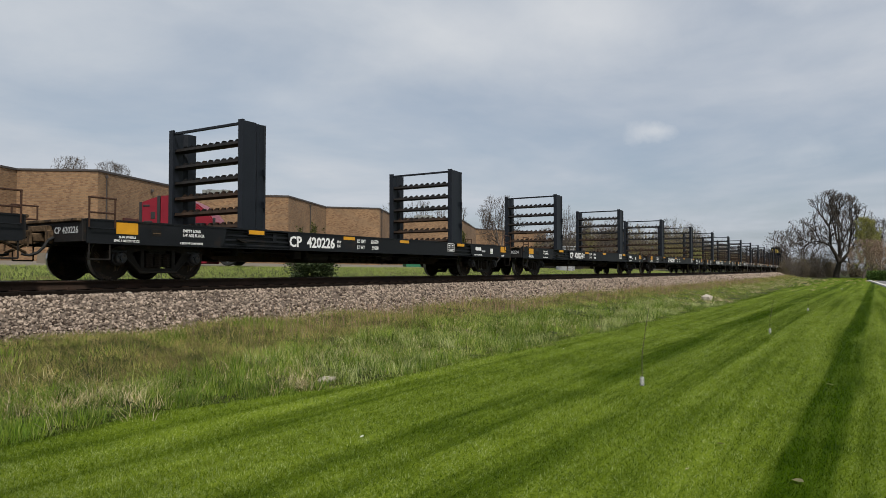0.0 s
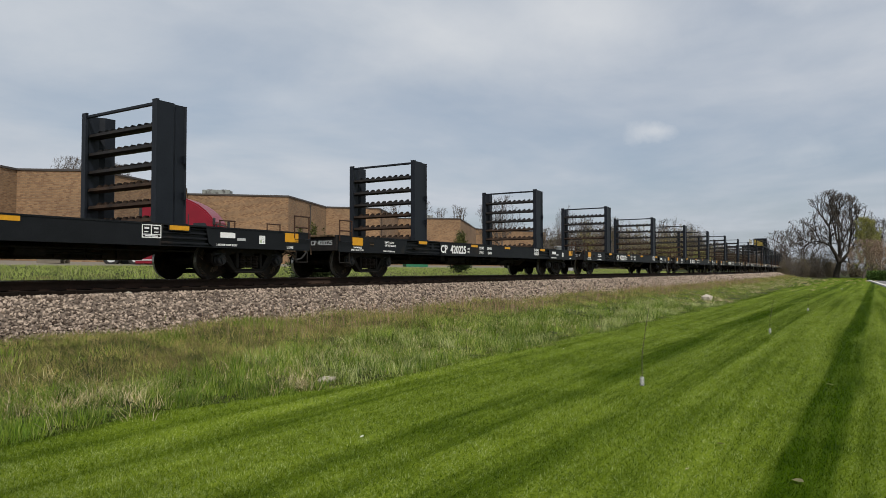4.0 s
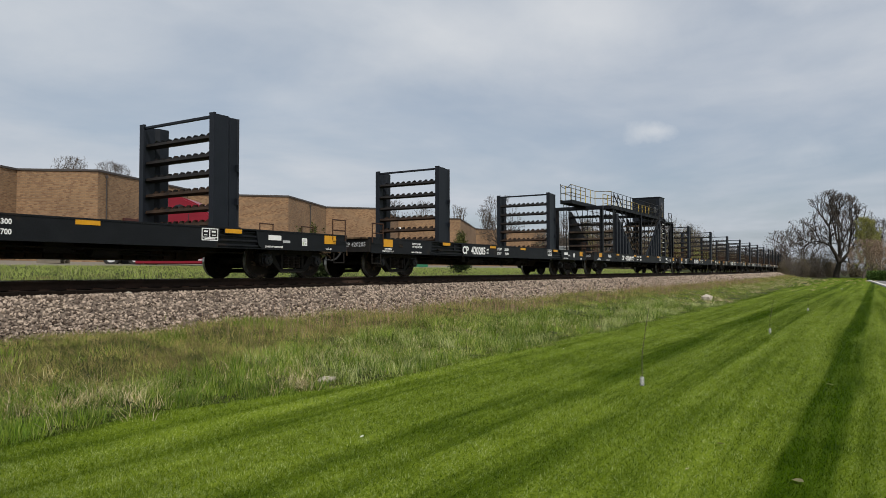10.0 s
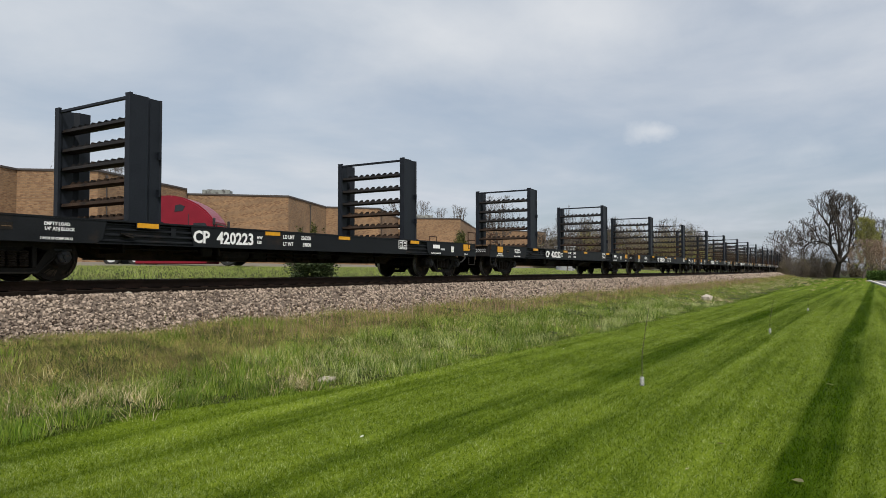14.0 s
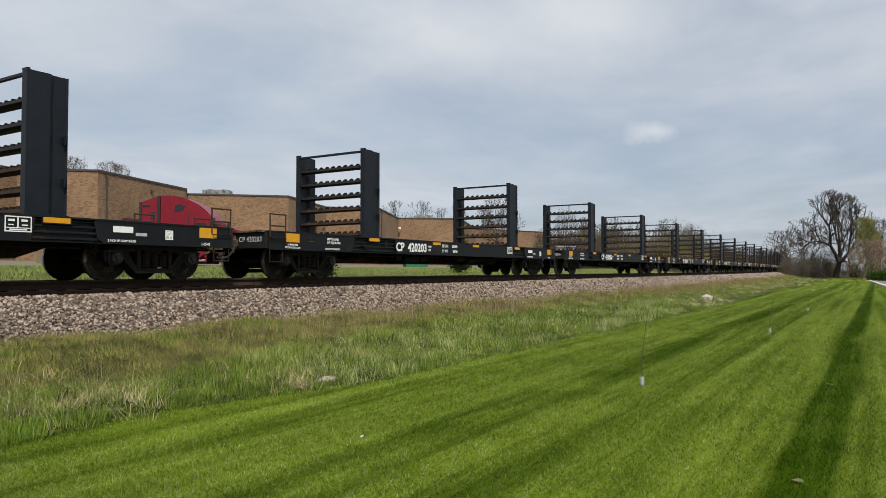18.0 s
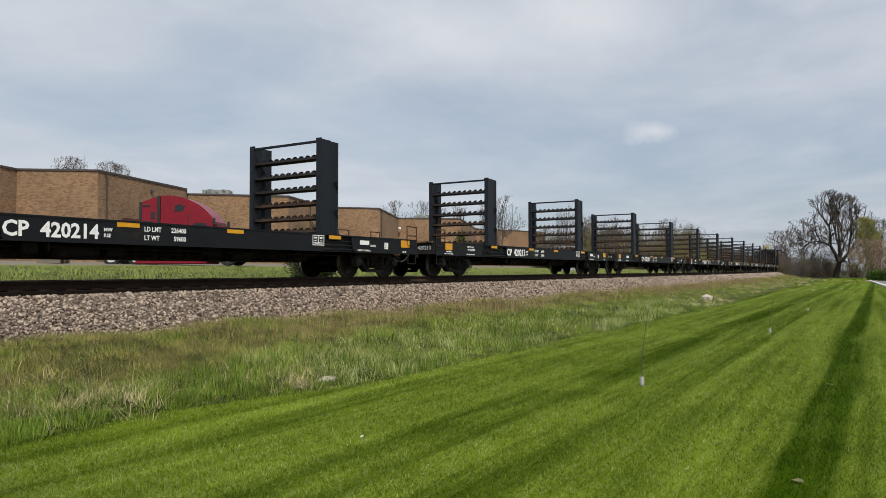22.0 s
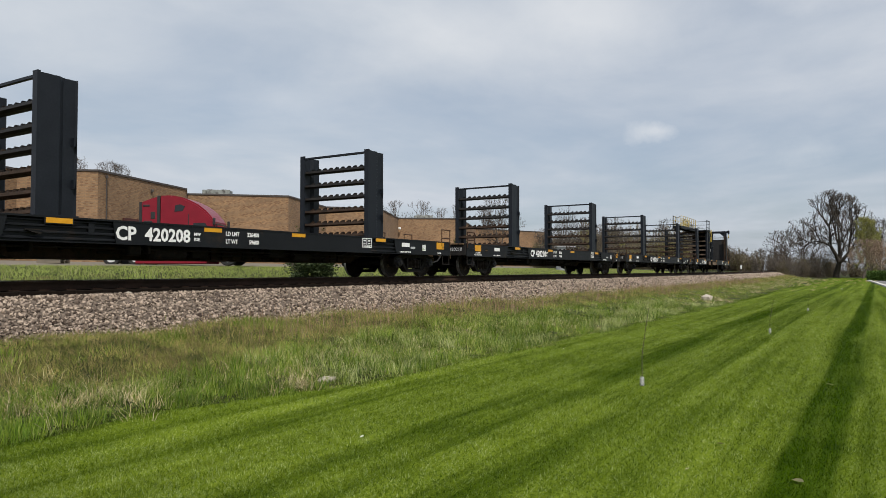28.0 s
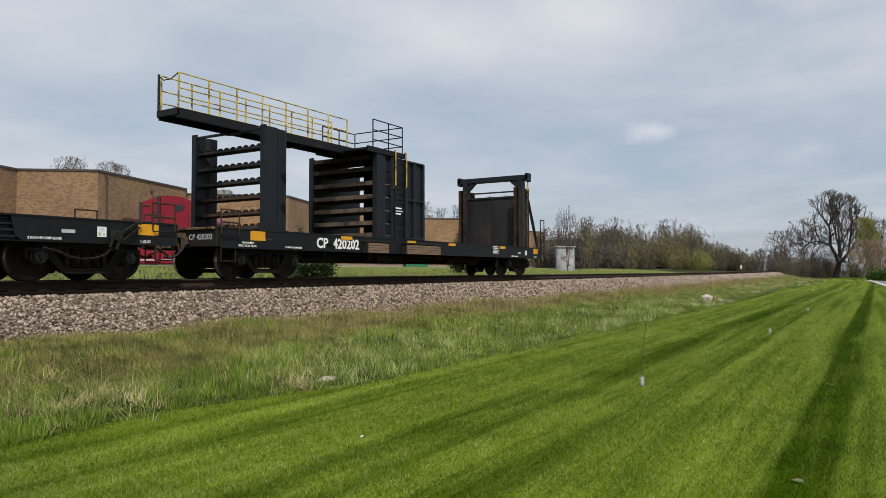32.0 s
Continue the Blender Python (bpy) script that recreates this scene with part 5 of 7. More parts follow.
def build_tail_car():
    car = build_flat_car(plain=True)
    small_marks(car, (-8.23, -4.87, -1.56, 1.00, 4.96, 8.24), 4.38)
    z0 = DECK + 0.004
    build_rack(car, -7.35)
    # second rack: a deep block of shelves between solid sides
    for s in (-1, 1):
        y = s * 1.385
        ob = part("post", shared("post_2.63", post_mesh, RACK_STEEL), RACK_STEEL, car)
        ob.matrix_basis = Matrix.Translation((-2.75, y, z0)) @ Matrix.Diagonal((1, -s, 1, 1))
        part("side_panel", boxes((-2.4, -0.55, min(y, y - s * 0.05), max(y, y - s * 0.05), z0, z0 + 2.58), bevel=0.006), RACK_STEEL, car)
        for x in (-1.62, -1.18, -0.62):
            part("stiffener", boxes((x - 0.05, x + 0.05, min(y, y + s * 0.07), max(y, y + s * 0.07), z0, z0 + 2.55), bevel=0.006), RACK_STEEL, car)
    for i, z in enumerate(BAR_HEIGHTS + (2.45,)):
        part("shelf", boxes((-3.05, -1.75, -1.33, 1.33, z0 + z + 0.03, z0 + z + 0.07), (-3.08, -2.94, -1.33, 1.33, z0 + z, z0 + z + 0.13), bevel=0.006), STEP_STEEL if i < 5 else RUSTY_BAR, car, "rusty steel shelf")
    for s in (-1, 1):
        for z in (0.0, 1.25, 2.5):
            part("stiffener", boxes((-1.62, -0.6, min(s * 1.385, s * 1.46), max(s * 1.385, s * 1.46), z0 + z, z0 + z + 0.06), bevel=0.006), RACK_STEEL, car)
    part("back_wall", boxes((-1.78, -1.74, -1.33, 0.2, z0, z0 + 2.5), bevel=0.004), TRUCK_IRON, car, "grimy black back wall behind the shelves")
    for q, w in enumerate((0.34, 0.42, 0.30)):
        plate("stencil_line", car, -2.25, -2.25 + w, 2.16 - 0.09 * q, 2.20 - 0.09 * q, WHITE_PAINT, y=-1.45)
    # catwalk reaching ahead over the first rack
    part("catwalk", boxes((-9.6, -3.4, -0.42, 0.22, 3.94, 4.0), (-9.6, -2.2, -0.46, -0.38, 3.80, 4.04), (-9.6, -2.2, 0.18, 0.26, 3.80, 4.04), (-9.65, -9.55, -0.46, 0.26, 3.86, 4.02), (-7.6, -7.5, -0.40, 0.2, 3.76, 3.94), (-5.4, -5.3, -0.40, 0.2, 3.76, 3.94), bevel=0.008), STEEL, car, "black steel catwalk")
    part("landing", boxes((-3.6, -1.7, -1.40, 0.7, 3.86, 3.93), (-3.6, -1.7, -1.42, -1.34, 3.80, 3.97), bevel=0.008), STEEL, car)
    for y in (-0.42, 0.22):
        bm = tubes([((-9.55, y, z), (-3.4, y, z)) for z in (4.22, 4.52, 4.88)], 0.016)
        for i in range(8):
            tube(bm, (-9.55 + i * 0.88, y, 4.0), (-9.55 + i * 0.88, y, 4.88), 0.022, 6)
        part("handrail", bm, YELLOW_PAINT, car, "yellow painted handrail")
    part("end_post", tubes([((-9.62, 0.22, 3.95), (-9.62, 0.22, 4.9))], 0.03), STEEL, car)
    part("safety_chain", tubes([((-9.62, 0.22, 4.86), (-9.62, 0.05, 4.74)), ((-9.62, 0.05, 4.74), (-9.60, -0.2, 4.74)), ((-9.60, -0.2, 4.74), (-9.57, -0.42, 4.86))], 0.014), TRUCK_IRON, car)
    bm = bmesh.new()
    for z in (4.2, 4.5, 4.82):
        for a, b in (((-3.3, -1.36, z), (-1.75, -1.36, z)), ((-1.75, -1.36, z), (-1.75, 0.6, z)), ((-3.3, 0.66, z), (-1.75, 0.66, z))):
            tube(bm, a, b, 0.018, 6)
    for x, y in ((-3.3, -1.36), (-2.5, -1.36), (-1.75, -1.36), (-1.75, 0.6), (-3.3, 0.66), (-2.5, 0.66)):
        tube(bm, (x, y, 3.9), (x, y, 4.82), 0.02, 6)
    part("landing_rail", bm, STEEL, car, "black landing railing")
    lad = part("ladder", tubes([((-2.3, -1.47, z0), (-2.3, -1.47, 4.0)), ((-1.75, -1.47, z0), (-1.75, -1.47, 4.0))], 0.022), STEEL, car)
    for i in range(8):
        ob = part("rung", shared("rung_tail", lambda: tubes([((-2.3, 0, 0), (-1.75, 0, 0))], 0.016), STEEL), STEEL, lad)
        ob.location = (0, -1.47, 1.5 + 0.32 * i)
    for x in (-2.3, -1.7):
        part("ladder_grip", tubes([((x, -1.50, 2.9), (x, -1.50, 4.0)), ((x, -1.50, 2.9), (x, -1.40, 2.8))], 0.02), YELLOW_PAINT, lad, "yellow grip rail")
    # crates hung along the side
    for x0, x1 in ((-3.87, -2.75), (-1.87, 0.25)):
        crate = part("side_crate", boxes((x0 + 0.03, x1 - 0.03, -HALF - 0.16, -HALF - 0.005, 0.76, 1.02), (x0 - 0.02, x1 + 0.02, -HALF - 0.19, -HALF, 1.04, 1.09), (x0, x0 + 0.05, -HALF - 0.18, -HALF, 0.72, 1.06), (x1 - 0.05, x1, -HALF - 0.18, -HALF, 0.72, 1.06), bevel=0.008), TRUCK_IRON, car, "black steel tray with brown slats")
        for q in range(4):
            part("slat", boxes((x0 + 0.05, x1 - 0.05, -HALF - 0.175, -HALF - 0.155, 0.73 + 0.075 * q, 0.795 + 0.075 * q), bevel=0.004), PLANK_TAN, crate)
    # gantry frame and bulkhead near the tail end
    for s in (-1, 1):
        y = s * 1.36
        part("gantry_column", boxes((7.0, 7.3, y - 0.12, y + 0.12, z0, 4.12), bevel=0.015), RACK_STEEL, car)
        part("wide_post", boxes((6.6, 7.0, y - 0.10, y - 0.04, z0, 3.75), (7.3, 7.75, y - 0.10, y - 0.04, z0, 3.75), (6.6, 6.66, y - 0.10, y + 0.1, z0, 3.75), (7.69, 7.75, y - 0.10, y + 0.1, z0, 3.75), bevel=0.01), RUSTY_BAR, car, "rusty stiffened steel post")
        part("conduit", tubes([((7.5, y - 0.13, z0), (7.5, y - 0.13, 3.6))], 0.02), RUST_EDGE, car)
        part("rear_brace", tubes([((7.9, s * 1.3, 3.45), (8.95, s * 1.3, 1.3))], 0.07, 4), RACK_STEEL, car)
        part("knee", prism(bmesh.new(), [(s * 1.26, 3.7), (s * 0.8, 4.12), (s * 1.26, 4.12)], "x", 7.05, 7.2), RACK_STEEL, car)
    part("gantry_beam", boxes((7.0, 7.32, -1.72, 1.72, 4.10, 4.32), (7.0, 7.32, -1.76, -1.60, 4.02, 4.38), (7.0, 7.32, 1.60, 1.76, 4.02, 4.38), bevel=0.015), RACK_STEEL, car)
    part("bulkhead", boxes((7.10, 7.16, -1.22, 1.22, z0, 3.40), (7.06, 7.10, -1.22, 1.22, 3.36, 3.44), (7.06, 7.10, -0.02, 0.02, z0, 3.36), (7.06, 7.12, -1.22, 1.22, 3.60, 3.66), bevel=0.004), SCUFFED, car, "scuffed black steel bulkhead")
    part("hoist_hook", boxes((7.1, 7.24, -1.72, -1.62, 3.58, 3.78), (7.14, 7.2, -1.69, -1.65, 3.78, 4.03), bevel=0.02), YELLOW_PAINT, car, "yellow hoist hook")
    part("end_ladder", tubes([((9.2, -1.35, 0.45), (9.2, -1.35, 2.5)), ((9.6, -1.35, 0.45), (9.6, -1.35, 2.5)), ((9.2, -1.35, 2.5), (9.6, -1.35, 2.5)), ((9.2, -1.35, 1.9), (9.6, -1.35, 1.9)), ((9.2, -1.35, 1.3), (9.6, -1.35, 1.3)), ((9.2, -1.35, 0.45), (9.6, -1.35, 0.45))], 0.022), STEEL, car)
    return car


def hand_brake(car):
    """Ratchet lever, winding drum and slack chain of the hand brake, hung on the side near the car's end."""
    y = -HALF - 0.045
    bm = boxes((7.62, 7.86, y - 0.02, y + 0.04, 0.78, 1.0), bevel=0.02)
    lathe(bm, [(0.02, y - 0.06), (0.095, y - 0.06), (0.095, y - 0.04), (0.06, y - 0.035), (0.06, y + 0.02), (0.095, y + 0.03)], 14, "y", (7.74, 0, 0.88))
    for a, b, r in (((7.74, 0.90), (8.16, 1.17), 0.026), ((7.86, 0.80), (8.22, 1.08), 0.022), ((8.10, 1.17), (8.26, 1.17), 0.03), ((7.66, 0.84), (7.58, 0.66), 0.024), ((7.80, 0.82), (7.72, 0.62), 0.03), ((8.0, 1.03), (8.08, 0.94), 0.03)):
        tube(bm, (a[0], y - 0.03, a[1]), (b[0], y - 0.03, b[1]), r, 6)
    brake = part("hand_brake", bm, TRUCK_IRON, car, "black hand brake lever and winding drum")
    pts = [(7.66, 0.66), (7.52, 0.52), (7.30, 0.44), (7.05, 0.42), (6.80, 0.46), (6.60, 0.55), (6.3, 0.62)]
    bm = bmesh.new()
    for (xa, za), (xb, zb) in zip(pts, pts[1:]):
        for k in range(4):
            f, g = k / 4, (k + 0.9) / 4
            wide = 0.030 if k % 2 else 0.018
            tube(bm, (xa + (xb - xa) * f, y, za + (zb - za) * f), (xa + (xb - xa) * g, y, za + (zb - za) * g), wide, 5)
    part("chain", bm, TRUCK_IRON, brake, "hanging brake chain")


def build_train():
    basic = build_flat_car()
    build_rack(basic, -4.875)
    build_rack(basic, 4.875)
    small_marks(basic)
    for i, (number, load, light) in enumerate(CARS):
        j = FIRST + i
        m = car_pose(16.88 + CAR_LENGTH * j)
        if j == CONTROL:
            car = build_control_car()
            words, group = "black flat car with walkway, stair racks and lookout cabin", "cars of the train"
        elif j == TAIL:
            car = build_tail_car()
            words, group = "black tail flat car with catwalk, shelf block and gantry", "cars of the train"
        else:
            car = copy_thing(basic, m)
            if j in BRAKED:
                hand_brake(car)
            words, group = "black flat car carrying two empty rail racks", "cars of the train"
        car.matrix_basis = m
        tagged(car, words, "railway car", group)
        blank = number in ("420218", "420211", "420210", "420215")
        if j == CONTROL:
            car_writing(car, number, load, light, -4.24, 1.07, data=-1.13, mark=-2.23, empty=-6.79)
        elif j == TAIL:
            car_writing(car, number, load, light, -5.88, 1.0, mark=None, empty=-8.23, right_white=False)
        else:
            car_writing(car, number, load, light, -3.52 if number == "420210" else (-3.66 if blank else -3.72), 0.97, " " if number == "420210" else "  ", white=blank, right_white=j not in BRAKED)
        TRAIN[j] = car
    for ob in (*basic.children_recursive, basic):
        bpy.data.objects.remove(ob)


# ---- the yard: building, tractor, sheds ----
DOOR_RED = flat("red_brown_door", (0.07, 0.02, 0.015), 0.6)
CORNERS = [(13.5, 53.5), (22.3, 46.6), (23.6, 47.2), (26.7, 43.25), (36.6, 47.1), (38.9, 50.0), (44.9, 43.95), (54.65, 48.15), (58.9, 44.45), (71.1, 50.7), (76.1, 44.6), (95.6, 53.2), (110.5, 47.8), (114.0, 62.0)]
ROOF_Z = 8.15


def build_building():
    house = tagged(bare("brick_building", at=(60, 48, 2.2)), "low tan brick industrial building with stepped flat-roofed front", "building")
    inv = Matrix.Translation((-60, -48, -2.2))

    def put(name, me, material, label=""):
        me.transform(inv)
        return part(name, me, material, house, label)
    for (xa, ya), (xb, yb) in zip(CORNERS, CORNERS[1:]):
        d = math.hypot(xb - xa, yb - ya)
        m = Matrix.Translation((xa, ya, 1.2)) @ pose(0, 0, 0, 0, 0, math.degrees(math.atan2(yb - ya, xb - xa)))
        me = mesh_of(boxes((0, d, 0, 0.35, 0, ROOF_Z - 1.2)), "wall", BRICK)
        uv = me.uv_layers.new(name="bricks")
        for lp in me.loops:
            v = me.vertices[lp.vertex_index].co
            uv.data[lp.index].uv = (v.x + v.y, v.z)
        me.transform(m)
        put("wall", me, BRICK)
        me = mesh_of(boxes((-0.05, d + 0.05, -0.06, 0.42, ROOF_Z - 1.2, ROOF_Z - 1.2 + 0.14), bevel=0.01), "coping", COPING)
        me.transform(m)
        put("coping", me, COPING, "dark metal coping")
    for x, y, z0, z1 in ((27.44, 43.5, 2.0, 8.0), (50.0, 46.1, 2.0, 8.0), (59.5, 44.65, 2.0, 8.0)):
        put("downpipe", mesh_of(boxes((x - 0.03, x + 0.03, y - 0.10, y - 0.02, z0, z1), (x - 0.07, x + 0.07, y - 0.14, y, z1 - 0.2, z1), bevel=0.01), "downpipe", COPING), COPING)
    m = Matrix.Translation((29.2, 44.2, 2.1)) @ pose(0, 0, 0, 0, 0, 21.2)
    me = mesh_of(boxes((0, 2.6, -0.10, 0.0, 0, 3.0), (-0.12, 2.72, -0.16, 0.0, 3.0, 3.2), bevel=0.01), "dock_door", DOOR_RED)
    me.transform(m)
    put("dock_door", me, DOOR_RED, "dark red-brown loading door")
    me = mesh_of(boxes((32.1, 32.26, 45.15, 45.45, 7.42, 7.66), bevel=0.04), "wall_lamp", COPING)
    put("wall_lamp", me, COPING, "dark wall lamp housing")
    me = mesh_of(boxes((70.6, 70.85, 50.1, 50.4, 6.75, 7.05), bevel=0.04), "wall_lamp", WHITE_PAINT)
    put("wall_lamp", me, WHITE_PAINT, "white wall lamp housing")
    pts = CORNERS + [(114, 90), (10, 90)]
    bm = bmesh.new()
    prism(bm, [(x, y + 0.2) for x, y in pts], "z", ROOF_Z - 0.5, ROOF_Z - 0.3)
    put("roof", mesh_of(bm, "roof", ROOF), ROOF)
    return house


ROOF_METAL = surface("weathered_grey_green_metal", (0.16, 0.17, 0.16), (0.28, 0.29, 0.27), 3, 0.6, 0.05, 0.2, 30, dirt=(0.07, 0.065, 0.06), dirt_scale=2.5, dirt_cut=0.56)
SHED_WHITE = surface("weathered_white_metal", (0.30, 0.31, 0.32), (0.52, 0.53, 0.54), 2.5, 0.7, 0.1, 0, 20, dirt=(0.16, 0.15, 0.14), dirt_scale=1.5, dirt_cut=0.55)


def build_yard_things():
    # tractor unit
    rig = tagged(bare("tractor_unit"), "dark red sleeper tractor unit parked in the yard", "truck")
    bm = bmesh.new()
    prism(bm, [(-0.75, 1.0), (2.0, 1.0), (2.0, 1.9), (2.35, 2.05), (2.35, 2.4), (2.1, 2.78), (1.75, 3.15), (1.3, 3.48), (0.6, 3.80), (-0.1, 3.93), (-0.75, 3.90)], "y", -1.15, 1.15)
    bmesh.ops.bevel(bm, geom=list(bm.edges), offset=0.09, segments=2, affect="EDGES")
    part("cab", bm, RED_PAINT, rig, "dark red sleeper cab")
    bm = bmesh.new()
    prism(bm, [(1.9, 0.75), (4.1, 0.75), (4.2, 1.3), (4.05, 1.75), (3.7, 1.98), (1.9, 2.38)], "y", -1.0, 1.0)
    bmesh.ops.bevel(bm, geom=list(bm.edges), offset=0.10, segments=2, affect="EDGES")
    part("hood", bm, RED_PAINT, rig, "dark red hood")
    for s in (-1, 1):
        part("side_skirt", boxes((-2.0, 1.9, s * 1.17 - 0.03, s * 1.17 + 0.03, 0.13, 1.05), bevel=0.02), RED_PAINT, rig)
        part("skirt_trim", boxes((-1.95, 1.85, s * 1.21 - 0.008, s * 1.21 + 0.008, 0.30, 0.36), bevel=0.004), ALLOY, rig, "bright trim strip")
        part("door_line", boxes((0.86, 0.90, s * 1.155 - 0.012, s * 1.155 + 0.012, 1.1, 2.9), bevel=0.004), BLACK_PLASTIC, rig)
        part("bunk_hatch", boxes((-0.45, 0.35, s * 1.155 - 0.012, s * 1.155 + 0.012, 1.25, 1.62), bevel=0.02), RED_DARK, rig, "darker red luggage hatch")
        part("headlamp", boxes((3.72, 4.02, s * 0.92 - 0.14, s * 0.92 + 0.14, 1.22, 1.52), bevel=0.05), ALLOY, rig)
        part("fairing", prism(bmesh.new(), [(-1.75, 1.1), (-0.80, 1.1), (-0.80, 3.84), (-1.2, 3.72), (-1.7, 3.52)], "y", min(s * 1.12, s * 1.17), max(s * 1.12, s * 1.17)), RED_PAINT, rig)
        part("sleeper_window", prism(bmesh.new(), [(0.10, 3.0), (0.55, 3.05), (0.68, 3.30), (0.40, 3.42), (0.15, 3.36)], "y", min(s * 1.14, s * 1.165), max(s * 1.14, s * 1.165)), GLASS, rig)
        part("side_window", prism(bmesh.new(), [(1.1, 1.75), (1.9, 1.75), (2.05, 2.0), (1.8, 2.38), (1.15, 2.38)], "y", min(s * 1.14, s * 1.165), max(s * 1.14, s * 1.165)), GLASS, rig)
        part("mirror", boxes((2.3, 2.42, s * 1.40 - 0.10, s * 1.40 + 0.10, 2.25, 2.65), bevel=0.03), BLACK_PLASTIC, rig)
        part("exhaust_edge", boxes((-1.82, -1.66, s * 1.13 - 0.08, s * 1.13 + 0.08, 1.1, 3.55), bevel=0.02), BLACK_PLASTIC, rig)
        part("cab_gap", boxes((-0.84, -0.68, s * 1.13 - 0.08, s * 1.13 + 0.08, 1.1, 3.90), (-1.20, -0.95, s * 1.13 - 0.06, s * 1.13 + 0.06, 2.6, 3.0), (-1.62, -1.25, s * 1.13 - 0.06, s * 1.13 + 0.06, 3.28, 3.40), (-1.58, -1.1, s * 1.13 - 0.06, s * 1.13 + 0.06, 2.40, 2.5), bevel=0.02), BLACK_PLASTIC, rig)
    part("windscreen", prism(bmesh.new(), [(2.34, 2.06), (2.40, 2.06), (2.40, 2.36), (2.34, 2.36)], "y", -1.0, 1.0), GLASS, rig)
    part("chassis", boxes((-4.3, 3.9, -0.45, 0.45, 0.75, 1.0), (3.95, 4.25, -1.1, 1.1, 0.35, 0.8), bevel=0.02), BLACK_PLASTIC, rig)
    for x in (-3.35, -2.0, 3.05):
        for s in (-1, 1):
            w = part("wheel", lathe(bmesh.new(), [(0.30, s * 0.80), (0.44, s * 0.80), (0.50, s * 0.85), (0.51, s * 1.05), (0.46, s * 1.14), (0.31, s * 1.14), (0.30, s * 1.10)], 24), RUBBER, rig)
            w.location = (x, 0, 0.51)
            part("rim", lathe(bmesh.new(), [(0.31, s * 1.12), (0.29, s * 1.06), (0.24, s * 1.03), (0.23, s * 1.0)], 20), ALLOY, w, "bright aluminium rim")
            part("hub", lathe(bmesh.new(), [(0.23, s * 1.0), (0.12, s * 0.98), (0.11, s * 1.06), (0.0, s * 1.07)], 20), HUB_GREY, w, "dull grey wheel hub")
    rig.matrix_basis = pose(25.7, 33.6, float(terrain(25.6, 33.7)) - 0.02, 0, 0, -57)
    # roof unit
    unit = tagged(bare("roof_unit"), "grey metal air handling unit on the flat roof", "air conditioner")
    part("casing", boxes((-1.2, 1.2, -0.7, 0.7, 0, 0.95), bevel=0.03), ROOF_METAL, unit)
    part("curb", boxes((-1.3, 1.3, -0.8, 0.8, -0.12, 0)), COPING, unit)
    for x in (-0.6, 0.6):
        part("fan_guard", lathe(bmesh.new(), [(0.4, 0.95), (0.4, 1.0), (0.3, 1.02), (0.0, 1.02)], 16, "z", (x, 0, 0)), COPING, unit)
    for k in range(7):
        part("louvre", boxes((-1.1 + 0.32 * k, -0.9 + 0.32 * k, -0.73, -0.70, 0.12, 0.82), bevel=0.008), ROOF_METAL, unit)
    part("duct", boxes((1.2, 1.75, -0.35, 0.35, 0.05, 0.55), bevel=0.03), ROOF_METAL, unit)
    part("gas_pipe", tubes([((-1.25, -0.85, -0.1), (-1.25, -0.85, 0.5)), ((-1.25, -0.85, 0.5), (-0.9, -0.72, 0.5))], 0.035), COPING, unit)
    unit.matrix_basis = pose(42.7, 50.6, ROOF_Z - 0.18, 0, 0, -52)
    other = copy_thing(unit, pose(77.0, 50.9, ROOF_Z - 0.18, 0, 0, -50))
    # yard clutter seen below the cars
    crate = tagged(bare("green_bin"), "green steel bin in the yard", "bin")
    part("body", prism(bmesh.new(), [(-0.95, 0.0), (0.95, 0.0), (1.1, 0.75), (-1.1, 0.75)], "y", -0.6, 0.6), flat("green_enamel", (0.02, 0.14, 0.07)), crate)
    part("lid", boxes((-1.12, 1.12, -0.62, 0.62, 0.75, 0.80), bevel=0.01), BLACK_PLASTIC, crate)
    crate.matrix_basis = pose(50.5, 34.2, float(terrain(50.5, 34.2)) + 0.03, 0, 0, -40)
    for x, y, r in ((17.5, 38.5, -55), (20.2, 36.6, -57)):
        stack = tagged(bare("pallet_stack"), "stack of grey weathered wooden pallets", "pallets", "pallets in the yard")
        for k in range(4):
            pal = part("pallet", boxes((-0.6, 0.6, -0.5, 0.5, 0.11, 0.13), (-0.6, 0.6, -0.5, -0.4, 0, 0.11), (-0.6, 0.6, -0.05, 0.05, 0, 0.11), (-0.6, 0.6, 0.4, 0.5, 0, 0.11)), CONCRETE, stack)
            pal.location = (0.02 * k, 0, 0.14 * k)
        stack.matrix_basis = pose(x, y, float(terrain(x, y)) + 0.03, 0, 0, r)
    # marker post by the track
    mark = tagged(bare("marker_post"), "short white marker post beside the track", "post")
    part("post", boxes((-0.09, 0.09, -0.09, 0.09, 0, 0.9), bevel=0.02), BLACK_PLASTIC, mark)
    part("white_band", boxes((-0.14, 0.14, -0.14, 0.14, 0.7, 1.5), bevel=0.03), WHITE_PAINT, mark)
    mark.matrix_basis = pose(160, 24.2, float(terrain(160, 24.2)))
    # long low building behind the young trees
    low = tagged(bare("low_building", at=(123.5, 47.5, 2.3)), "long low brown building far beyond the yard", "building")
    part("wall", boxes((-7.5, 7.5, 0, 12, -0.5, 4.8)), flat("brown_grey_wall", (0.17, 0.13, 0.10), 0.9), low)
    part("roof", boxes((-7.7, 7.7, -0.2, 12.2, 4.8, 5.0)), COPING, low)
    low.rotation_euler = (0, 0, radians(-59))
    # white shed
    shed = tagged(bare("utility_shed"), "small white metal utility shed by the tracks", "shed")
    part("wall", boxes((-0.85, 0.85, -0.8, 0.8, 0, 2.4), bevel=0.02), SHED_WHITE, shed)
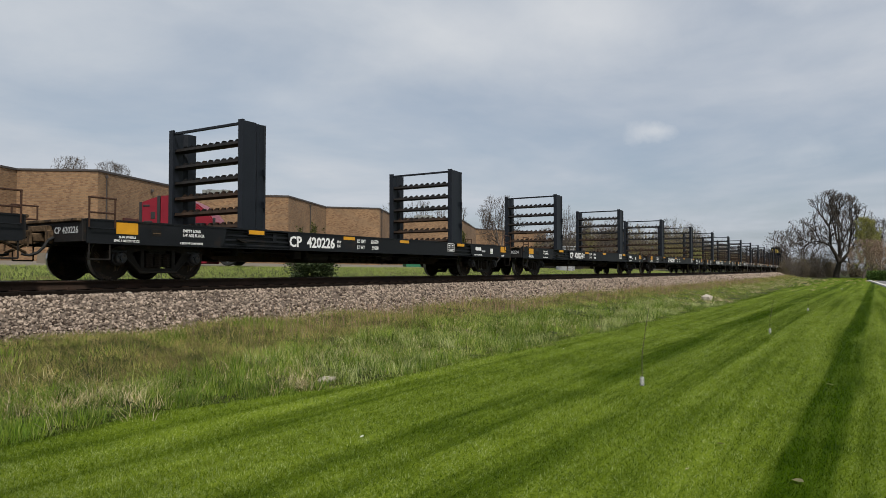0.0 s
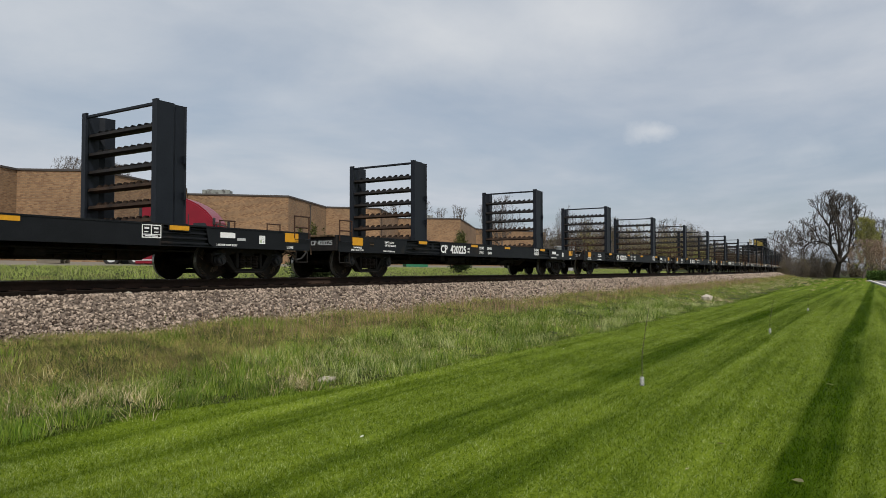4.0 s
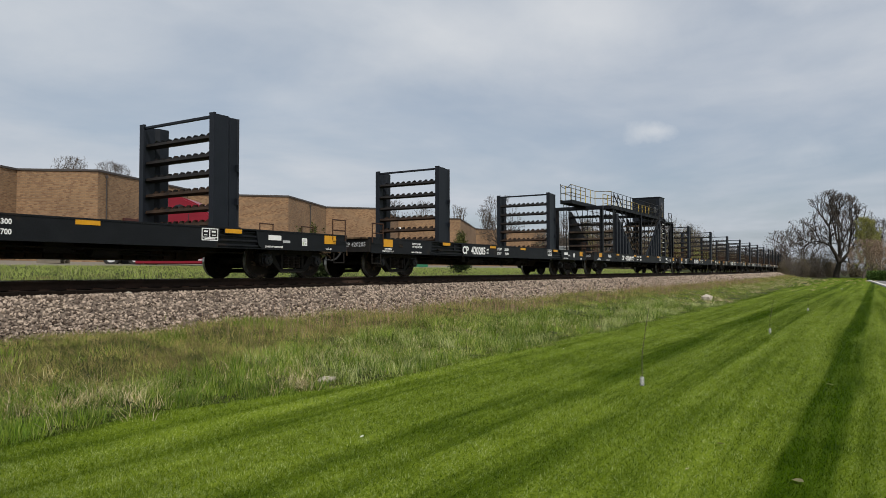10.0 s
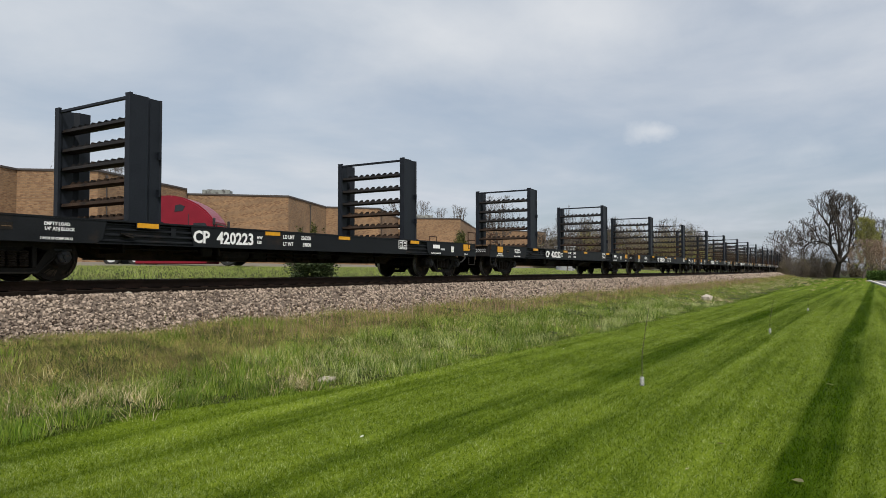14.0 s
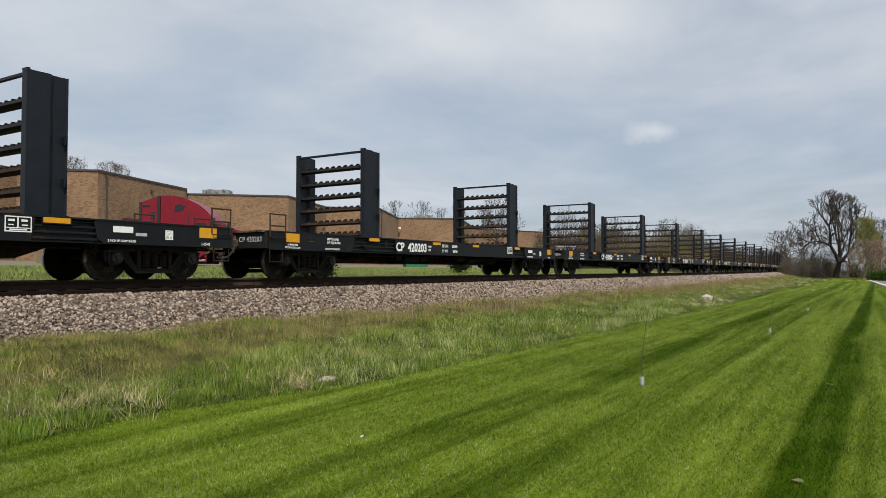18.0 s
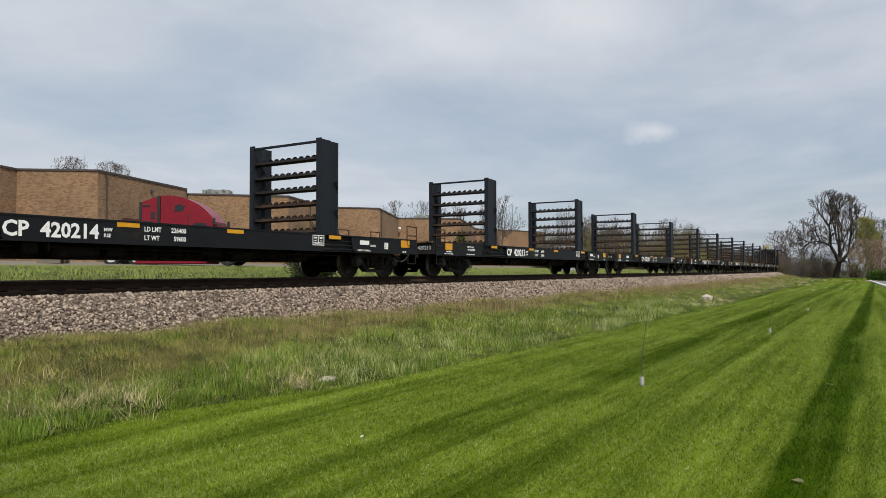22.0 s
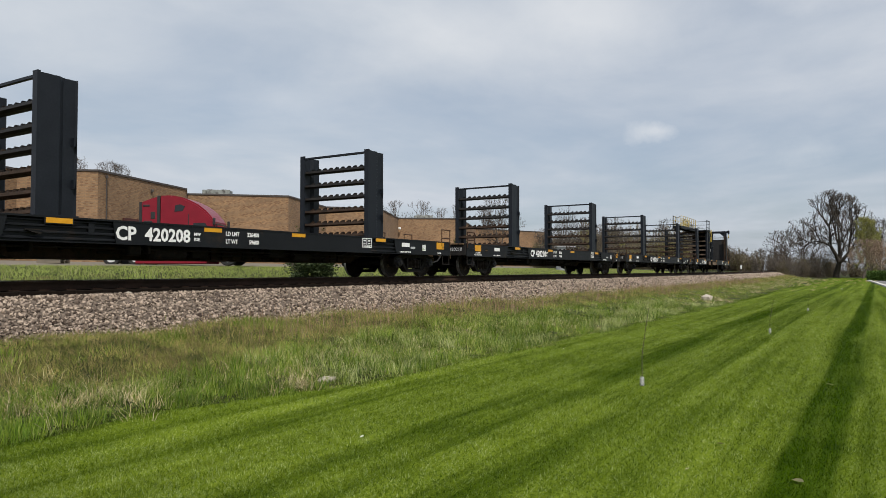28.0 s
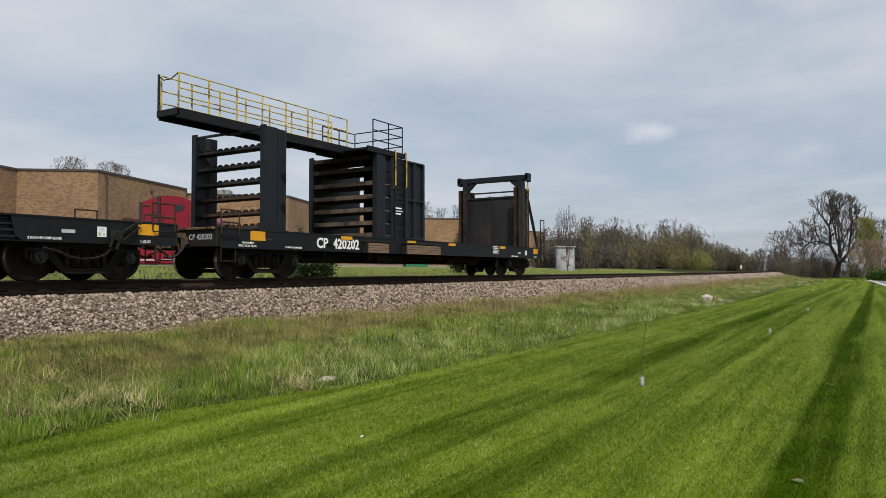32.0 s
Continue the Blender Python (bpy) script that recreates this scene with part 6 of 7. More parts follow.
    part("roof", boxes((-0.98, 0.98, -0.92, 0.92, 2.4, 2.54), bevel=0.02), SHED_WHITE, shed, "flat white metal roof with an overhang")
    door = part("door", boxes((-0.15, 0.68, -0.83, -0.8, 0.12, 2.1), bevel=0.01), SHED_WHITE, shed)
    for z in (0.35, 0.75, 1.15, 1.55):
        part("louvre", boxes((-0.05, 0.58, -0.85, -0.83, z, z + 0.10), bevel=0.006), GREY_DECAL, door)
    part("door_latch", boxes((-0.10, -0.04, -0.87, -0.83, 1.0, 1.18), bevel=0.01), BLACK_PLASTIC, door)
    part("corner_trim", boxes((-0.88, -0.80, -0.83, -0.80, 0.0, 2.4), (0.80, 0.88, -0.83, -0.80, 0.0, 2.4)), GREY_DECAL, shed)
    shed.matrix_basis = pose(67.0, 26.9, float(terrain(67.0, 26.9)) - 0.05, 0, 0, -62)


# ---- plants ----
def blades(name, xy, z, height, width, lean, material, seed, label, category, curl=0.35, simple=False, heart=None):
    """Grass as thin bent blades."""
    rng = np.random.default_rng(seed)
    n = len(xy)
    a = rng.uniform(0, math.tau, n)
    dirn = np.stack([np.cos(a), np.sin(a), np.zeros(n)], 1)
    base = np.column_stack([xy, z])
    b = rng.uniform(0, math.tau, n)
    tilt = np.stack([np.cos(b), np.sin(b), np.zeros(n)], 1) * (rng.uniform(0, 1, n) * lean * height)[:, None]
    if heart is not None:
        out = xy - heart
        away = np.column_stack([out / (np.linalg.norm(out, axis=1)[:, None] + 1e-6), np.zeros(n)])
        tilt = tilt * 0.5 + away * (rng.uniform(0.1, 1, n) * lean * height * 0.6)[:, None]
    w = (dirn * width[:, None]) * 0.5
    tip = base + tilt + np.array([0, 0, 1]) * (height * (1 - 0.25 * rng.uniform(0, 1, n)))[:, None]
    if simple:
        verts = np.stack([base - w, base + w, tip], 1).reshape(-1, 3)
        tris = np.arange(n * 3).reshape(-1, 3)
    else:
        mid = base + tilt * curl + np.array([0, 0, 1]) * (height * 0.62)[:, None]
        verts = np.stack([base - w, base + w, mid + w * 0.7, mid - w * 0.7, tip], 1).reshape(-1, 3)
        i = np.arange(n)[:, None] * 5
        tris = np.concatenate([i + [0, 1, 2], i + [0, 2, 3], i + [3, 2, 4]], 0)
    return tagged(new(name, raw_mesh(name, verts, tris, material)), label, category, kind="stuff")


def scatter(rng, n, x0, x1, lo, hi, near=1.0):
    """Points between two borders, denser towards x0."""
    x = x0 + (x1 - x0) * rng.uniform(0, 1, n) ** near
    y = lo(x) + (hi(x) - lo(x)) * rng.uniform(0, 1, n)
    return x, y


def tufts(rng, cx, cy, each, spread):
    """Blades gathered in tufts: their feet and the middle of the tuft that each one stands in."""
    k = np.repeat(np.arange(len(cx)), each)
    heart = np.column_stack([cx[k], cy[k]])
    return heart + rng.normal(0, 1, heart.shape) * spread, heart, k


def build_grass():
    rng = np.random.default_rng(3)
    # lawn blades near the camera, thinning out with distance
    x, y = scatter(rng, 740000, 2.2, 124, lambda x: -0.02 * x - 0.3, lambda x: lawn_edge(x) + 0.18, 3.9)
    keep = (x > y / 2.25 - 0.2) & (0.85 * x + 0.527 * y > 4.4)
    x, y = x[keep], y[keep]
    s = 0.7 + x / 8
    blades("lawn_grass", np.column_stack([x, y]), terrain(x, y), rng.uniform(0.018, 0.046, len(x)) * np.clip(1.1 - x / 90, 0.3, 1), rng.uniform(0.0030, 0.0055, len(x)) * s, 1.6, LAWN_BLADE, 5, "short mown green grass blades", "grass", simple=True)
    # rough grass between the lawn and the ballast, in tufts
    foot = lambda x: 11.5 + bend_offset(x)
    for x0, x1, n, each, near, plain in ((1.5, 17.0, 5600, 26, 1.0, False), (17.0, 130.0, 5600, 24, 1.9, True)):
        cx, cy = scatter(rng, n, x0, x1, lambda x: lawn_edge(x) - 0.06, foot, near)
        keep = (cx > cy / 2.3 - 0.5) & (rng.uniform(0, 1, n) > 0.95 * np.clip((cy - bend_offset(cx) - np.interp(cx, [3, 6, 10, 17], [7.5, 7.7, 8.3, 9.3])) / 0.8, 0, 1))
        cx, cy = cx[keep], cy[keep]
        xy, heart, k = tufts(rng, cx, cy, each, 0.055 if not plain else 0.13)
        up = np.clip((cy - lawn_edge(cx) + 0.15) / 1.1, 0.25, 1) * np.clip((foot(cx) + 0.5 - cy) / 2.4, 0.25, 1) * rng.uniform(0.45, 1.3, len(cx)) * (1 + 0.45 * np.sin(cx * 2.1 + cy * 0.8) * np.sin(cy * 2.7 - cx * 0.5))
        h = np.where(rng.uniform(0, 1, len(k)) < 0.6, rng.uniform(0.04, 0.11, len(k)), rng.uniform(0.10, 0.24, len(k))) * up[k]
        blades("rough_grass", xy, terrain(xy[:, 0], xy[:, 1]), h, rng.uniform(0.0035, 0.0075, len(k)) * (1 + xy[:, 0] / 20), 1.9, TALL_BLADE, 6, "uneven knee-high green grass on the bank", "grass", simple=plain, heart=heart)
    # dry straw lying among the green
    cx, cy = scatter(rng, 420, 0.5, 100, lambda x: lawn_edge(x) + 0.5, lambda x: 9.0 + bend_offset(x), 1.5)
    keep = np.sin(cx * 0.9 + 0.7) * np.sin(cy * 1.1 + cx * 0.3) + rng.normal(0, 0.35, len(cx)) > 0.2
    cx, cy = cx[keep], cy[keep]
    for px, py, r, k in ((4.3, 7.4, 0.55, 26), (5.0, 7.5, 0.45, 15), (6.9, 6.62, 0.22, 14), (7.3, 7.0, 0.4, 10), (6.0, 7.6, 0.4, 8), (8.0, 7.6, 0.4, 10), (9.6, 7.4, 0.5, 14), (13.5, 7.8, 0.5, 16), (17, 7.5, 0.6, 16), (37.5, 6.9, 0.6, 14), (60, 9, 2.5, 60), (75, 10, 3.0, 70), (95, 10.5, 4.0, 110), (120, 11, 6, 140)):
        cx = np.concatenate([cx, px + rng.normal(0, r, k)])
        cy = np.concatenate([cy, py + rng.normal(0, r * 0.7, k)])
    xy, heart, k = tufts(rng, cx, cy, 16, 0.08)
    blades("dry_grass", xy, terrain(xy[:, 0], xy[:, 1]), rng.uniform(0.08, 0.24, len(xy)), rng.uniform(0.0035, 0.007, len(xy)) * (1 + xy[:, 0] / 20), 2.6, DRY_BLADE, 7, "pale dry straw among the green grass", "grass", heart=heart)
    # pale bleached blades scattered through the rough farther along
    cx, cy = scatter(rng, 900, 7.5, 34, lambda x: lawn_edge(x) + 0.15, lambda x: lawn_edge(x) + 2.6, 1.2)
    keep = np.sin(cx * 0.8 + 1.1) * np.sin(cy * 1.7 + cx * 0.35) + rng.normal(0, 0.5, len(cx)) > -0.1
    xy, heart, k = tufts(rng, cx[keep], cy[keep], 14, 0.09)
    blades("pale_grass", xy, terrain(xy[:, 0], xy[:, 1]), rng.uniform(0.10, 0.26, len(xy)), rng.uniform(0.004, 0.007, len(xy)) * (1 + xy[:, 0] / 20), 1.8, PALE_BLADE, 27, "bleached pale green grass blades in the rough", "grass", heart=heart)
    # lush dark tufts along the lawn's edge
    cx, cy = [], []
    for px, py, r, k in ((3.2, 7.0, 0.35, 60), (3.9, 6.85, 0.25, 26), (5.2, 6.75, 0.25, 30), (5.9, 7.1, 0.25, 20), (6.3, 6.6, 0.2, 18), (3.4, 8.2, 0.3, 26), (9.6, 6.5, 0.5, 30), (12.5, 6.5, 0.6, 30), (4.6, 10.4, 0.25, 16), (7.6, 10.6, 0.4, 18), (10.2, 10.8, 0.4, 18)):
        cx += list(px + rng.normal(0, r, k))
        cy += list(py + rng.normal(0, r * 0.6, k))
    xy, heart, k = tufts(rng, np.array(cx), np.array(cy), 24, 0.05)
    blades("lush_grass", xy, terrain(xy[:, 0], xy[:, 1]), rng.uniform(0.06, 0.20, len(xy)), rng.uniform(0.004, 0.008, len(xy)), 1.2, LUSH_BLADE, 17, "dark lush grass tufts along the lawn's edge", "grass", heart=heart)
    # long arching clumps that stand out of the rough, deep green on the side of the lawn
    n = 620
    cx, cy = scatter(rng, n, 2.4, 30, lambda x: lawn_edge(x) + 0.05, lambda x: lawn_edge(x) + np.interp(x, [3, 8, 30], [1.3, 2.2, 3.2]), 1.3)
    keep = np.sin(cx * 1.3 + 2.0) * np.sin(cy * 1.9 - cx * 0.4) + rng.normal(0, 0.4, n) > 0.0
    cx, cy = cx[keep], cy[keep]
    xy, heart, k = tufts(rng, cx, cy, 34, 0.07)
    blades("lush_grass", xy, terrain(xy[:, 0], xy[:, 1]), rng.uniform(0.12, 0.36, len(xy)) * rng.uniform(0.6, 1.1, len(cx))[k], rng.uniform(0.004, 0.008, len(xy)) * (1 + xy[:, 0] / 25), 1.5, LUSH_BLADE, 18, "long arching deep green grass clumps", "grass", curl=0.25, heart=heart)
    # upright dead stalks in the brown belt and at the foot of the ballast
    x, y = scatter(rng, 5200, 4.5, 75, lambda x: 9.3 + bend_offset(x), lambda x: 11.7 + bend_offset(x), 1.4)
    keep = np.sin(x * 0.7) + np.sin(x * 0.23 + y) + rng.normal(0, 0.7, len(x)) > -0.2
    x, y = x[keep], y[keep]
    blades("dead_stalks", np.column_stack([x, y]), terrain(x, y), rng.uniform(0.18, 0.52, len(x)) * np.clip(x / 14, 0.6, 1), rng.uniform(0.004, 0.007, len(x)) * (1 + x / 18), 0.35, STALK, 19, "thin upright reddish-brown dead stalks", "weeds")
    # the belt of dead weeds and thin brown grass along the ballast
    x, y = scatter(rng, 150000, 1.0, 150, lambda x: 7.4 + bend_offset(x), lambda x: foot(x) + 0.1, 1.35)
    keep = rng.uniform(0, 1, len(x)) < np.clip((y - bend_offset(x) - np.interp(x, [3, 6, 10, 17], [7.3, 7.5, 8.2, 9.0])) / 0.8, 0.05, 1)
    x, y = x[keep], y[keep]
    blades("brown_weeds", np.column_stack([x, y]), terrain(x, y), rng.uniform(0.03, 0.13, len(x)) * (1 + np.clip((x - 6) / 14, 0, 0.8)) * (1 + 1.4 * (rng.uniform(0, 1, len(x)) > 0.95)), rng.uniform(0.004, 0.008, len(x)) * (1 + x / 16), 1.5, BROWN_WEED, 8, "dead brown weed stalks along the ballast", "weeds", simple=True)
    x, y = scatter(rng, 70000, 2.6, 17, lambda x: 7.7 + 0 * x, lambda x: 11.45 + 0 * x, 1.15)
    keep = rng.uniform(0, 1, len(x)) < np.clip((y - np.interp(x, [3, 6, 10, 17], [7.3, 7.5, 8.2, 9.0])) / 0.8, 0.05, 1)
    x, y = x[keep], y[keep]
    blades("brown_weeds", np.column_stack([x, y]), terrain(x, y), rng.uniform(0.04, 0.15, len(x)), rng.uniform(0.003, 0.006, len(x)), 1.4, BROWN_WEED, 28, "dead brown and olive weeds along the ballast", "weeds", simple=True)
    # verge beyond the track
    x, y = scatter(rng, 90000, 6, 100, lambda x: 17.6 + bend_offset(x), lambda x: 31.0 + 0 * x, 1.2)
    blades("verge_grass", np.column_stack([x, y]), terrain(x, y), rng.uniform(0.05, 0.17, len(x)), rng.uniform(0.012, 0.026, len(x)), 1.0, FAR_GRASS, 9, "bright green verge grass beyond the track", "grass", simple=True)


def curve(segs, rng, a, b, c, r0, r1, n, wobble=0.0):
    """A bent, tapering branch from a by way of b to c. Returns the points on it."""
    pts = []
    for i in range(n + 1):
        t = i / n
        p = a * (1 - t) ** 2 + b * 2 * t * (1 - t) + c * t * t
        if 0 < i:
            p = p + rng.normal(0, wobble, 3)
        pts.append(p)
    for i in range(n):
        f, g = i / n, (i + 1) / n
        segs.append((pts[i], pts[i + 1], r0 + (r1 - r0) * f, r0 + (r1 - r0) * g))
    return pts


def branch_out(rng, height, width, radius, fork, limbs):
    """A trunk that divides again and again: each limb forks into two or three thinner ones that bend upward."""
    trunk, crown, level_max = [], [], 6 if limbs > 11 else (5 if limbs > 8 else 4)
    half = width / 2
    segs, ends = [], []

    def limb(p, d, r, ln, level):
        n = 4 if level < 3 else 3
        pts = [p]
        for k in range(n):
            d = d + rng.normal(0, 0.13, 3) + np.array([0, 0, 0.022 * level])
            d = d / np.linalg.norm(d)
            q = pts[-1] + d * ln / n
            f, g = 1 - 0.30 * k / n, 1 - 0.30 * (k + 1) / n
            segs.append((pts[-1], q, r * f, r * g, level))
            pts.append(q)
        if level >= level_max:
            ends.append((q, d))
            return
        kids = 3 if level in (0, 1) or rng.uniform() < 0.30 else 2
        spin = rng.uniform(0, math.tau)
        side = np.cross(d, [0.3, 0.9, 0.2])
        side /= np.linalg.norm(side)
        other = np.cross(d, side)
        for m in range(kids):
            a = spin + math.tau * m / kids + rng.normal(0, 0.3)
            open_by = rng.uniform(0.40, 0.80) if level > 1 else rng.uniform(0.42, 0.72)
            e = d + (side * math.cos(a) + other * math.sin(a)) * open_by
            limb(q, e / np.linalg.norm(e), r * 0.72 * (0.86 if kids == 3 else 0.98), ln * rng.uniform(0.66, 0.92), level + 1)
        # a side shoot along the way
        if 0 < level < level_max - 1:
            a = rng.uniform(0, math.tau)
            e = d * 0.5 + side * math.cos(a) + other * math.sin(a)
            limb(pts[1], e / np.linalg.norm(e), r * 0.42, ln * 0.62, level + 2)

    limb(np.zeros(3), np.array([0.02, -0.02, 1.0]), radius, fork, 0)
    # the whole crown is brought to the tree's height and spread
    p = np.array([s[1] for s in segs])
    top, reach = np.percentile(p[:, 2], 96), np.percentile(np.hypot(p[:, 0], p[:, 1]), 96)
    kx = half / reach

    def fit(v):
        w = min(1.0, max(0.0, v[2] / fork))
        up, out = max(0.0, (v[2] - fork) / (top - fork)), math.hypot(v[0], v[1]) / reach
        # the crown's outline is rounded off above and at its sides
        up *= 1 - 0.30 * min(out, 1.0) ** 2
        up = up if up < 0.85 else 0.85 + 0.17 * (1 - math.exp((0.85 - up) / 0.17))
        hold = 1.0 if out < 0.85 else (0.85 + 0.17 * (1 - math.exp((0.85 - out) / 0.17))) / out
        k = (1 + (kx - 1) * w) * (1 - (1 - hold) * w)
        return np.array([v[0] * k, v[1] * k, v[2] if v[2] < fork else fork + (height - fork) * up])
    for a, b, r0, r1, level in segs:
        (trunk if level < 2 else crown).append((fit(a), fit(b), r0, r1))
    for q, d in ends:
        q = fit(q)
        for _ in range(3):
            e = d * [1, 1, 1] + rng.normal(0, 0.45, 3) + [0, 0, 0.15]
            crown.append((q, q + e / np.linalg.norm(e) * width * rng.uniform(0.025, 0.06), radius * 0.02, radius * 0.010))
    return trunk, crown


def tubes_mesh(name, segs, material, sides=3, least=0.0):
    a = np.array([s[0] for s in segs])
    b = np.array([s[1] for s in segs])
    ra = np.maximum(np.array([s[2] for s in segs]), least)
    rb = np.maximum(np.array([s[3] for s in segs]), least)
    d = b - a
    d /= np.linalg.norm(d, axis=1)[:, None] + 1e-9
    ref = np.where(np.abs(d[:, 2:3]) > 0.9, np.array([[1.0, 0, 0]]), np.array([[0, 0, 1.0]]))
    u = np.cross(d, ref)
    u /= np.linalg.norm(u, axis=1)[:, None]
    v = np.cross(d, u)
    vs = []
    for base, r in ((a, ra), (b, rb)):
        for k in range(sides):
            ang = math.tau * k / sides
            vs.append(base + (u * math.cos(ang) + v * math.sin(ang)) * r[:, None])
    verts = np.stack(vs, 1).reshape(-1, 3)
    i = np.arange(len(segs))[:, None] * 2 * sides
    quads = np.concatenate([i + [k, (k + 1) % sides, sides + (k + 1) % sides, sides + k] for k in range(sides)], 0)
    return raw_mesh(name, verts, quads, material)


def leaves_mesh(name, centres, size, material, rng, slim=0.45, rise=0.0):
    """Small leaf pieces, each a pair of triangles; slim ones are twig ends."""
    n = len(centres)
    u = rng.normal(0, 1, (n, 3)) + [0, 0, rise]
    u /= np.linalg.norm(u, axis=1)[:, None]
    v = rng.normal(0, 1, (n, 3))
    v -= u * (u * v).sum(1)[:, None]
    v /= np.linalg.norm(v, axis=1)[:, None]
    s = (size * rng.uniform(0.6, 1.4, n))[:, None]
    if slim < 0.2:
        verts = np.stack([centres - u * s - v * s * slim, centres - u * s + v * s * slim, centres + u * s], 1).reshape(-1, 3)
        return raw_mesh(name, verts, np.arange(n * 3).reshape(-1, 3), material)
    verts = np.stack([centres - u * s, centres + v * s * slim, centres + u * s, centres - v * s * slim], 1).reshape(-1, 3)
    i = np.arange(n)[:, None] * 4
    return raw_mesh(name, verts, np.concatenate([i + [0, 1, 2], i + [0, 2, 3]], 0), material)


def build_tree(name, x, y, height, width, radius, seed, label, fork=0.3, limbs=10, leaf=None, leaf_n=0, leaf_size=0.12, stems=1, least=0.012, bark=None, twig_n=1500):
    """fork: where the trunk divides, as a part of the height; limbs: how often it goes on dividing."""
    rng = np.random.default_rng(seed)
    bark = bark or BARK
    tree = tagged(bare(name, at=(x, y, float(terrain(x, y)) - 0.05)), label, "tree")
    trunk, crown = [], []
    for k in range(stems):
        a, b = branch_out(rng, height * (1 - 0.12 * k), width, radius, fork * height, limbs)
        lean = np.array([rng.normal(0, 0.06), rng.normal(0, 0.06), 0]) * (stems > 1)
        for part_of, into in ((a, trunk), (b, crown)):
            into += [(p + lean * p[2], q + lean * q[2], r0, r1) for p, q, r0, r1 in part_of]
    part("trunk", tubes_mesh("trunk", trunk, bark, 6), bark, tree)
    part("crown", tubes_mesh("crown", crown, bark, 3, least), bark, tree, "crown of fine bare branches")
    if not leaf:
        tip_a, tip_b = np.array([s[0] for s in crown]), np.array([s[1] for s in crown])
        fine = np.argsort([s[2] for s in crown])[:int(len(crown) * 0.7)]
        pick = fine[rng.integers(0, len(fine), twig_n)]
        f = rng.uniform(0.3, 1.05, (twig_n, 1))
        spot = tip_a[pick] + (tip_b[pick] - tip_a[pick]) * f + rng.normal(0, 0.06, (twig_n, 3))
        part("twig_spray", leaves_mesh("twig_spray", spot, width * 0.036, TWIG_DARK, rng, 0.035, 0.7), TWIG_DARK, tree, "finest bare twigs")
    if leaf:
        tip_a, tip_b = np.array([s[0] for s in crown]), np.array([s[1] for s in crown])
        k = rng.integers(0, len(crown), leaf_n)
        pick = tip_a[k] + (tip_b[k] - tip_a[k]) * rng.uniform(0, 1, (leaf_n, 1)) + rng.normal(0, 0.10, (leaf_n, 3))
        part("foliage", leaves_mesh("foliage", pick, leaf_size, leaf, rng), leaf, tree, "thin veil of small new leaves")
    return tree


def build_thicket(name, path, count, height, depth_m, seed, label, leaf, leaf_n, twig=0.02, leaf_size=0.10, slim=0.07):
    """Bushes side by side along a line: each a fan of thin stems with a domed top, twigs and buds in its own tone."""
    rng = np.random.default_rng(seed)
    px, py = np.array([p[0] for p in path]), np.array([p[1] for p in path])
    ph = np.array([p[2] for p in path])
    cum = np.concatenate([[0], np.cumsum(np.hypot(np.diff(px), np.diff(py)))])
    leaves = leaf if isinstance(leaf, (list, tuple)) else (leaf,)
    clumps = max(4, count // 14)
    u = rng.uniform(0, cum[-1], clumps)
    cx, cy = np.interp(u, cum, px) + rng.normal(0, depth_m * 0.22, clumps), np.interp(u, cum, py) + rng.normal(0, depth_m * 0.22, clumps)
    ch = np.interp(u, cum, ph) * height * rng.uniform(0.55, 1.05, clumps)
    cz = terrain(cx, cy)
    tone = (np.sin(u * 0.16 + seed) + rng.normal(0, 0.5, clumps) > 0.1).astype(int) + (rng.uniform(0, 1, clumps) > 0.75)
    segs, owner = [], []
    for c in range(clumps):
        for _ in range(max(6, count // clumps)):
            a, out = rng.uniform(0, math.tau), rng.uniform(0, 1) ** 0.6
            reach = ch[c] * 0.34 * out
            p = np.array([cx[c] + math.cos(a) * 0.25, cy[c] + math.sin(a) * 0.25, cz[c] - 0.1])
            q = np.array([cx[c] + math.cos(a) * reach, cy[c] + math.sin(a) * reach, cz[c] + ch[c] * math.sqrt(max(0.12, 1 - 0.85 * out * out)) * rng.uniform(0.8, 1.0)])
            m = p * 0.5 + q * 0.5 + np.array([math.cos(a), math.sin(a), 0.9]) * reach * 0.15
            r = twig * rng.uniform(0.7, 1.6)
            got = []
            pts = curve(got, rng, p, m, q, r, r * 0.4, 4, 0.03 * ch[c])
            for k in (1, 2, 3, 4):
                for _ in range(3):
                    e = rng.normal(0, 0.6, 3) + (q - p) / np.linalg.norm(q - p) * 0.9
                    t = pts[k] + e / np.linalg.norm(e) * ch[c] * rng.uniform(0.08, 0.20)
                    got.append((pts[k], t, r * 0.35, r * 0.15))
            segs += got
            owner += [tone[c] % len(leaves)] * len(got)
    ob = bare(name)
    tagged(ob, label, "bushes", kind="stuff")
    part("stems", tubes_mesh("stems", segs, TWIG, 3), TWIG, ob)
    owner = np.array(owner)
    seg_a, seg_b = np.array([s[0] for s in segs]), np.array([s[1] for s in segs])
    for k, material in enumerate(leaves):
        mine = np.flatnonzero(owner == k)
        n = int(leaf_n * len(mine) / len(segs))
        if n:
            pick = mine[rng.integers(0, len(mine), n)]
            spot = seg_a[pick] + (seg_b[pick] - seg_a[pick]) * rng.uniform(0.1, 1.05, (n, 1)) + rng.normal(0, 0.09, (n, 3))
            part("foliage", leaves_mesh("foliage", spot, leaf_size, material, rng, slim, 1.1 if slim < 0.2 else 0), material, ob)
    return ob


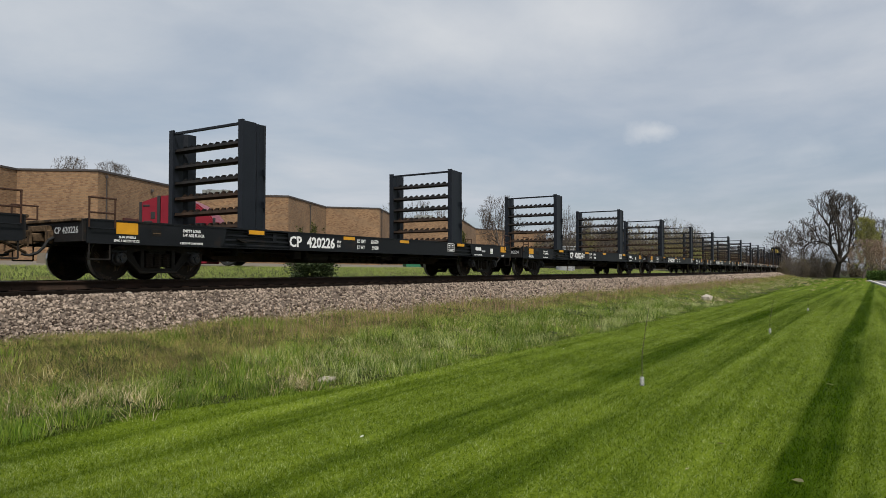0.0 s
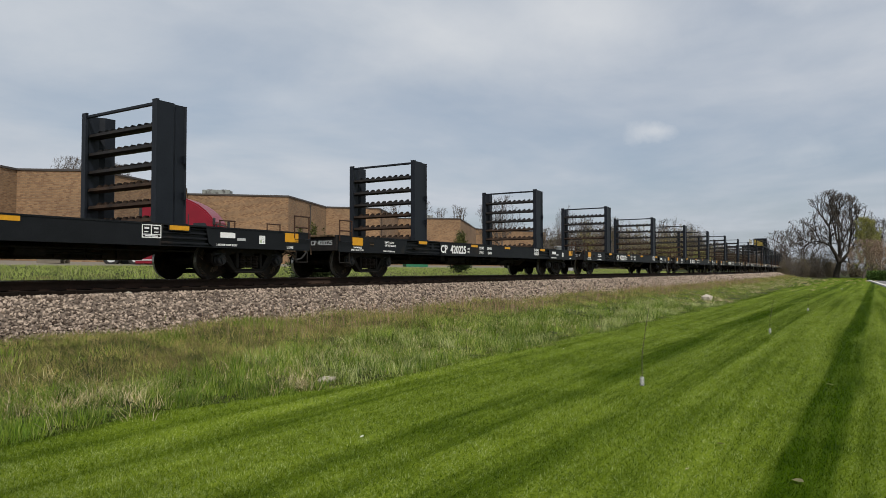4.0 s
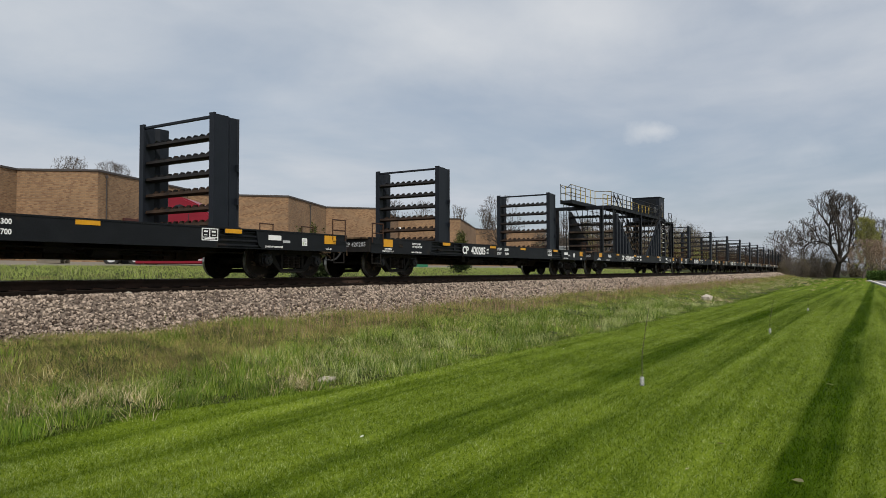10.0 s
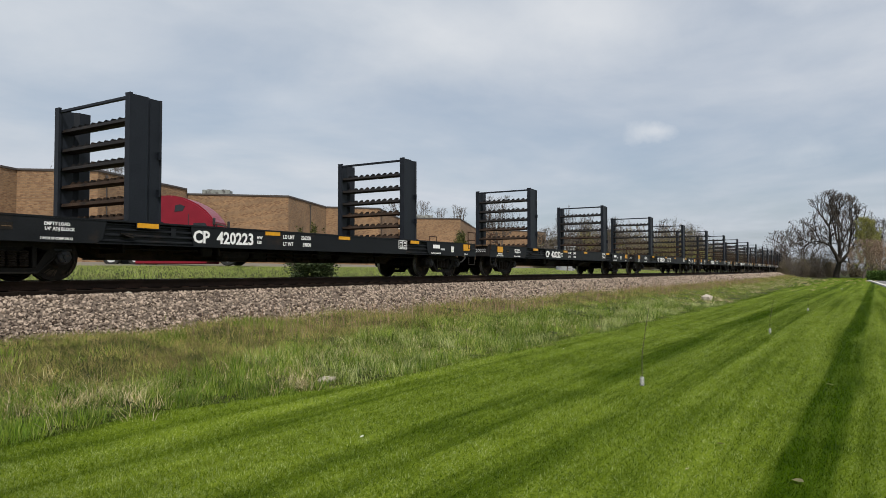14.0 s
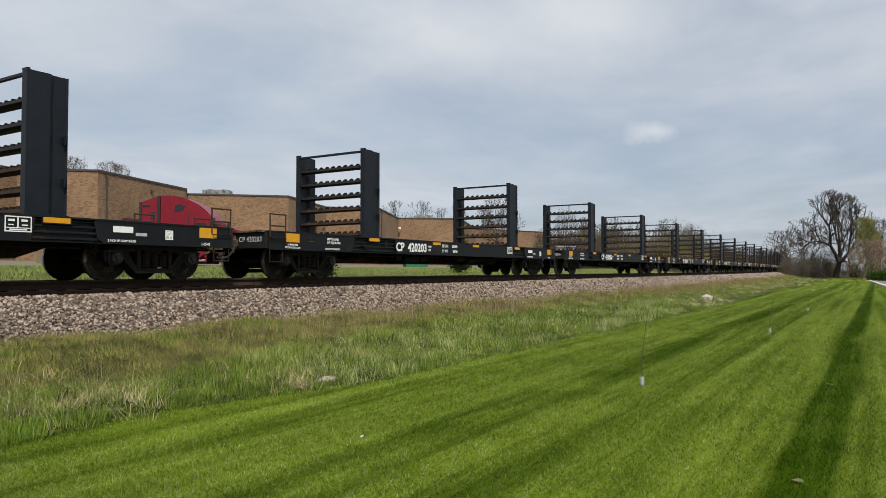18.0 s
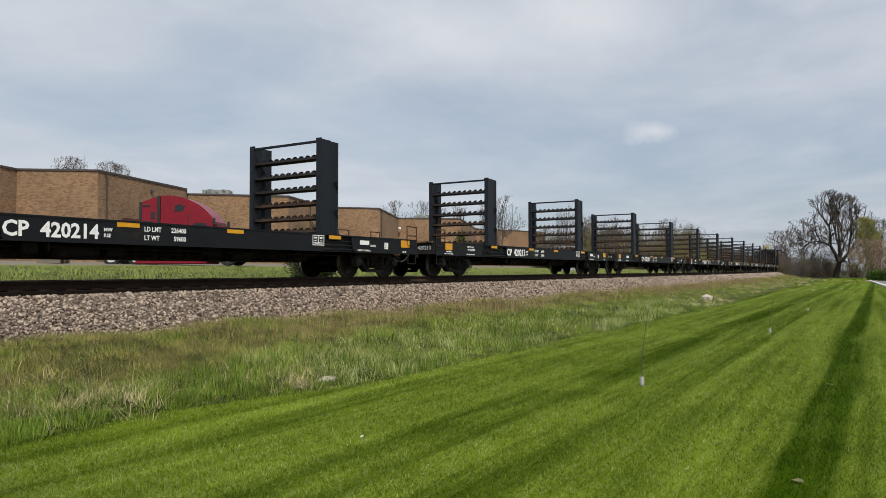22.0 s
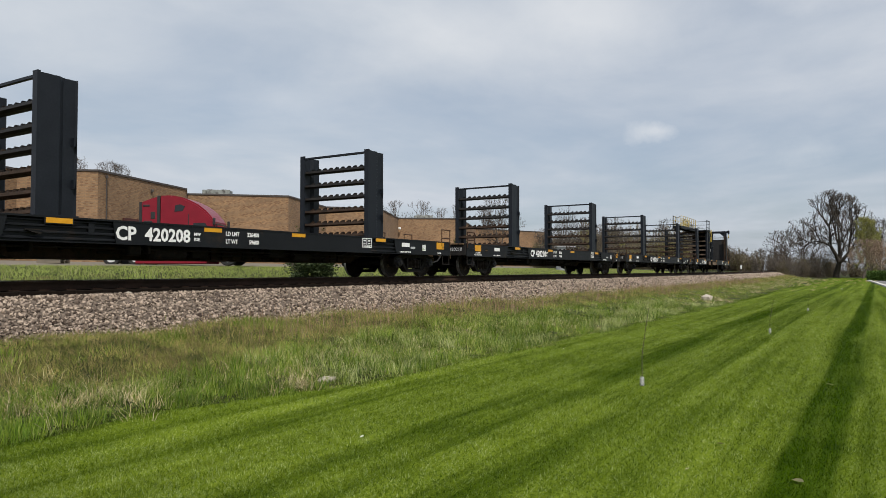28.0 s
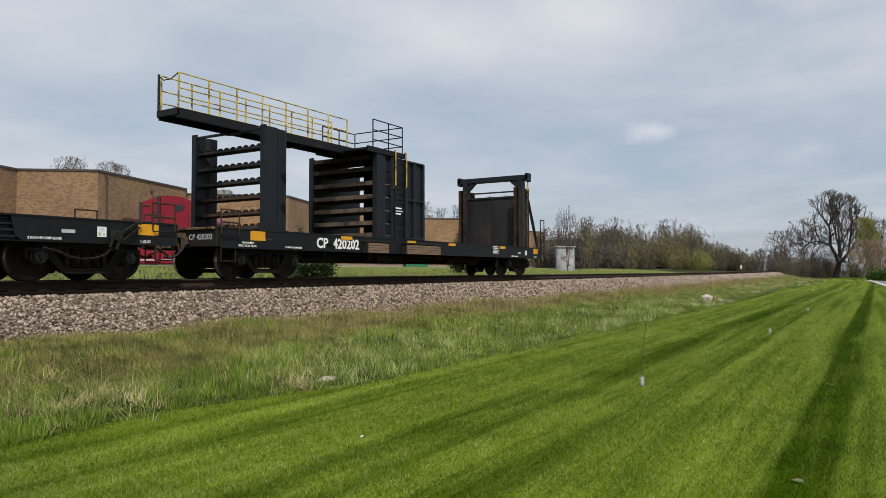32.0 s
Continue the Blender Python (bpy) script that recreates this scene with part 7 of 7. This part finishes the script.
def build_shrub(name, x, y, height, width, seed, label, material, n=9000, size=0.07, cone=True, shoot_n=0):
    """A dense evergreen: a short stem and sprays of foliage on many branches."""
    rng = np.random.default_rng(seed)
    shrub = tagged(bare(name, at=(x, y, float(terrain(x, y)) - 0.03)), label, "shrub")
    segs, tips = [], []
    for k in range(90):
        a, h = rng.uniform(0, math.tau), rng.uniform(0.05, 1.0)
        reach = width * 0.5 * ((1.05 - h) ** 0.7 if cone else math.sqrt(max(0.05, 1 - (h * 1.2 - 0.45) ** 2))) * rng.uniform(0.7, 1.15)
        p = np.array([0, 0, h * height * 0.8])
        q = np.array([math.cos(a) * reach, math.sin(a) * reach, h * height * 0.85 + rng.uniform(0.02, 0.2) * height])
        segs.append((p, q, 0.025, 0.008))
        for f in np.linspace(0.35, 1, 8):
            tips.append(p + (q - p) * f)
    segs.append((np.zeros(3), np.array([0, 0, height * 0.9]), 0.07, 0.02))
    part("stem", tubes_mesh("stem", segs, BARK, 4), BARK, shrub)
    tips = np.array(tips)
    pick = tips[rng.integers(0, len(tips), n)] + rng.normal(0, 0.10, (n, 3)) * [1, 1, 1.1]
    pick[:, 2] = np.maximum(pick[:, 2], 0.03)
    high = pick[:, 2] > 0.5 * height
    part("foliage", leaves_mesh("foliage", pick[~high], size, material, rng), material, shrub)
    shoots = []
    for k in range(shoot_n):
        a, out = rng.uniform(0, math.tau), rng.uniform(0, 0.3) * width
        p = np.array([math.cos(a) * out, math.sin(a) * out, height * 0.7])
        shoots.append((p, p + np.array([rng.normal(0, 0.16), rng.normal(0, 0.16), rng.uniform(0.35, 0.75) * height]), 0.010, 0.004))
    part("new_growth", leaves_mesh("new_growth", np.concatenate([pick[high][::3]] + [a + (b - a) * rng.uniform(0.1, 1, (60, 1)) + rng.normal(0, 0.05, (60, 3)) for a, b, _, _ in shoots]), size, YEW, rng), YEW, shrub, "sparse yellow-green shoots")
    if shoots:
        part("shoot_stems", tubes_mesh("shoot_stems", shoots, BARK, 3), BARK, shrub)
    return shrub


def build_plants():
    build_shrub("evergreen_shrub", 21.2, 19.4, 1.75, 1.9, 1, "dark rounded evergreen shrub beside the track", CEDAR, 12000, 0.055, False, 14)
    build_shrub("small_conifer", 41.0, 24.0, 3.0, 1.5, 2, "small olive-green conifer before the building", CEDAR, 7000, 0.08)
    # bare trees behind the building and beyond the yard
    for x, y, h, w, r, s in ((93, 67, 11.0, 7, 0.22, 13), (100, 66.5, 11.2, 7.5, 0.22, 14), (107, 65, 11.0, 7, 0.22, 15), (113, 66, 11.2, 7, 0.22, 16), (120, 66, 11.4, 8, 0.22, 17)):
        build_tree("bare_tree", x, y, h, w, r, s, "bare grey-brown tree behind the brick building", 0.22, 11, least=0.012)
    build_tree("bare_tree", 38.6, 66.5, 10.4, 6.4, 0.15, 11, "bare grey-brown tree behind the brick building", 0.36, 14, least=0.009)
    build_tree("bare_tree", 41.6, 66.0, 10.2, 6.8, 0.15, 61, "bare grey-brown tree behind the brick building", 0.36, 14, least=0.009)
    build_tree("bare_tree", 84.5, 43.0, 9.8, 7.4, 0.20, 21, "bare spreading tree beyond the yard", 0.24, 12, least=0.010)
    build_tree("bare_tree", 64.3, 25.6, 6.6, 1.9, 0.06, 22, "slender bare young tree", 0.22, 7, stems=2, least=0.007, twig_n=300)
    build_tree("bare_tree", 71.5, 29.0, 6.8, 2.4, 0.06, 23, "slender bare young tree", 0.22, 7, stems=2, least=0.007, twig_n=300)
    # thickets beyond the track
    brush = (OLIVE, GREY_TWIG, OCHRE)
    build_thicket("thicket", [(72, 31, 3.2), (82, 33, 5.4), (96, 35, 6.4), (112, 37, 7.0), (124, 38, 7.2), (140, 38.5, 9.0), (156, 37, 10.2), (168, 35.5, 10.0), (180, 33, 7.6), (190, 31, 5.6), (202, 30.5, 4.0)], 1900, 1.0, 7, 31, "brown leafless thicket beyond the track", brush, 150000, 0.022, 0.34)
    build_thicket("thicket", [(78, 29.5, 2.2), (92, 31, 4.0), (115, 33.5, 5.0), (140, 35, 6.4), (165, 33.5, 6.0), (185, 30.5, 4.4), (205, 29.5, 3.2)], 800, 1.0, 4, 36, "olive-brown brush beyond the track", brush, 60000, 0.018, 0.32)
    build_thicket("thicket", [(126, 33, 5.2), (133, 33.5, 6.4), (140, 33.5, 5.8), (148, 33.5, 5.0)], 260, 1.0, 2.5, 32, "brush with ochre-green buds", OCHRE, 22000, 0.018, 0.12, 0.4)
    build_thicket("thicket", [(152, 32.0, 4.0), (158, 32.0, 4.8), (164, 31.5, 3.8)], 170, 1.0, 2.5, 37, "brush with yellow-green buds", BUD, 12000, 0.02, 0.12, 0.4)
    for x, y, h, w, s in ((97.5, 36, 7.6, 4.6, 50), (106, 36.5, 7.0, 4.0, 51), (114, 37, 8.6, 5.2, 52), (121, 38.5, 7.6, 4.2, 53), (152, 38.5, 10.8, 7.0, 54), (166, 36.5, 10.6, 4.6, 55), (175, 35, 9.4, 5.0, 56)):
        build_tree("bare_tree", x, y, h, w, 0.16, s, "bare grey tree rising from the thicket", 0.26, 11, stems=2, least=0.012, twig_n=1600)
    build_thicket("thicket", [(222, 30, 6), (240, 34, 8), (262, 44, 10), (300, 62, 11), (360, 80, 11), (430, 110, 11)], 800, 1.0, 16, 33, "far hazy brown woods along the curve", GREY_TWIG, 30000, 0.06, 0.6)
    build_thicket("thicket", [(152, 16, 2.6), (158, 14.5, 4.0), (166, 13, 5.0), (174, 11.5, 5.6), (182, 9.5, 5.6)], 520, 1.0, 6, 34, "grey-brown thicket by the lawn's end", (GREY_TWIG, OLIVE), 36000, 0.024, 0.22)
    build_thicket("thicket", [(195, 28, 5.4), (205, 22, 6), (215, 16, 6), (222, 8, 5.4), (228, -8, 5.4), (225, -30, 5.4)], 700, 1.0, 12, 35, "grey woods behind the lawn", (GREY_TWIG, OLIVE), 26000, 0.04, 0.40)
    build_thicket("thicket", [(186, 9, 4.2), (190, 3, 4.4), (192, -5, 4.6), (188, -16, 4.6)], 420, 1.0, 5, 38, "dark brush under the trees at the lawn's end", (GREY_TWIG, OLIVE), 30000, 0.026, 0.26)
    # trees at the end of the lawn
    build_tree("broad_bare_tree", 172, 6.9, 18.2, 16.0, 0.72, 47, "tall spreading bare tree at the lawn's end", 0.20, 22, least=0.018, bark=BARK_DARK, twig_n=6000)
    build_tree("willow", 160, 1.9, 12.2, 7.0, 0.22, 42, "tree with fresh yellow-green leaves", 0.16, 14, leaf=BUD, leaf_n=30000, leaf_size=0.075, least=0.012)
    build_tree("budding_tree", 150, 0.6, 7.4, 7.4, 0.15, 43, "rounded tree with reddish-brown buds", 0.20, 14, leaf=REDBUD, leaf_n=11000, leaf_size=0.07, least=0.010)
    build_tree("budding_tree", 152, -2.6, 7.4, 7.4, 0.15, 44, "rounded tree with reddish-brown buds", 0.20, 14, leaf=REDBUD, leaf_n=11000, leaf_size=0.07, least=0.010)
    build_tree("bare_tree", 174, 13.2, 12.5, 11.5, 0.25, 45, "bare grey tree in the thicket", 0.18, 14, least=0.018)
    build_tree("bare_tree", 180, 17.4, 10.5, 10, 0.22, 46, "bare grey tree in the thicket", 0.18, 13, least=0.018)
    build_tree("bare_tree", 176, -1.5, 13, 8, 0.28, 48, "bare grey tree behind the hedge", 0.2, 12, least=0.018)
    rng = np.random.default_rng(8)
    hedge = tagged(bare("hedge", at=(127.5, -3.0, 0)), "clipped dark green hedge at the lawn's end", "hedge")
    pts = rng.uniform(-1, 1, (14000, 3)) * [1.2, 4.0, 0.75] + [0, 0, 0.78]
    part("foliage", leaves_mesh("foliage", pts, 0.12, HEDGE, rng), HEDGE, hedge)
    part("stems", tubes_mesh("stems", [(np.array([0, k * 0.8 - 3.6, 0]), np.array([rng.normal(0, 0.4), k * 0.8 - 3.6, 1.3]), 0.05, 0.02) for k in range(10)], BARK, 4), BARK, hedge)
    # young whips in the lawn, each with a white guard tube
    for x, y, h in ((9.71, 2.77, 1.08), (19.35, 2.27, 0.85), (30.84, 2.24, 0.8), (66.6, 2.31, 0.8)):
        whip = tagged(bare("sapling", at=(x, y, float(terrain(x, y)))), "thin bare sapling whip with a white guard tube", "sapling", "saplings in the lawn")
        segs = [(np.array([0, 0, 0.0]), np.array([0.01, 0.0, h * 0.4]), 0.006, 0.005), (np.array([0.01, 0, h * 0.4]), np.array([0.03, -0.05, h * 0.75]), 0.005, 0.0045), (np.array([0.03, -0.05, h * 0.75]), np.array([0.05, -0.09, h]), 0.0045, 0.003)]
        part("stem", tubes_mesh("stem", segs, BARK, 5), BARK, whip)
        part("guard_tube", lathe(bmesh.new(), [(0.022, 0.0), (0.030, 0.02), (0.030, 0.11), (0.024, 0.13), (0.012, 0.13)], 10, "z"), GUARD, whip, "white plastic guard tube")


# ---- stones, ties and other small pieces ----
def stone_verts(rng, n, size):
    """Broken stones: cubes with pushed corners, turned at random."""
    cube = np.array([(x, y, z) for x in (-1, 1) for y in (-1, 1) for z in (-1, 1)], float)
    v = cube[None] * rng.uniform(0.35, 1.15, (n, 8, 3))
    q = rng.normal(0, 1, (n, 4))
    q /= np.linalg.norm(q, axis=1)[:, None]
    w, x, y, z = q.T
    R = np.stack([1 - 2 * (y * y + z * z), 2 * (x * y - z * w), 2 * (x * z + y * w), 2 * (x * y + z * w), 1 - 2 * (x * x + z * z), 2 * (y * z - x * w), 2 * (x * z - y * w), 2 * (y * z + x * w), 1 - 2 * (x * x + y * y)], 1).reshape(n, 3, 3)
    v *= np.array([1.35, 0.95, 0.55])
    return np.einsum("nij,nkj->nki", R, v) * size[:, None, None]


CUBE_TRIS = np.array([(0, 1, 3), (0, 3, 2), (4, 6, 7), (4, 7, 5), (0, 4, 5), (0, 5, 1), (2, 3, 7), (2, 7, 6), (0, 2, 6), (0, 6, 4), (1, 5, 7), (1, 7, 3)])


def bank_height(s):
    """Height of the ballast at s metres to the side of the track's centre."""
    return np.interp(s, [-3.3, -3.12, -2.75, -1.70, 1.70], [0.40, 0.44, 0.63, 1.13, 1.13])


def build_ballast(bed):
    rng = np.random.default_rng(12)
    n = 52000
    d = 0 + 150 * rng.uniform(0, 1, n) ** 1.9
    s = rng.uniform(-3.35, -1.30, n) + 0.08 * np.sin(d * 1.7)
    on_tie = (s > -1.32)
    size = rng.uniform(0.013, 0.030, n) * (1 + np.maximum(d, 0) / 60)
    xyz = np.array([along(float(a), float(b))[:2] for a, b in zip(d, s)])
    z = bank_height(s) + size * 0.25 - 0.02 * on_tie
    v = stone_verts(rng, n, size) + np.column_stack([xyz, z])[:, None, :]
    f = (np.arange(n)[:, None, None] * 8 + CUBE_TRIS[None]).reshape(-1, 3)
    ob = part("stones", raw_mesh("stones", v.reshape(-1, 3), f, STONE), STONE, bed, "loose pink-grey crushed stones")
    tagged(ob, kind="stuff")
    meshes = []
    for k in range(12):
        meshes.append(raw_mesh("stone", stone_verts(rng, 1, np.array([1.0]))[0], CUBE_TRIS, STONE_ONE))
    for k in range(280):
        dd, ss = float(rng.uniform(3.5, 22)), float(rng.uniform(-3.3, -1.5))
        x, y, _ = along(dd, ss)
        sz = float(rng.uniform(0.026, 0.045))
        o = new("stone", meshes[k % 12])
        o.parent = bed
        o.matrix_basis = Matrix.Translation((x, y, float(bank_height(ss)) + sz * 0.35)) @ Euler((rng.uniform(0, 6), rng.uniform(0, 6), rng.uniform(0, 6))).to_matrix().to_4x4() @ Matrix.Diagonal((sz, sz, sz, 1))


def build_ties(track):
    tie = mesh_of(boxes((-0.115, 0.115, -1.3, 1.3, -0.17, 0.0), bevel=0.012), "tie", TIE_WOOD)
    seat = mesh_of(boxes((-0.09, 0.09, -0.17, 0.17, 0.0, 0.018), (-0.02, 0.02, -0.12, -0.09, 0.018, 0.05), (-0.02, 0.02, 0.09, 0.12, 0.018, 0.05)), "tie_plate", RAIL_SIDE)
    # added slabs in the ties' dark colour fill the gaps between them
    crib = mesh_of(boxes((0.112, 0.418, -1.27, 1.27, -0.16, -0.012)), "crib_fill", TIE_WOOD)
    for k in range(200):
        d = -14 + k * 0.53
        x, y, a = along(d)
        o = new("tie", tie)
        o.parent = track
        o.matrix_basis = Matrix.Translation((x, y, RAIL_Z - 0.176)) @ pose(0, 0, 0, 0, 0, math.degrees(a))
        if k < 190:
            o = new("crib_fill", crib)
            o.parent = track
            o.matrix_basis = Matrix.Translation((x, y, RAIL_Z - 0.176)) @ pose(0, 0, 0, 0, 0, math.degrees(a))
        if k < 130:
            for side in (-0.754, 0.754):
                x, y, a = along(d, side)
                o = new("tie_plate", seat)
                o.parent = track
                o.matrix_basis = Matrix.Translation((x, y, RAIL_Z - 0.175)) @ pose(0, 0, 0, 0, 0, math.degrees(a))


def build_rocks():
    rng = np.random.default_rng(20)
    for x, y, sz, words in ((36.7, 7.2, 0.30, "pale grey boulder in the rough grass"), (7.5, 6.58, 0.10, "flat pale tan stone at the lawn's edge"), (8.55, 12.75, 0.06, "pale stone at the top of the ballast")):
        bm = bmesh.new()
        bmesh.ops.create_icosphere(bm, subdivisions=1 if sz > 0.2 else 2, radius=1)
        for v in bm.verts:
            v.co *= 1 + 0.28 * noise.noise(v.co * 1.7 + Vector((x, y, 0)))
            v.co.z *= 0.85
        rock = tagged(new("rock", mesh_of(bm, "rock", ROCK)), words, "rock")
        z = float(bank_height(y - TRACK_Y)) if y > 11.3 else float(terrain(x, y))
        rock.matrix_basis = Matrix.Translation((x, y, z + sz * 0.25)) @ Matrix.Diagonal((sz * (1.9 if 0.07 < sz < 0.2 else 1.3), sz, sz * (0.55 if 0.07 < sz < 0.2 else 1), 1))


def build_litter():
    """A few fallen leaves and petals lying on the lawn."""
    for k, (x, y, sz, words, material) in enumerate(((5.23, 4.15, 0.028, "white fallen petal on the lawn", WHITE_PAINT), (13.27, 5.37, 0.030, "white fallen petal on the lawn", WHITE_PAINT), (11.05, 0.55, 0.05, "pale dry leaf on the lawn", DRY_LEAF), (6.75, 1.22, 0.045, "pale dry leaf on the lawn", DRY_LEAF), (5.77, 1.29, 0.04, "pale dry leaf on the lawn", DRY_LEAF), (5.88, 0.52, 0.06, "pale dry leaf on the lawn", DRY_LEAF))):
        bm = bmesh.new()
        ring = [(1.0, 0.0, 0.10), (0.45, 0.42, 0.30), (-0.4, 0.40, 0.24), (-0.9, 0.05, 0.05), (-0.4, -0.38, 0.28), (0.45, -0.36, 0.16)]
        vs = [bm.verts.new(p) for p in ring]
        mid = bm.verts.new((0.0, 0.0, 0.04))
        for i in range(6):
            bm.faces.new((mid, vs[i], vs[(i + 1) % 6]))
        bmesh.ops.solidify(bm, geom=list(bm.faces), thickness=0.04)
        leaf = tagged(new("fallen_leaf", mesh_of(bm, "fallen_leaf", material)), words, "leaf", "litter on the lawn")
        leaf.matrix_basis = Matrix.Translation((x, y, float(terrain(x, y)) + 0.022)) @ pose(0, 0, 0, 8, -6, 47 * k) @ Matrix.Diagonal((sz, sz, sz, 1))


def build_road():
    """The corner of a drive with its pale kerb at the lawn's end."""
    line = [(62, -1.65), (80, -0.94), (109.5, 0.17), (124, 0.75)]
    bm = bmesh.new()
    pts = [(x, y, 0.03) for x, y in line] + [(124, -14, 0.03), (62, -14, 0.03)]
    bm.faces.new([bm.verts.new(p) for p in pts])
    bmesh.ops.extrude_face_region(bm, geom=list(bm.faces))
    for v in list(bm.verts)[:len(pts)]:
        v.co.z = -0.1
    bmesh.ops.recalc_face_normals(bm, faces=bm.faces)
    road = tagged(new("road", mesh_of(bm, "road", ASPHALT)), "grey asphalt drive beyond the lawn", "road", kind="structure")
    for (xa, ya), (xb, yb) in zip(line, line[1:]):
        d = math.hypot(xb - xa, yb - ya)
        k = part("kerb", boxes((0, d, -0.18, 0.18, -0.1, 0.16), bevel=0.02), KERB, road, "pale concrete kerb")
        k.matrix_basis = Matrix.Translation((xa, ya, 0)) @ pose(0, 0, 0, 0, 0, math.degrees(math.atan2(yb - ya, xb - xa)))


def motions():
    """The train rolls by: every car along the track, every wheelset turning on its truck."""
    for j, car in TRAIN.items():
        start = 16.88 + CAR_LENGTH * j
        walk(car, [(float(t), car_pose(start - shift(t))) for t in range(33)])
        for truck in car.children:
            if not truck.name.startswith("truck"):
                continue
            for ws in truck.children:
                if not ws.name.startswith("wheelset"):
                    continue
                at = ws.location.copy()
                first = start + truck.location.x + at.x
                times = [k / 30 for k in range(961) if -7 < first - shift(k / 30) < 40]
                if not times or times[0] > 0:
                    times = [0.0] + times
                if times[-1] < 32:
                    times = times + [32.0]
                rows, turn = [], 0.0
                for k, t in enumerate(times):
                    if k and t - times[k - 1] < 0.05:
                        turn -= math.degrees((shift(t) - shift(times[k - 1])) / 0.457)
                    rows.append((t, pose(at.x, at.y, at.z, 0, turn % 360, 0)))
                walk(ws, rows)


build_ground()
bed, track = build_track()
build_train()
build_building()
build_yard_things()
build_plants()
build_grass()
build_rocks()
build_litter()
build_road()
build_ties(track)
build_ballast(bed)
motions()
